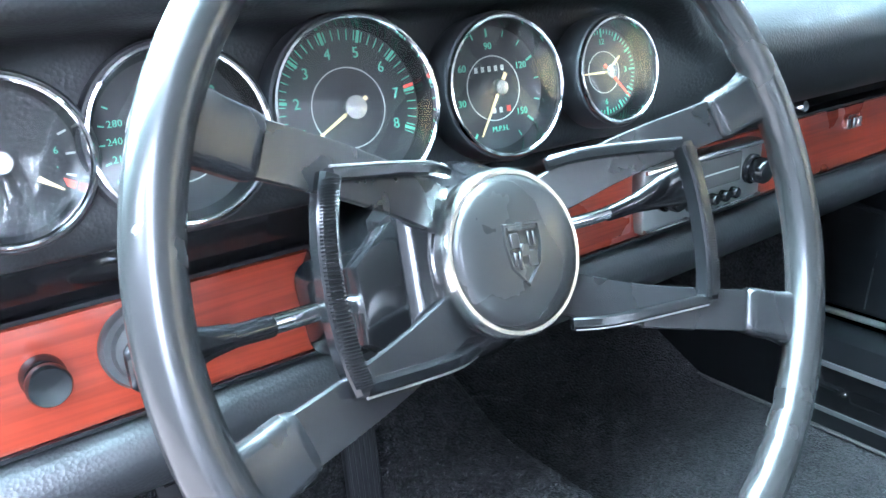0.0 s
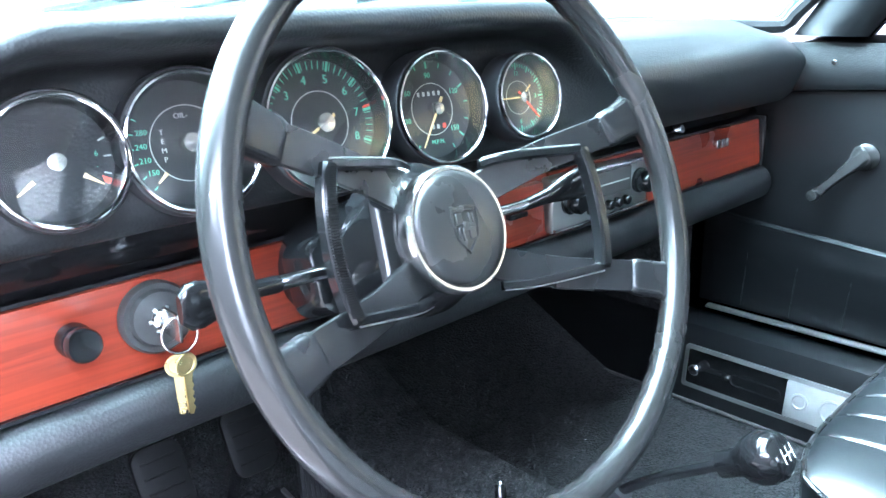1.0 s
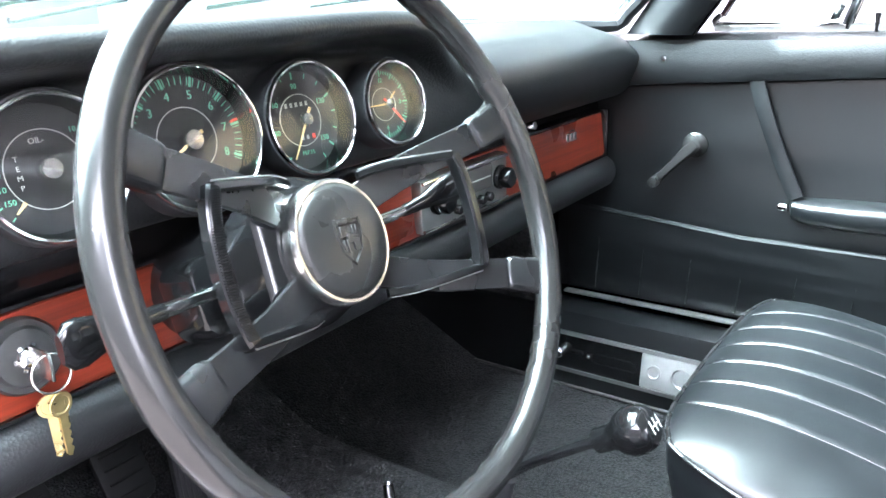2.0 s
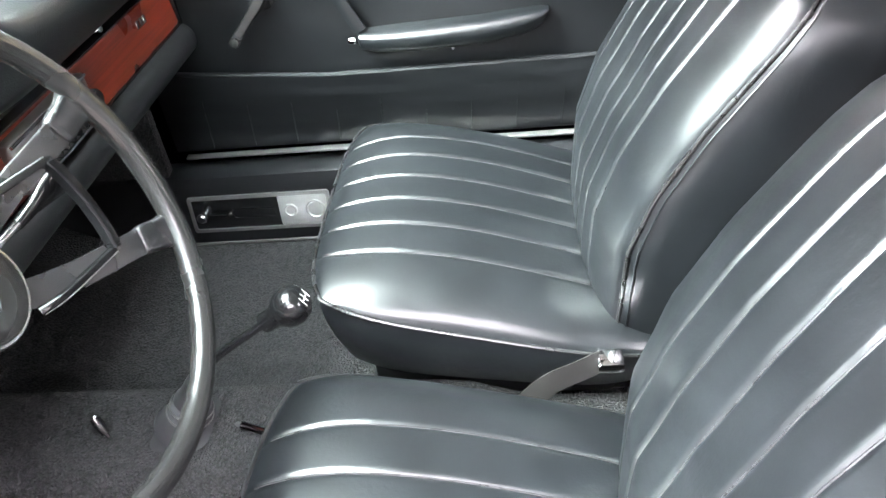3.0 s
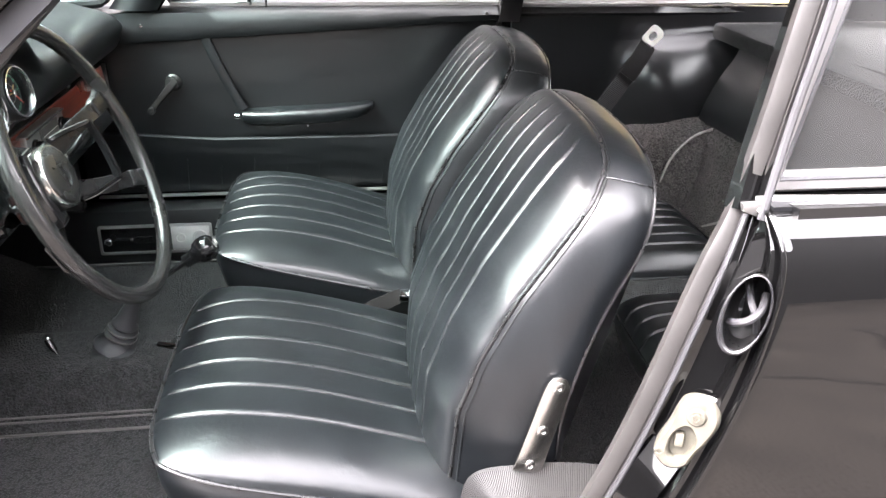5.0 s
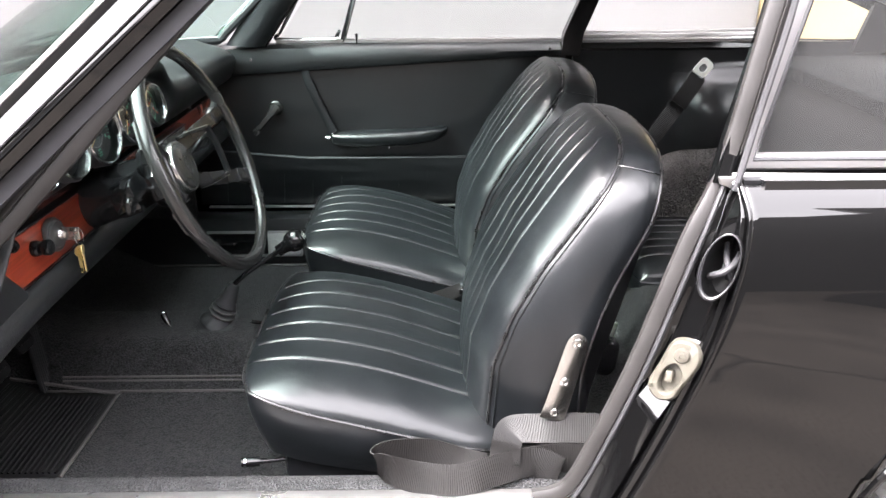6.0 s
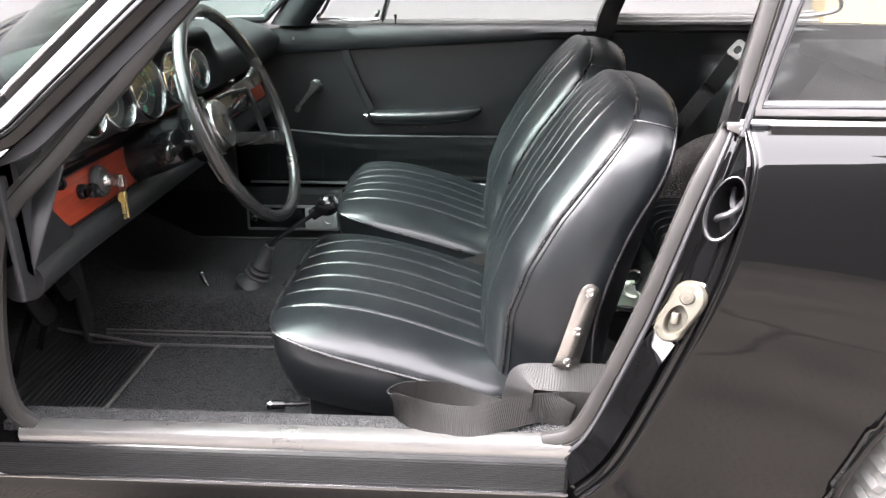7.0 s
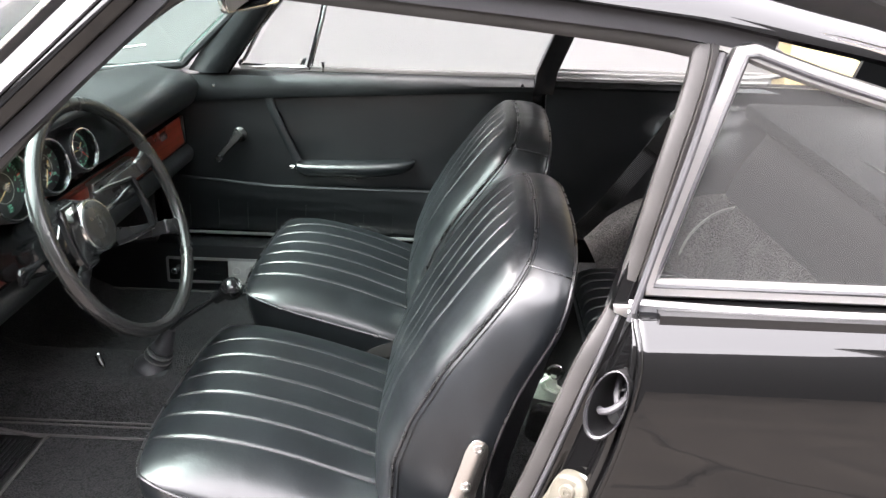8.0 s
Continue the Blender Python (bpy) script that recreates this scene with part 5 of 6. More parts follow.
stalk_paddle([(-0.381, 0.2635, 0.766, 0.0060, 0.0055), (-0.392, 0.262, 0.767, 0.0075, 0.0058), (-0.405, 0.260, 0.768, 0.0115, 0.0060), (-0.418, 0.258, 0.7685, 0.0150, 0.0062), (-0.426, 0.257, 0.769, 0.0145, 0.0058), (-0.431, 0.2565, 0.769, 0.0090, 0.0035)])
link("rod", tube(smooth_path([(-0.205, 0.275, 0.768), (-0.158, 0.258, 0.772), (-0.128, 0.250, 0.775)], 12), [0.0042] * 13, 10), M_CHROME, column, "chrome stalk rod")
stalk_paddle([(-0.134, 0.2515, 0.774, 0.0046, 0.0046), (-0.115, 0.246, 0.778, 0.0060, 0.0050), (-0.098, 0.239, 0.7835, 0.0110, 0.0055), (-0.085, 0.234, 0.7865, 0.0140, 0.0058), (-0.077, 0.2315, 0.788, 0.0125, 0.0050), (-0.072, 0.230, 0.789, 0.0070, 0.0030)])

# ---- switch knob, ignition lock and keys ----
DM = axes((0, 0, 0), (1, 0, 0), unit((0, 0.11, 0.99)), unit((0, -0.99, 0.11)))


def on_dash(x, z, y=0.405):
    return Matrix.Translation((x, y, z)) @ DM


knob = thing("light_switch", "round black pull knob on the wood strip", "switch")
link("collar", xf(lathe([(0.0128, 0), (0.0128, 0.006), (0.011, 0.010), (0.0005, 0.010)], 32), on_dash(-0.450, 0.711)), M_PLASTIC, knob, "black collar")
link("knob", xf(lathe([(0.006, 0.008), (0.008, 0.014), (0.0120, 0.017), (0.0125, 0.025), (0.0112, 0.0275), (0.0005, 0.0268)], 32), on_dash(-0.450, 0.711)), M_PLASTIC, knob, "black knob")
ign = thing("ignition_lock", "round black ignition lock surround on the wood strip", "ignition lock")
link("surround", xf(lathe([(0.0285, 0), (0.0285, 0.006), (0.0265, 0.0085), (0.0225, 0.0080), (0.0205, 0.012), (0.012, 0.013), (0.0005, 0.013)], 40), on_dash(-0.390, 0.711)), material("scuffed_rubber", (0.034, 0.034, 0.034), 0.42, grain=0.0001, grain_size=0.002, vary=0.35, blotch=0.012), ign, "scuffed dark grey rubber surround")
link("barrel", xf(lathe([(0.0090, 0.010), (0.0090, 0.015), (0.0075, 0.018), (0.004, 0.020), (0.0005, 0.020)], 28), on_dash(-0.390, 0.711)), M_CHROME, ign, "chrome lock barrel")
for a in range(6):
    link("notch", xf(box((0.0086, -0.0016, 0.010), (0.0108, 0.0016, 0.0155)), on_dash(-0.390, 0.711) @ pose(0, 0, 0, 0, 0, 60 * a)), M_CHROME, ign)
keys = thing("key_bunch", "brass keys hanging on a steel ring from the ignition", "keys")
kx, ky, kz = -0.390, 0.366, 0.708
link("ignition_key", box((-0.3912, 0.360, 0.702), (-0.3888, 0.386, 0.724), 0.0008), M_STEEL, keys, "steel key head in the lock")
th = np.linspace(0, 2 * np.pi, 36, endpoint=False)
link("ring", tube([(kx + 0.0135 * np.cos(t), ky - 0.0035 + 0.002 * np.sin(t), kz + 0.0135 * np.sin(t)) for t in th], 0.0009, 6, loop=True), M_STEEL, keys, "steel split ring")


def key(dx, dy, tilt):
    head = lathe([(0.0088, -0.0008), (0.0092, 0.0), (0.0088, 0.0009), (0.0066, 0.0009), (0.0062, 0.0005), (0.0005, 0.0005)], 28)
    blade = [(-0.0036, -0.007), (0.0036, -0.007), (0.0036, -0.018), (0.0018, -0.0205), (0.0032, -0.0235), (0.0012, -0.0265), (0.0030, -0.0295), (0.0010, -0.0325), (0.0028, -0.0355), (0.0014, -0.038), (0.0, -0.0405), (-0.0034, -0.0385)]
    m = axes((kx + dx, ky + dy, kz - 0.024), unit((1, 0.2 * tilt, 0.05)), (0, 0, 1), unit((0.2 * tilt, -1, 0)))
    link("key", xf(join(head, xf(plate(blade[::-1], 0.0018), Matrix.Translation((0, 0, -0.0009)))), m), M_BRASS, keys, "brass key")


key(0.001, -0.005, 1)
key(-0.004, -0.001, -2)

pull = thing("pull_knob", "small black pull knob below the instrument hood", "knob")
link("stem", tube(smooth_path([(-0.592, 0.386, 0.766), (-0.575, 0.384, 0.762), (-0.555, 0.383, 0.757), (-0.545, 0.382, 0.754)], 12), [0.0055, 0.005, 0.0048, 0.0046, 0.0045, 0.0045, 0.0046, 0.0048, 0.0050, 0.0052, 0.0055, 0.0058, 0.006][:len(smooth_path([(0, 0, 0)] * 4, 12))], 10), M_PLASTIC, pull)
link("knob", xf(lathe([(0.0005, -0.001), (0.009, 0.0), (0.0105, 0.004), (0.009, 0.008), (0.0005, 0.009)], 20), axes((-0.546, 0.382, 0.754), (0, 1, 0), unit((0.25, 0, 0.97)), unit((0.97, 0, -0.25)))), M_PLASTIC, pull, "black round knob")
link("knee_end_panel", xf(plate([(-0.662, 0.612), (-0.530, 0.622), (-0.508, 0.664), (-0.580, 0.745), (-0.610, 0.790), (-0.662, 0.800)], 0.010, 0.003), axes((0, 0.404, 0), (1, 0, 0), (0, 0, 1), (0, -1, 0))), M_PAD, dash, "black vinyl end panel")

# ---- passenger door, closed ----


def ripple(y, z, k=0.0018):
    return k * noise.noise(Vector((y * 7, z * 9, 0.3))) + 0.5 * k * noise.noise(Vector((y * 19, z * 21, 4)))


def rail_low(y):
    return np.interp(y, [-0.56, -0.48, 0.3, 0.46], [0.840, 0.836, 0.792, 0.780])


door = link("car_door", shell(lambda u, v: (0.652 + ripple(v, u), v, 0.40 + (rail_low(v) + 0.01 - 0.40) * u), np.linspace(0, 1, 30), np.linspace(-0.565, 0.50, 60), 0.02), M_VINYL, body, "closed passenger door with black grained vinyl trim panel")
rings = []
for y in np.linspace(-0.565, 0.47, 40):
    lo = rail_low(y)
    hi = 0.873
    prof = [(0.652, lo), (0.640, lo + 0.002), (0.632, lo + 0.012), (0.630, (lo + hi) / 2), (0.636, hi - 0.010), (0.648, hi - 0.001), (0.660, hi), (0.69, hi), (0.69, lo)]
    rings.append([(x + ripple(y, z, 0.0015), y, z) for x, z in prof])
link("top_rail", loft(rings), M_PAD, door, "padded black vinyl top rail")
link("rail_seam", tube([(0.6495, y, rail_low(y) - 0.001) for y in np.linspace(-0.56, 0.47, 30)], 0.0016, 6), M_VINYL, door)


def pocket_top(y):
    return np.interp(y, [-0.56, -0.3, 0.16, 0.42, 0.48], [0.553, 0.548, 0.549, 0.570, 0.578])


pocket = link("map_pocket", shell(lambda u, v: (0.632 + 0.010 * (1 - u) ** 2 + 0.004 * np.cos(u * 3) + ripple(v, u, 0.003) - 0.0012 * abs(np.sin(v * 37.0)) ** 0.3, v, 0.408 + (pocket_top(v) - 0.408) * u), np.linspace(0, 1, 16), np.linspace(-0.56, 0.47, 90), 0.012), M_VINYL, door, "black vinyl map pocket")
link("pocket_welt", tube([(0.632 + ripple(y, 0.55, 0.003), y, pocket_top(y)) for y in np.linspace(-0.56, 0.47, 50)], 0.0052, 8), M_VINYL, door, "black welt along the pocket's edge")
for i in range(12):
    y = -0.52 + 0.085 * i
    link("stitch", tube([(0.6315 + 0.009 * (1 - k) ** 2, y - 0.012 * k, 0.412 + 0.13 * k) for k in np.linspace(0, 1, 6)], 0.0010, 5), M_VINYL, door)
# armrest
rings = []
for y, w, h, z in ((0.092, 0.012, 0.010, 0.612), (0.086, 0.026, 0.018, 0.612), (0.06, 0.034, 0.022, 0.611), (0.0, 0.038, 0.025, 0.612), (-0.12, 0.038, 0.025, 0.615), (-0.20, 0.035, 0.022, 0.622), (-0.232, 0.028, 0.016, 0.628), (-0.246, 0.012, 0.008, 0.631)):
    rings.append([(0.652 - w * 1.15 * max(0, np.cos(t)) ** 0.6, y, z + h * np.sin(t) * (0.62 if np.sin(t) > 0 else 1.25)) for t in np.linspace(-np.pi / 2, np.pi / 2, 12)] + [(0.655, y, z)])
arm = link("armrest", loft(rings), M_SEAT, door, "padded black leather armrest")
link("release_button", xf(lathe([(0.0065, 0), (0.0065, 0.010), (0.005, 0.0125), (0.0005, 0.013)], 16), axes((0.630, 0.094, 0.610), (1, 0, 0), (0, 0, 1), (0, 1, 0))), M_CHROME, door, "chrome door release button")
link("screw", xf(lathe([(0.003, 0), (0.0025, 0.002), (0.0005, 0.0022)], 10), axes((0.648, -0.075, 0.575), (0, 1, 0), (0, 0, 1), (-1, 0, 0))), M_CHROME, door)
strap = link("pull_strap", ribbon([(0.646, 0.160, 0.806), (0.640, 0.140, 0.75), (0.638, 0.110, 0.68), (0.634, 0.083, 0.625)], [(0, 1, 0.3)] * 4, 0.022, 0.006), M_SEAT, door, "black leather pull strap")
# window crank
crank = link("window_crank", xf(lathe([(0.021, 0), (0.021, 0.005), (0.016, 0.009), (0.012, 0.018), (0.0005, 0.020)], 28), axes((0.652, 0.248, 0.694), (0, 1, 0), (0, 0, 1), (-1, 0, 0))), M_HORN, door, "worn dark grey window crank")
link("handle", loft([[(0.632 - 0.012 * k + d, 0.248 + 0.053 * k + a * w * 0.74, 0.695 - 0.058 * k + a * w * 0.67) for a, d in ((-1, 0.002), (-0.6, -0.005), (0.6, -0.005), (1, 0.002), (0.6, 0.006), (-0.6, 0.006))] for k, w, h in ((-0.08, 0.009, 0), (0.1, 0.012, 0), (0.4, 0.0085, 0), (0.75, 0.0075, 0), (1.0, 0.0085, 0), (1.08, 0.006, 0))]), M_HORN, door, "worn dark grey crank arm")
link("knob", xf(lathe([(0.008, 0), (0.0095, 0.004), (0.0095, 0.020), (0.008, 0.024), (0.0005, 0.025)], 20), axes((0.624, 0.302, 0.635), (0, 1, 0), (0, 0, 1), (-1, 0, 0))), M_HORN, door, "dark grey crank knob")
link("lock_pin", tube([(0.664, 0.007, 0.868), (0.664, 0.007, 0.888), (0.664, 0.007, 0.899)], [0.0030, 0.0030, 0.0045], 10), M_PLASTIC, door, "black lock pin")
for y, z in ((-0.534, 0.859), (0.302, 0.835)):
    link("screw", xf(lathe([(0.0048, 0), (0.004, 0.003), (0.0005, 0.0035)], 12), axes((0.631, y, z), (0, 1, 0), (0, 0, 1), (-1, 0, 0))), M_CHROME, door, "chrome trim screw")
# belt strip and windows
link("belt_strip", sweep([(-0.006, -0.004), (0.006, -0.004), (0.006, 0.004), (-0.003, 0.006)], [(0.668, y, 0.879) for y in np.linspace(0.235, -0.57, 12)]), M_TRIM, door, "bright metal strip below the glass")
glass = link("window_glass", loft([[(0.682, 0.045, 0.872), (0.682, -0.575, 0.872), (0.585, -0.668, 1.160), (0.585, -0.04, 1.180)], [(0.686, 0.045, 0.872), (0.686, -0.575, 0.872), (0.589, -0.668, 1.160), (0.589, -0.04, 1.180)]]), M_CLEAR, door, "clear raised side window")
glass.visible_shadow = False
vent = link("vent_window", tube(smooth_path([(0.664, 0.225, 0.900), (0.668, 0.235, 0.890), (0.671, 0.215, 0.884), (0.672, 0.06, 0.882)], 18), 0.0055, 8), M_CHROME, door, "chrome-framed vent window")
link("vent_post", tube([(0.672, 0.048, 0.878), (0.640, 0.000, 1.02), (0.592, -0.045, 1.175)], 0.0075, 10), M_SATIN, door, "slim black post")
link("vent_post_trim", tube([(0.664, 0.045, 0.878), (0.632, -0.003, 1.02), (0.584, -0.048, 1.175)], 0.0035, 8), M_CHROME, door, "chrome post edge")
link("vent_front_frame", tube([(0.664, 0.222, 0.900), (0.640, 0.165, 0.99), (0.600, 0.055, 1.11)], 0.005, 8), M_CHROME, door)
vg = link("pane", loft([[(0.674, 0.225, 0.885), (0.674, 0.05, 0.885), (0.595, -0.03, 1.16), (0.604, 0.06, 1.11)], [(0.678, 0.225, 0.885), (0.678, 0.05, 0.885), (0.599, -0.03, 1.16), (0.608, 0.06, 1.11)]]), M_CLEAR, door, "clear vent pane")
vg.visible_shadow = False
link("vent_latch", join(tube([(0.662, 0.066, 0.886), (0.655, 0.060, 0.898), (0.652, 0.052, 0.912)], [0.005, 0.006, 0.004], 8), tube([(0.656, 0.080, 0.886), (0.656, 0.055, 0.888)], 0.004, 8)), M_CHROME, door, "chrome vent latch")
link("sill_plate", box((0.618, -0.56, 0.399), (0.634, 0.47, 0.404), 0.0015), M_TRIM, door, "bright metal strip along the door's foot")
link("outer_skin", shell(lambda u, v: (0.70 + 0.03 * np.sin(np.pi * min(1, u * 1.1)), v, 0.20 + 0.67 * u), np.linspace(0, 1, 12), np.linspace(-2.0, 1.8, 30), 0.006), M_PAINT, body, "glossy black far body side")

# far-side pillars and rear window frame
link("b_pillar", loft([[(x - 0.02, y + w, z), (x - 0.02, y - w, z), (x + 0.03, y - w, z), (x + 0.03, y + w, z)] for x, y, z, w in ((0.640, -0.590, 0.84, 0.027), (0.636, -0.598, 0.90, 0.026), (0.600, -0.648, 1.04, 0.024), (0.556, -0.690, 1.165, 0.024))]), M_PLASTIC, body, "black centre pillar")
link("b_pillar_trim", tube([(0.626, -0.566, 0.88), (0.590, -0.620, 1.04), (0.548, -0.664, 1.16)], 0.003, 6), M_CHROME, body)
frame_r = smooth_path([(0.640, -0.625, 0.890), (0.640, -0.95, 0.892), (0.625, -1.15, 0.900), (0.610, -1.22, 0.925), (0.585, -1.15, 0.99), (0.55, -0.95, 1.09), (0.545, -0.72, 1.155)], 40)
far_window = link("quarter_window_frame", tube(frame_r, 0.0065, 8), M_TRIM, body, "bright metal quarter window frame")
link("belt_strip", tube([(0.632, -0.62, 0.880), (0.632, -0.95, 0.882), (0.615, -1.17, 0.888)], 0.0045, 8), M_TRIM, body, "bright metal strip")
link("belt_strip", tube([(0.648, -0.62, 0.900), (0.648, -0.95, 0.902), (0.628, -1.16, 0.910)], 0.0035, 8), M_TRIM, body, "bright metal strip")
for s in (-1, 1):
    link("c_pillar", shell(lambda u, v: (s * (0.60 - 0.12 * u - 0.05 * v), -1.36 - 0.40 * v, 0.86 + (0.22 - 0.20 * v) * u), np.linspace(0, 1, 8) if s > 0 else np.linspace(1, 0, 8), np.linspace(0, 1, 10), 0.02), M_VINYL, body, "black vinyl-trimmed rear pillar")
rail_r = rail * np.array((-1, 1, 1))
link("roof_gutter", sweep([(-0.012, -0.010), (0.012, -0.010), (0.014, 0.008), (-0.010, 0.010)], rail_r, up=(1, 0, 0.3)), M_PAINT, body)

# ---- rear compartment ----
cabin = thing("rear_trim", "black vinyl and carpet trim of the rear compartment", "car interior")


def side_panel(s):
    def f(u, v):
        y, z = -0.60 - 0.85 * v, 0.42 + 0.455 * u
        crest = 0.792 + 0.020 * np.sin(min(1.0, max(0.0, (-y - 0.93) / 0.2)) * np.pi / 2)
        swell = 0.5 + 0.5 * np.tanh((-y - 0.925) / 0.045)
        below = max(0.0, crest - z)
        bolster = 0.125 * swell * (1 - np.exp(-below / 0.055)) * min(1.0, max(0.0, z - 0.50) / 0.10) + 0.006 * swell * np.exp(-((crest - z) / 0.008) ** 2)
        pull = 0.010 * np.exp(-(((y + 0.95) / 0.05) ** 2 + ((z - 0.80) / 0.04) ** 2))
        return s * (0.632 - bolster - pull - 0.10 * max(0, -y - 1.15) + ripple(y, z, 0.004)), y, z
    return f


for s in (-1, 1):
    vs = np.linspace(0, 1, 60)
    link("side_panel", shell(side_panel(s), np.concatenate([np.linspace(0, 0.76, 26), np.linspace(0.775, 0.90, 24), np.linspace(0.92, 1, 5)]), vs if s < 0 else vs[::-1], 0.015), M_VINYL, cabin, "wrinkled black vinyl side panel")
    link("top_roll", loft([[(s * x, y, z) for x, z in ((0.66, 0.845), (0.635, 0.848), (0.625, 0.860), (0.632, 0.874), (0.66, 0.878))] for y in np.linspace(-0.62, -1.3, 16)]), M_PLASTIC, cabin, "black capping roll")

    def arch(u, v):
        y = -0.74 - 0.62 * v
        a = u * np.pi / 2
        top = 0.43 + 0.185 * np.sin(min(1, v / 0.55) * np.pi / 2)
        return s * (0.635 - 0.27 * np.cos(a) ** 0.6 * (0.8 + 0.2 * np.sin(v * 3))), y - 0.03 * np.cos(a), 0.30 + (top - 0.30) * np.sin(a) ** 0.7
    link("wheel_arch", shell(arch, np.linspace(0, 1, 22), np.linspace(0, 1, 26), 0.01), M_CARPET_LIT, cabin, "dark grey carpeted wheel arch, its colour lightened for daylight")
M_LOOSE = material("pale_piping_vinyl", (0.24, 0.23, 0.215), 0.45, vary=0.15, blotch=0.02)
link("arch_piping", tube(smooth_path([(0.388, -0.931, 0.435), (0.398, -0.948, 0.480), (0.410, -0.968, 0.528), (0.424, -1.001, 0.565), (0.434, -1.042, 0.593), (0.429, -1.081, 0.609)], 24), 0.0036, 6), M_LOOSE, cabin, "pale grey vinyl piping")


def seat_back(z0, z1, lift, shift=0.0):
    return lambda u, v: (-0.51 + 1.02 * u, shift - 1.00 - 0.16 * (z0 + (z1 - z0) * v - 0.42) / 0.38 - 0.02 * np.sin(np.pi * u) + lift * np.sin(np.pi * min(1, 1.6 * v)) ** 0.5, z0 + (z1 - z0) * v + 0.01 * np.sin(5 * u))


link("seat_back_panel", shell(seat_back(0.40, 0.63, 0.0, -0.046), np.linspace(0, 1, 16), np.linspace(0, 1, 12), 0.05), M_CARPET_LIT, cabin, "dark grey carpeted lower rear backrest panel, its colour lightened for daylight")
link("seat_back_pad", shell(seat_back(0.604, 0.82, 0.012, -0.05), np.linspace(0, 1, 16), np.linspace(0, 1, 14), 0.05), M_VINYL, cabin, "smooth black vinyl upper rear backrest")
link("panel_piping", tube(smooth_path([(0.262, -1.012, 0.421), (0.209, -1.026, 0.456), (0.160, -1.042, 0.495), (0.128, -1.054, 0.528), (0.095, -1.064, 0.554), (0.082, -1.062, 0.552), (0.094, -1.050, 0.525), (0.118, -1.040, 0.493)], 40), 0.0042, 8), M_LOOSE, cabin, "loose pale grey vinyl piping loop")
link("panel_piping", tube(smooth_path([(0.118, -1.040, 0.493), (0.083, -1.030, 0.469), (0.024, -1.016, 0.439), (-0.014, -1.000, 0.398), (-0.040, -0.985, 0.360)], 24), 0.0042, 8), M_LOOSE, cabin, "pale grey vinyl piping")
# thin black sheet in place of the shade under the lifted edge
link("flap_shade", loft([[(0.150, -1.0485, 0.508), (0.104, -1.0695, 0.548), (0.116, -1.052, 0.520), (0.128, -1.048, 0.502)], [(0.150, -1.0505, 0.508), (0.104, -1.0715, 0.548), (0.116, -1.054, 0.520), (0.128, -1.050, 0.502)]]), M_BLACKRUB, cabin, "dark sheet standing in for the shade behind the lifted carpet edge")
link("rear_shelf", box((-0.60, -1.75, 0.80), (0.60, -1.12, 0.84), 0.01), M_CARPET, cabin, "black carpeted rear shelf")
link("rear_wall", box((-0.62, -1.78, 0.2), (0.62, -1.75, 0.84)), M_CARPET, cabin)
rw = link("rear_window", shell(lambda u, v: (0.50 * u * (1 - 0.1 * v), -1.72 + 0.60 * v - 0.06 * u * u * (1 - v), 0.862 + 0.295 * v - 0.03 * u * u * v + 0.02 * np.sin(np.pi * v)), np.linspace(-1, 1, 14), np.linspace(0, 1, 10), 0.005), M_CLEAR, body, "clear rear window")
rw.visible_shadow = False


def rear_seat(cx):
    s = thing("jump_seat", "small fluted black vinyl rear seat cushion", "car seat", group="rear seats")

    def f(u, v):
        x = 0.185 * u * (1 - 0.06 * abs(v) ** 5)
        y = -0.835 - 0.155 * v * (1 - 0.06 * abs(u) ** 5)
        rise = (1 - abs(u) ** 5) ** 0.5 * (1 - abs(v) ** 6) ** 0.5
        return cx + x, y, 0.405 + 0.050 * rise + pleat(u, 0.007) * min(1, 4 * rise)

    top = link("cushion", grid(f, pleat_us(), np.linspace(-1, 1, 24)), M_SEAT, s, "fluted black vinyl cushion", sharp=60)
    lp = edge_loop(f, 20)
    c = np.array((cx, -0.835, 0))
    link("cushion_side", loft([lp, c + (lp - c) * np.array((1.01, 1.02, 1)) - np.array((0, 0, 0.02)), c + (lp - c) * np.array((0.96, 0.95, 1)) - np.array((0, 0, 0.055))]), M_SEAT, s, "plain black vinyl side")
    link("piping", tube(lp, 0.003, 6, loop=True), M_SEAT, top)


rear_seat(-0.235)
rear_seat(0.235)

# ---- heater outlet on the far sill ----
M_ALUMINIUM = material("satin_aluminium", (0.42, 0.415, 0.41), 0.40, metal=0.6, vary=0.08, blotch=0.02)
heat = thing("heater_vent", "chrome-framed sliding heater vent on the passenger sill", "heater vent")
HM = axes((0.562, 0.3285, 0.307), (0, -1, 0), unit((0.13, 0, 0.99)), unit((-0.99, 0, 0.13)))
outer_r, inner_r = rrect(0.285, 0.078, 0.006, 4), rrect(0.272, 0.064, 0.004, 4)
zr = lambda q, h: np.column_stack([q, np.full(len(q), h)])  # noqa: E731
link("frame", xf(loft([zr(outer_r, 0.0), zr(outer_r, 0.005), zr(inner_r, 0.006), zr(inner_r, 0.0)], loop=True), HM), M_TRIM, heat, "chrome frame")
link("back_plate", xf(plate(rrect(0.272, 0.064, 0.004, 4), 0.002), HM), M_PLASTIC, heat, "black slotted back plate")
slide = link("slide_plate", xf(plate(rrect(0.096, 0.062, 0.003, 3), 0.0035, 0.0005), HM @ Matrix.Translation((0.087, 0, 0.0012))), M_ALUMINIUM, heat, "brushed metal sliding plate")
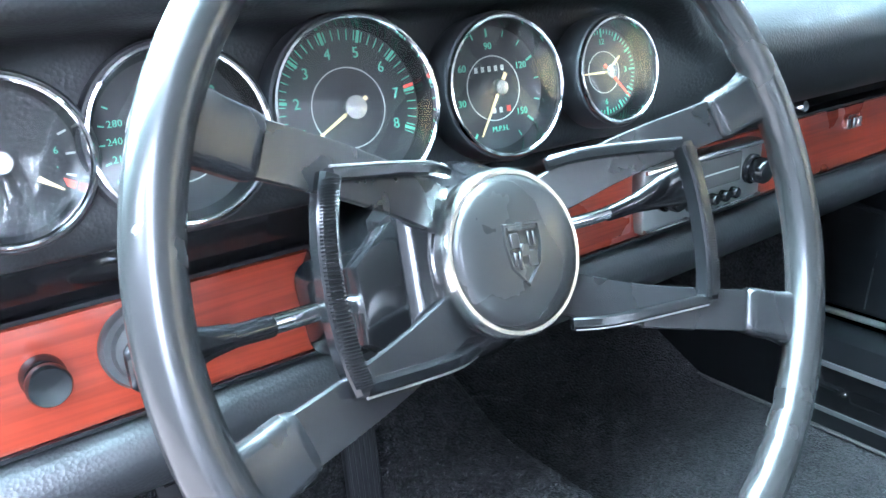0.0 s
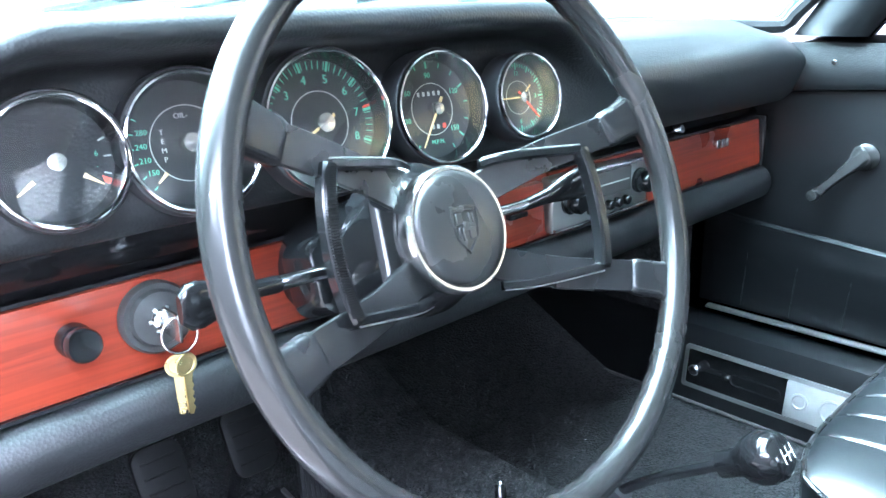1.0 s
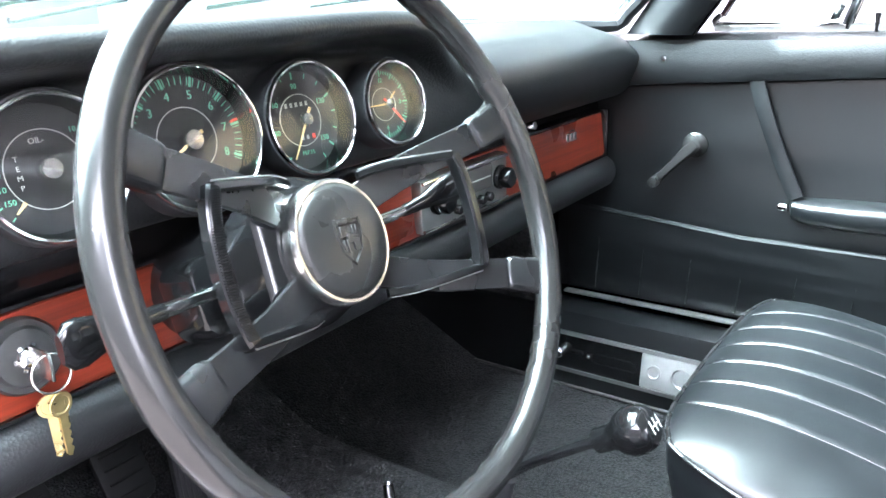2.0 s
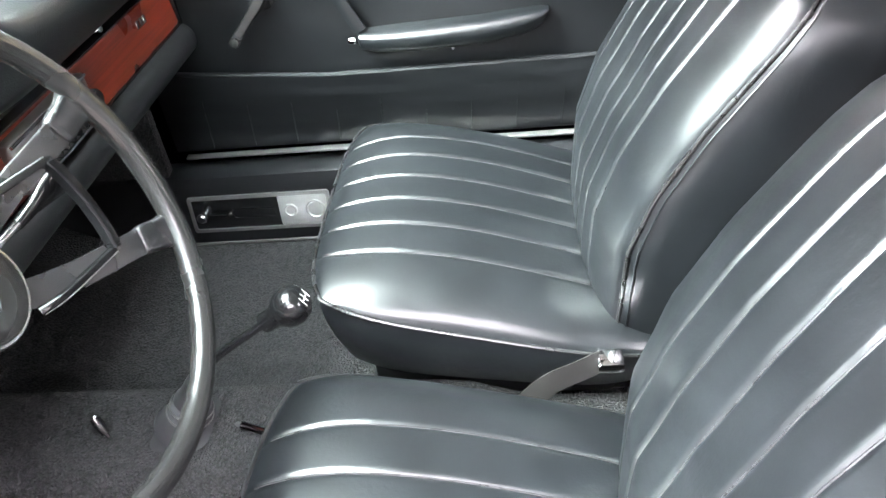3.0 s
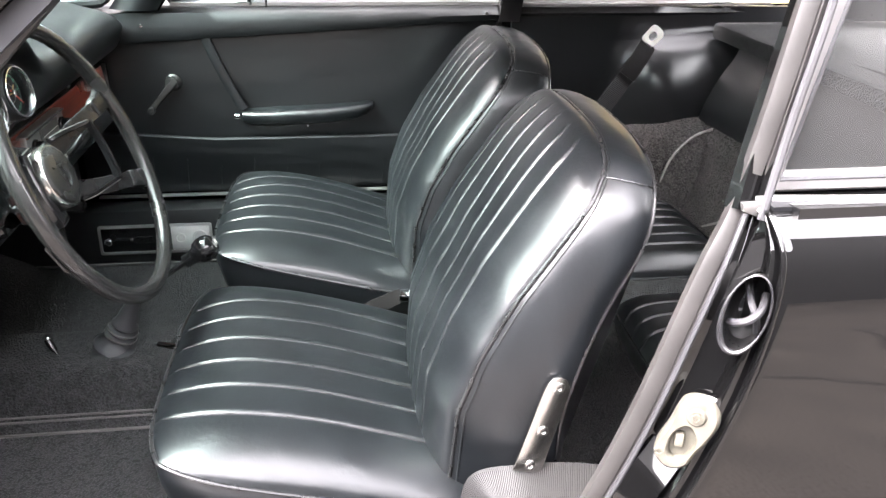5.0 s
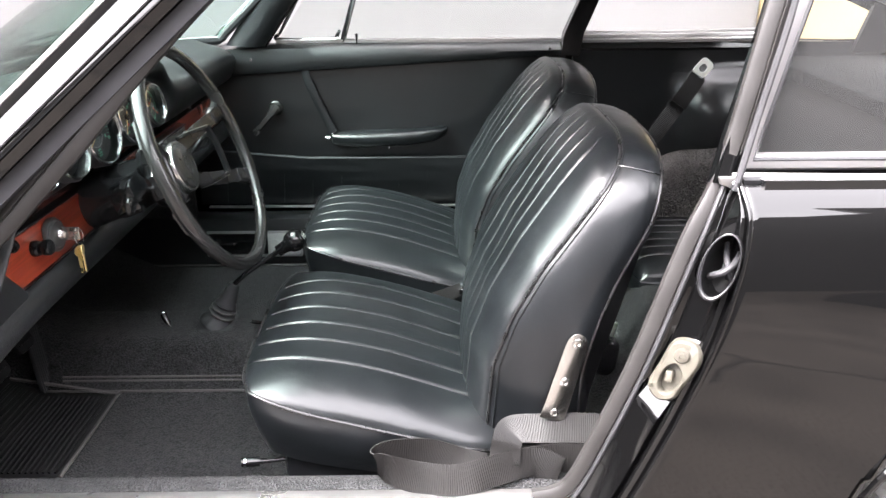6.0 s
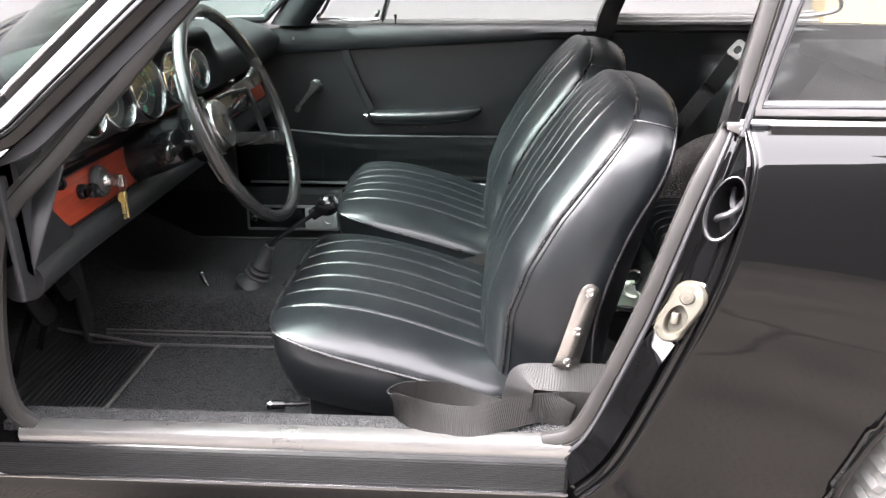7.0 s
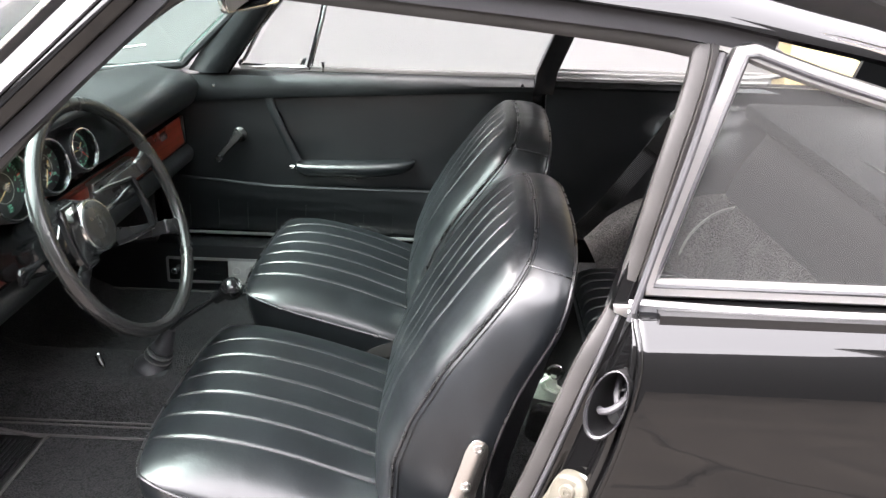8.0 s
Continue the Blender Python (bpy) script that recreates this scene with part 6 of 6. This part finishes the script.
for dx, r in ((0.062, 0.014), (0.112, 0.020)):
    link("dimple", xf(lathe([(r, 0), (r, 0.0014), (r - 0.003, 0.0022), (r - 0.005, 0.0005), (0.0005, 0.0005)], 24), HM @ Matrix.Translation((dx, 0, 0.0045))), M_ALUMINIUM, slide)
link("knob", xf(lathe([(0.006, 0), (0.006, 0.008), (0.010, 0.012), (0.010, 0.020), (0.007, 0.024), (0.0005, 0.025)], 20), HM @ Matrix.Translation((-0.114, 0, 0.002))), M_CHROME, heat, "round chrome knob")
link("knob_rod", xf(tube([(-0.100, 0, 0.006), (-0.068, 0, 0.006)], 0.0055, 10), HM), M_PLASTIC, heat)
link("knob_tip", xf(lathe([(0.0045, 0), (0.0045, 0.004), (0.0005, 0.006)], 12), HM @ Matrix.Translation((-0.060, 0, 0.004))), M_STEEL, heat)
slot = np.vstack([zr(rrect(0.085, 0.018, 0.008, 5), 0.003)])
link("slot_edge", xf(tube(slot, 0.0015, 6, loop=True), HM @ Matrix.Translation((-0.012, -0.002, 0))), M_PLASTIC, heat)

# ---- gear lever, heater lever ----
gear = thing("gear_lever", "black gear lever with a round knob and ribbed rubber boot", "gear lever")
B0, B1 = np.array((0.006, 0.287, 0.336)), np.array((0.012, 0.240, 0.432))
ax = unit(B1 - B0)
sx_ = unit(np.cross((1, 0, 0), ax))
GM = axes(B0, np.cross(sx_, ax), sx_, ax)
link("boot", xf(lathe([(0.043, 0.0), (0.040, 0.008), (0.029, 0.016), (0.024, 0.022), (0.030, 0.026), (0.030, 0.031), (0.023, 0.034), (0.028, 0.039), (0.028, 0.044), (0.021, 0.047), (0.025, 0.052), (0.024, 0.057), (0.0205, 0.062), (0.0165, 0.085), (0.0115, 0.108), (0.0005, 0.109)], 36), GM), M_BLACKRUB, gear, "ribbed black rubber boot")
# two ribs in a paler tone than the boot
for h, r in ((0.0285, 0.0306), (0.0415, 0.0287)):
    link("boot_ring", xf(lathe([(r, h - 0.0022), (r + 0.001, h), (r, h + 0.0022), (r - 0.002, h)], 32), GM), material("pale_rubber", (0.075, 0.073, 0.070), 0.5, vary=0.2, blotch=0.02), gear, "pale rubber rib")
link("boot_base", xf(plate(rrect(0.095, 0.085, 0.02), 0.006, 0.002), axes(B0 + np.array((0, 0, -0.002)), (1, 0, 0), (0, 1, 0), (0, 0, 1))), M_BLACKRUB, gear, "black rubber base")
K = np.array((0.016, 0.092, 0.538))
link("shaft", tube(smooth_path([B1, (0.013, 0.205, 0.462), (0.015, 0.150, 0.500), (0.016, 0.125, 0.516)], 16), 0.0055, 10), M_SATIN, gear, "black steel shaft")
kd = unit(K - np.array((0.016, 0.135, 0.510)))
ks = unit(np.cross((1, 0, 0), kd))
KM = axes(K - kd * 0.052, np.cross(ks, kd), ks, kd)
gk = link("knob", xf(lathe([(0.0005, 0.0), (0.013, 0.001), (0.0135, 0.018), (0.0155, 0.026), (0.021, 0.032), (0.0245, 0.042), (0.0245, 0.052), (0.021, 0.062), (0.015, 0.0675), (0.0005, 0.0695)], 32), KM), M_PLASTIC, gear, "glossy black round knob")
gate = [tube([(-0.008 + 0.008 * i, -0.007, 0.0697), (-0.008 + 0.008 * i, 0.007, 0.0697)], 0.0005, 5) for i in range(3)] + [tube([(-0.008, 0, 0.0702), (0.008, 0, 0.0702)], 0.0006, 5)]
link("shift_pattern", xf(join(*gate), KM), M_WHITE, gk, "engraved shift pattern")
lever = thing("heater_lever", "small black heater lever on the tunnel carpet", "lever")
link("shaft", tube([(-0.016, 0.386, 0.332), (-0.010, 0.394, 0.348)], 0.0025, 8), M_SATIN, lever)
link("knob", tube([(-0.011, 0.393, 0.345), (-0.005, 0.401, 0.356), (-0.001, 0.406, 0.365)], [0.0055, 0.0075, 0.0065], 12), M_PLASTIC, lever, "black lever knob")
link("tip", tube([(-0.001, 0.4055, 0.3645), (0.0005, 0.4075, 0.3680)], [0.0060, 0.0045], 12), M_CHROME, lever, "bright tip")
stub = thing("seat_lever", "small black lever by the seat runner on the carpet", "lever")
link("handle", tube([(-0.470, 0.098, FLOOR + 0.015), (-0.480, 0.118, FLOOR + 0.035), (-0.488, 0.132, FLOOR + 0.055)], [0.006, 0.008, 0.007], 10), M_PLASTIC, stub)

# ---- footwell ----
mat = thing("floor_mat", "black ribbed rubber heel mat on the carpet", "floor mat")
mz = lambda y: FLOOR + 0.010 + 0.465 * max(0.0, y - 0.62)  # noqa: E731
link("mat_base", shell(lambda u, v: (-0.415 + 0.275 * u, 0.475 + 0.23 * v, mz(0.475 + 0.23 * v)), np.linspace(0, 1, 4), np.linspace(0, 1, 10), 0.004), M_TREAD, mat)
for i in range(20):
    y = 0.487 + 0.0108 * i
    link("rib", tube([(-0.405, y, mz(y) + 0.002), (-0.30, y + 0.002, mz(y) + 0.0025), (-0.155, y, mz(y) + 0.002)], 0.0028, 5), M_TREAD, mat)
link("mat_edge", tube(smooth_path([(-0.415, 0.474, mz(0.474)), (-0.16, 0.474, mz(0.474)), (-0.138, 0.492, mz(0.49)), (-0.138, 0.70, mz(0.70))], 24), 0.004, 6), M_RUBBER, mat, "raised grey edge")


M_PEDAL = material("pedal_rubber", (0.0045, 0.0045, 0.0047), 0.6, specular=0.2, vary=0.3, blotch=0.02)


def pedal(x, y, z, w, h, label):
    p = thing("pedal", label, "pedal", group="pedals")
    m = axes((x, y, z), (1, 0, 0), unit((0, 0.45, 0.9)), unit((0, -0.9, 0.45)))
    pd = link("pad", xf(plate(rrect(w, h, min(w, h) * 0.28), 0.010, 0.003), m), M_PEDAL, p, "black rubber pad")
    for i in range(4):
        link("rib", xf(tube([(-w * 0.35, -h * 0.3 + h * 0.2 * i, 0.0105), (w * 0.35, -h * 0.3 + h * 0.2 * i, 0.0105)], 0.0015, 5), m), M_PEDAL, pd)
    link("arm", tube([(x, y + 0.012, z - 0.01), (x, y + 0.05, z - 0.09), (x, y + 0.09, FLOOR + 0.02)], 0.007, 8), M_SATIN, p, "black steel arm")


pedal(-0.335, 0.605, 0.44, 0.058, 0.085, "black rubber clutch pedal in the footwell")
pedal(-0.225, 0.615, 0.44, 0.058, 0.085, "black rubber brake pedal in the footwell")
gas = thing("accelerator_pedal", "long black ribbed accelerator pedal", "pedal", group="pedals")
gm = axes((-0.122, 0.645, 0.350), (1, 0, 0), unit((0, 0.06, 1.0)), unit((0, -1.0, 0.06)))
gp = link("pad", xf(plate(rrect(0.046, 0.23, 0.006), 0.010, 0.002), gm), M_BLACKRUB, gas, "ribbed rubber tread")
for i in range(6):
    link("rib", xf(tube([(-0.018 + 0.0072 * i, -0.11, 0.0105), (-0.018 + 0.0072 * i, 0.11, 0.0105)], 0.0014, 5), gm), M_BLACKRUB, gp)
cable = thing("loose_cable", "thin black cables hanging below the dashboard", "cable")
link("wire", tube(smooth_path([(-0.52, 0.46, 0.60), (-0.46, 0.49, 0.565), (-0.38, 0.52, 0.57), (-0.30, 0.52, 0.61)], 24), 0.0022, 6), M_BLACKRUB, cable)
link("wire", tube(smooth_path([(-0.040, 0.74, 0.60), (-0.034, 0.73, 0.47), (-0.029, 0.72, 0.379), (-0.008, 0.71, 0.315), (0.030, 0.695, 0.275), (0.085, 0.685, 0.262), (0.15, 0.685, 0.262)], 36), 0.0030, 6), M_BLACKRUB, cable)

# ---- belts ----
belt = thing("seat_belt", "crumpled dark grey lap belt lying on the sill", "seat belt", group="seat belts")
link("webbing", ribbon([(-0.600, -0.405, 0.398), (-0.594, -0.365, 0.412), (-0.612, -0.315, 0.414), (-0.630, -0.250, 0.408), (-0.622, -0.185, 0.408), (-0.606, -0.140, 0.412), (-0.592, -0.126, 0.416), (-0.584, -0.150, 0.424), (-0.586, -0.205, 0.424), (-0.596, -0.250, 0.414), (-0.606, -0.290, 0.408)],
                       [(0.3, 0, 1), (0.3, 0, 1), (0.45, 0.1, 1), (0.7, 0.0, 0.9), (0.6, 0.1, 0.8), (0.3, 0.3, 1), (0.1, 0.2, 1), (0.0, 0.2, 1), (0.2, 0.1, 1), (0.5, 0.1, 1), (0.7, 0.1, 0.8)], 0.046, 0.0016, 90, True), M_WEB, belt, "dark grey ribbed webbing")
link("webbing", ribbon([(-0.606, -0.318, 0.416), (-0.592, -0.322, 0.440), (-0.560, -0.335, 0.446), (-0.548, -0.385, 0.440), (-0.556, -0.440, 0.446), (-0.575, -0.500, 0.452), (-0.585, -0.55, 0.44)],
                       [(0, 1, 0.2), (0.3, 1, 0.3), (0.8, 0.5, 0.6), (0.8, 0.0, 0.7), (0.7, 0, 0.8), (0.6, 0, 0.8), (0.5, 0, 0.8)], 0.046, 0.0016, 70, True), M_WEB, belt, "dark grey ribbed webbing")
link("webbing", ribbon([(-0.592, -0.345, 0.410), (-0.585, -0.40, 0.412), (-0.590, -0.46, 0.412), (-0.600, -0.50, 0.410)], [(0.25, 0, 1)] * 4, 0.046, 0.0016, 40, True), M_WEB, belt, "dark grey ribbed webbing")
link("anchor", xf(plate(rrect(0.030, 0.012, 0.004), 0.003, 0.0008), axes((-0.570, -0.367, 0.387), (0, 1, 0), (0.3, 0, 0.95), (-0.95, 0, 0.3))), M_PLATED, belt, "plated anchor tab")
buckle = thing("seat_belt", "rear belt with a pale plated buckle and ring on the tunnel", "seat belt", group="seat belts")
link("webbing", ribbon([(-0.040, -0.560, 0.285), (-0.030, -0.575, 0.305), (-0.026, -0.584, 0.320), (-0.024, -0.588, 0.335)], [(0.2, 1, 0)] * 4, 0.046, 0.002, 30, True), M_WEB, buckle, "black webbing")
bm_ = axes((-0.022, -0.592, 0.350), unit((0.25, 1, 0.05)) * 1.55, unit((0, -0.12, 1)) * 1.55, unit((-1, 0.25, 0)) * 1.55)
bk = link("buckle", xf(plate([(-0.018, -0.022), (0.018, -0.022), (0.020, -0.004), (0.012, 0.010), (0.010, 0.020), (-0.006, 0.020), (-0.010, 0.006), (-0.020, 0.0)], 0.006, 0.0015), bm_), M_PLATED, buckle, "pale green-grey plated buckle")
link("ring", xf(tube([(-0.004 + 0.010 * np.cos(t), 0.026 + 0.010 * np.sin(t), 0.004) for t in np.linspace(0, 2 * np.pi, 28, endpoint=False)], 0.0026, 8, loop=True), bm_), M_STEEL, bk, "steel ring")
link("hook", xf(tube(smooth_path([(0.0, 0.018, 0.006), (0.010, 0.010, 0.010), (0.004, 0.000, 0.010), (-0.012, -0.004, 0.008)], 16), 0.0035, 8), bm_), M_PLATED, bk)
link("spring", xf(join(*[tube([(0.018, -0.014 - 0.004 * i, 0.004), (0.034, -0.018 - 0.004 * i, 0.004)], 0.0012, 5) for i in range(7)]), bm_), M_SATIN, bk)
link("cover", xf(plate(rrect(0.046, 0.060, 0.018), 0.022, 0.006), axes((-0.075, -0.580, 0.300), unit((0.25, 1, 0.05)) * 1.5, unit((0, -0.12, 1)) * 1.5, unit((-1, 0.25, 0)) * 1.5)), M_SATIN, buckle, "black retractor cover")
mid_belt = thing("seat_belt", "grey belt stub with a bright buckle between the front seats", "seat belt", group="seat belts")
link("webbing", ribbon([(0.008, -0.165, 0.345), (0.014, -0.205, 0.385), (0.024, -0.245, 0.398), (0.032, -0.272, 0.406)], [(0.3, 0, 1)] * 4, 0.030, 0.002, 24), M_WEB, mid_belt, "grey webbing")
link("buckle", box((0.018, -0.300, 0.396), (0.048, -0.266, 0.412), 0.004), M_CHROME, mid_belt, "bright metal buckle")
M_LOOP = material("bright_plating", (0.86, 0.85, 0.80), 0.42, metal=0.1, vary=0.08, blotch=0.02)
far_belt = thing("seat_belt", "black rear belt hanging from a steel loop on the side panel", "seat belt", group="seat belts")
link("webbing", ribbon([(0.536, -0.926, 0.800), (0.528, -0.898, 0.754), (0.516, -0.810, 0.627), (0.508, -0.760, 0.560), (0.49, -0.70, 0.50)], [(0, 1, 0.75)] * 5, 0.046, 0.002, 30, True), M_WEB, far_belt, "black webbing")
link("tongue_fold", ribbon([(0.532, -0.924, 0.796), (0.524, -0.900, 0.758), (0.519, -0.876, 0.722)], [(0, 1, 0.75)] * 3, 0.047, 0.005, 12), M_WEB, far_belt, "stitched webbing fold")
fm = axes((0.538, -0.937, 0.818), unit((0, -0.65, 0.76)), unit((0, -0.76, -0.65)), (-1, 0, 0))
link("loop_plate", xf(loft([zr(rrect(0.050, 0.040, 0.012, 5), 0.0), zr(rrect(0.050, 0.040, 0.012, 5), 0.004), zr(rrect(0.022, 0.020, 0.008, 5), 0.004), zr(rrect(0.022, 0.020, 0.008, 5), 0.0)], loop=True), fm), M_LOOP, far_belt, "bright plated belt loop")

# ---- latch striker on the door jamb ----
striker = thing("door_striker", "cast alloy door striker plate bolted to the jamb", "door latch")
zring = lambda q, h: np.column_stack([q, np.full(len(q), h)])  # noqa: E731
SM = axes((-0.686, -0.527, 0.628), unit((0.05, -0.40, 0.92)), unit((-0.55, -0.75, -0.20)), unit((-0.83, 0.50, 0.20)))
outer_o = [(0.040, -0.018), (0.051, 0.000), (0.047, 0.017), (0.033, 0.026), (0.012, 0.026), (-0.011, 0.022), (-0.028, 0.020), (-0.039, 0.005), (-0.034, -0.012), (-0.019, -0.020), (0.008, -0.019)]
pocket_o = [(0.010, -0.006), (0.016, 0.000), (0.013, 0.007), (0.006, 0.014), (-0.002, 0.0165), (-0.010, 0.0165), (-0.020, 0.013), (-0.027, 0.005), (-0.024, -0.003), (-0.014, -0.008), (0.000, -0.009)]
so, po = (smooth_path([(*q, 0) for q in k], 66, loop=True)[:, :2] for k in (outer_o, pocket_o))
link("casting", xf(loft([zring(so, 0.0), zring(so, 0.011), zring(inset(so, 0.0012), 0.0155), zring(inset(so, 0.004), 0.018), zring(inset(po, -0.0015), 0.018), zring(po, 0.0165), zring(inset(po, 0.0015), 0.005)]), SM), M_ALLOY, striker, "pale worn alloy casting")
link("tongue", xf(plate(rrect(0.016, 0.010, 0.003), 0.015, 0.002), SM @ Matrix.Translation((-0.004, 0.000, 0.0)) @ pose(0, 0, 0, 0, 0, -20)), M_ALLOY, striker)
link("boss", xf(lathe([(0.0105, 0.015), (0.0100, 0.0195), (0.0080, 0.0215), (0.0005, 0.0215)], 28), SM @ Matrix.Translation((0.0305, 0.002, 0))), M_ALLOY, striker)
for dx, dy, h in ((0.0305, 0.002, 0.004), (-0.024, -0.012, 0.0)):
    link("screw", xf(lathe([(0.0050, 0.0165 + h), (0.0050, 0.0190 + h), (0.003, 0.0192 + h), (0.0026, 0.0180 + h), (0.0005, 0.0180 + h)], 16), SM @ Matrix.Translation((dx, dy, 0))), M_ALLOY, striker)
link("spring_plate", xf(plate(rrect(0.034, 0.046, 0.010), 0.004, 0.001), SM @ Matrix.Translation((0.036, 0.020, 0.001))), M_TRIM, striker, "thin steel backing plate")
link("spring_plate", xf(plate(rrect(0.046, 0.020, 0.004), 0.003, 0.001), SM @ Matrix.Translation((-0.014, 0.024, -0.001))), M_SATIN, striker, "dark steel backing plate")
# cavity with a cable behind the jamb
cav = thing("jamb_opening", "oval opening with a loose cable in the door jamb", "opening")
CM = CAVITY
oval = np.array([(0.042 * np.cos(t), 0.021 * np.sin(t), 0.004) for t in np.linspace(0, 2 * np.pi, 36, endpoint=False)])
link("lip", xf(tube(oval, [0.0012 + 0.0022 * max(0.0, np.cos(t - 3.6)) for t in np.linspace(0, 2 * np.pi, 36, endpoint=False)], 8, loop=True), CM), M_SATIN, cav, "black rolled lip")
link("hollow", xf(loft([oval, oval * np.array((1.0, 1.0, 0)) - np.array((0, 0, 0.012)), oval * np.array((0.9, 0.9, 0)) - np.array((0, 0, 0.05)), oval * np.array((0.5, 0.5, 0)) - np.array((0, 0, 0.06))], cap=False), CM), M_TREAD, cav, "dark hollow")
link("cable", xf(tube(smooth_path([(0.020, 0.010, -0.03), (0.008, 0.012, -0.008), (-0.004, 0.006, 0.0), (-0.012, -0.004, -0.002), (-0.018, -0.012, -0.02)], 14), 0.0042, 8), CM), M_BLACKRUB, cav, "dark grey cable")
link("cable", xf(tube(smooth_path([(0.026, -0.010, -0.035), (0.010, 0.000, -0.016), (-0.002, 0.010, -0.012), (-0.020, 0.016, -0.03)], 14), 0.0038, 8), CM), M_BLACKRUB, cav, "black cable")

# ---- mirror, wipers, rear wheel ----
mirror = thing("rear_view_mirror", "interior mirror hanging from the windscreen header", "mirror")
mm = axes((0.02, 0.015, 1.135), unit((1, -0.25, 0)), unit((0.05, 0.2, 0.97)), unit((-0.25, -0.95, 0.2)))
link("housing", xf(plate(rrect(0.20, 0.052, 0.015), 0.012, 0.004), mm), M_STEEL, mirror, "grey mirror housing")
link("mirror_glass", xf(plate(rrect(0.190, 0.044, 0.012), 0.0015), mm @ Matrix.Translation((0, 0, 0.0122))), material("mirror_silver", (0.9, 0.9, 0.9), 0.02, metal=1, vary=0.01, rough_vary=0.005), mirror, "mirror glass")
link("stem", tube([(0.02, 0.02, 1.15), (0.01, 0.03, 1.20), (0.0, 0.02, 1.245)], 0.006, 8), M_CHROME, mirror)


def wiper(x0, dx):
    w = thing("wiper", "slim silver windscreen wiper", "wiper", group="wipers")
    pts = []
    for k in np.linspace(0, 1, 12):
        u = (x0 + dx * k) / 0.62
        p = np.array(screen(u, 0.06 + 0.10 * k))
        pts.append(p + np.array((0, 0.014, 0.018)))
    link("arm", tube(pts, [0.006 - 0.003 * k for k in np.linspace(0, 1, 12)], 8), M_STEEL, w, "silver arm")
    bl = [np.array(screen((x0 + dx * (0.35 + 0.75 * k)) / 0.62, 0.065 + 0.085 * k)) + np.array((0, 0.012, 0.012)) for k in np.linspace(0, 1, 12)]
    link("blade", tube(bl, 0.0035, 6), M_STEEL, w, "silver blade")


wiper(-0.38, 0.42)
wiper(0.02, 0.46)

TM = axes((WHEEL[0], WHEEL[1], WHEEL[2]), (0, 1, 0), (0, 0, 1), (1, 0, 0))
tyre = link("rear_wheel", xf(lathe([(0.19, -0.075), (0.21, -0.092), (0.255, -0.098), (0.290, -0.090), (0.308, -0.076), (0.314, -0.05), (0.315, 0.0), (0.314, 0.05), (0.300, 0.085), (0.25, 0.095), (0.19, 0.07)], 72), TM), M_TYRE, body, "grey-black tyre under the rear wheel arch")
for i in range(72):
    a = 2 * np.pi * i / 72
    g = box((-0.0065, -0.012, -0.085), (0.0065, 0.0022, -0.045), 0.001, 1)
    link("tread_block", xf(g, TM @ pose(0, 0, 0, 0, 0, np.degrees(a)) @ Matrix.Translation((0, 0.3125, 0)) @ pose(0, 0, 0, 0, 0, 18)), M_TYRE, tyre)
link("rim", xf(lathe([(0.195, -0.070), (0.190, -0.060), (0.17, -0.05), (0.12, -0.06), (0.05, -0.055), (0.0005, -0.055)], 48), TM), M_STEEL, tyre, "silver steel rim")

# ---- bound edge of the carpet along the foot of the tunnel ----
tagged(link("trim_3", join(*[tube([(-0.1135 - 0.004 * k, y, floor_z(-0.1135 - 0.004 * k, y) + 0.002) for y in np.linspace(-0.02, 0.60, 30)], 0.0022, 6) for k in (0, 1)]), M_RUBBER), "grey bound carpet edge along the tunnel", "carpet edge", kind="structure")
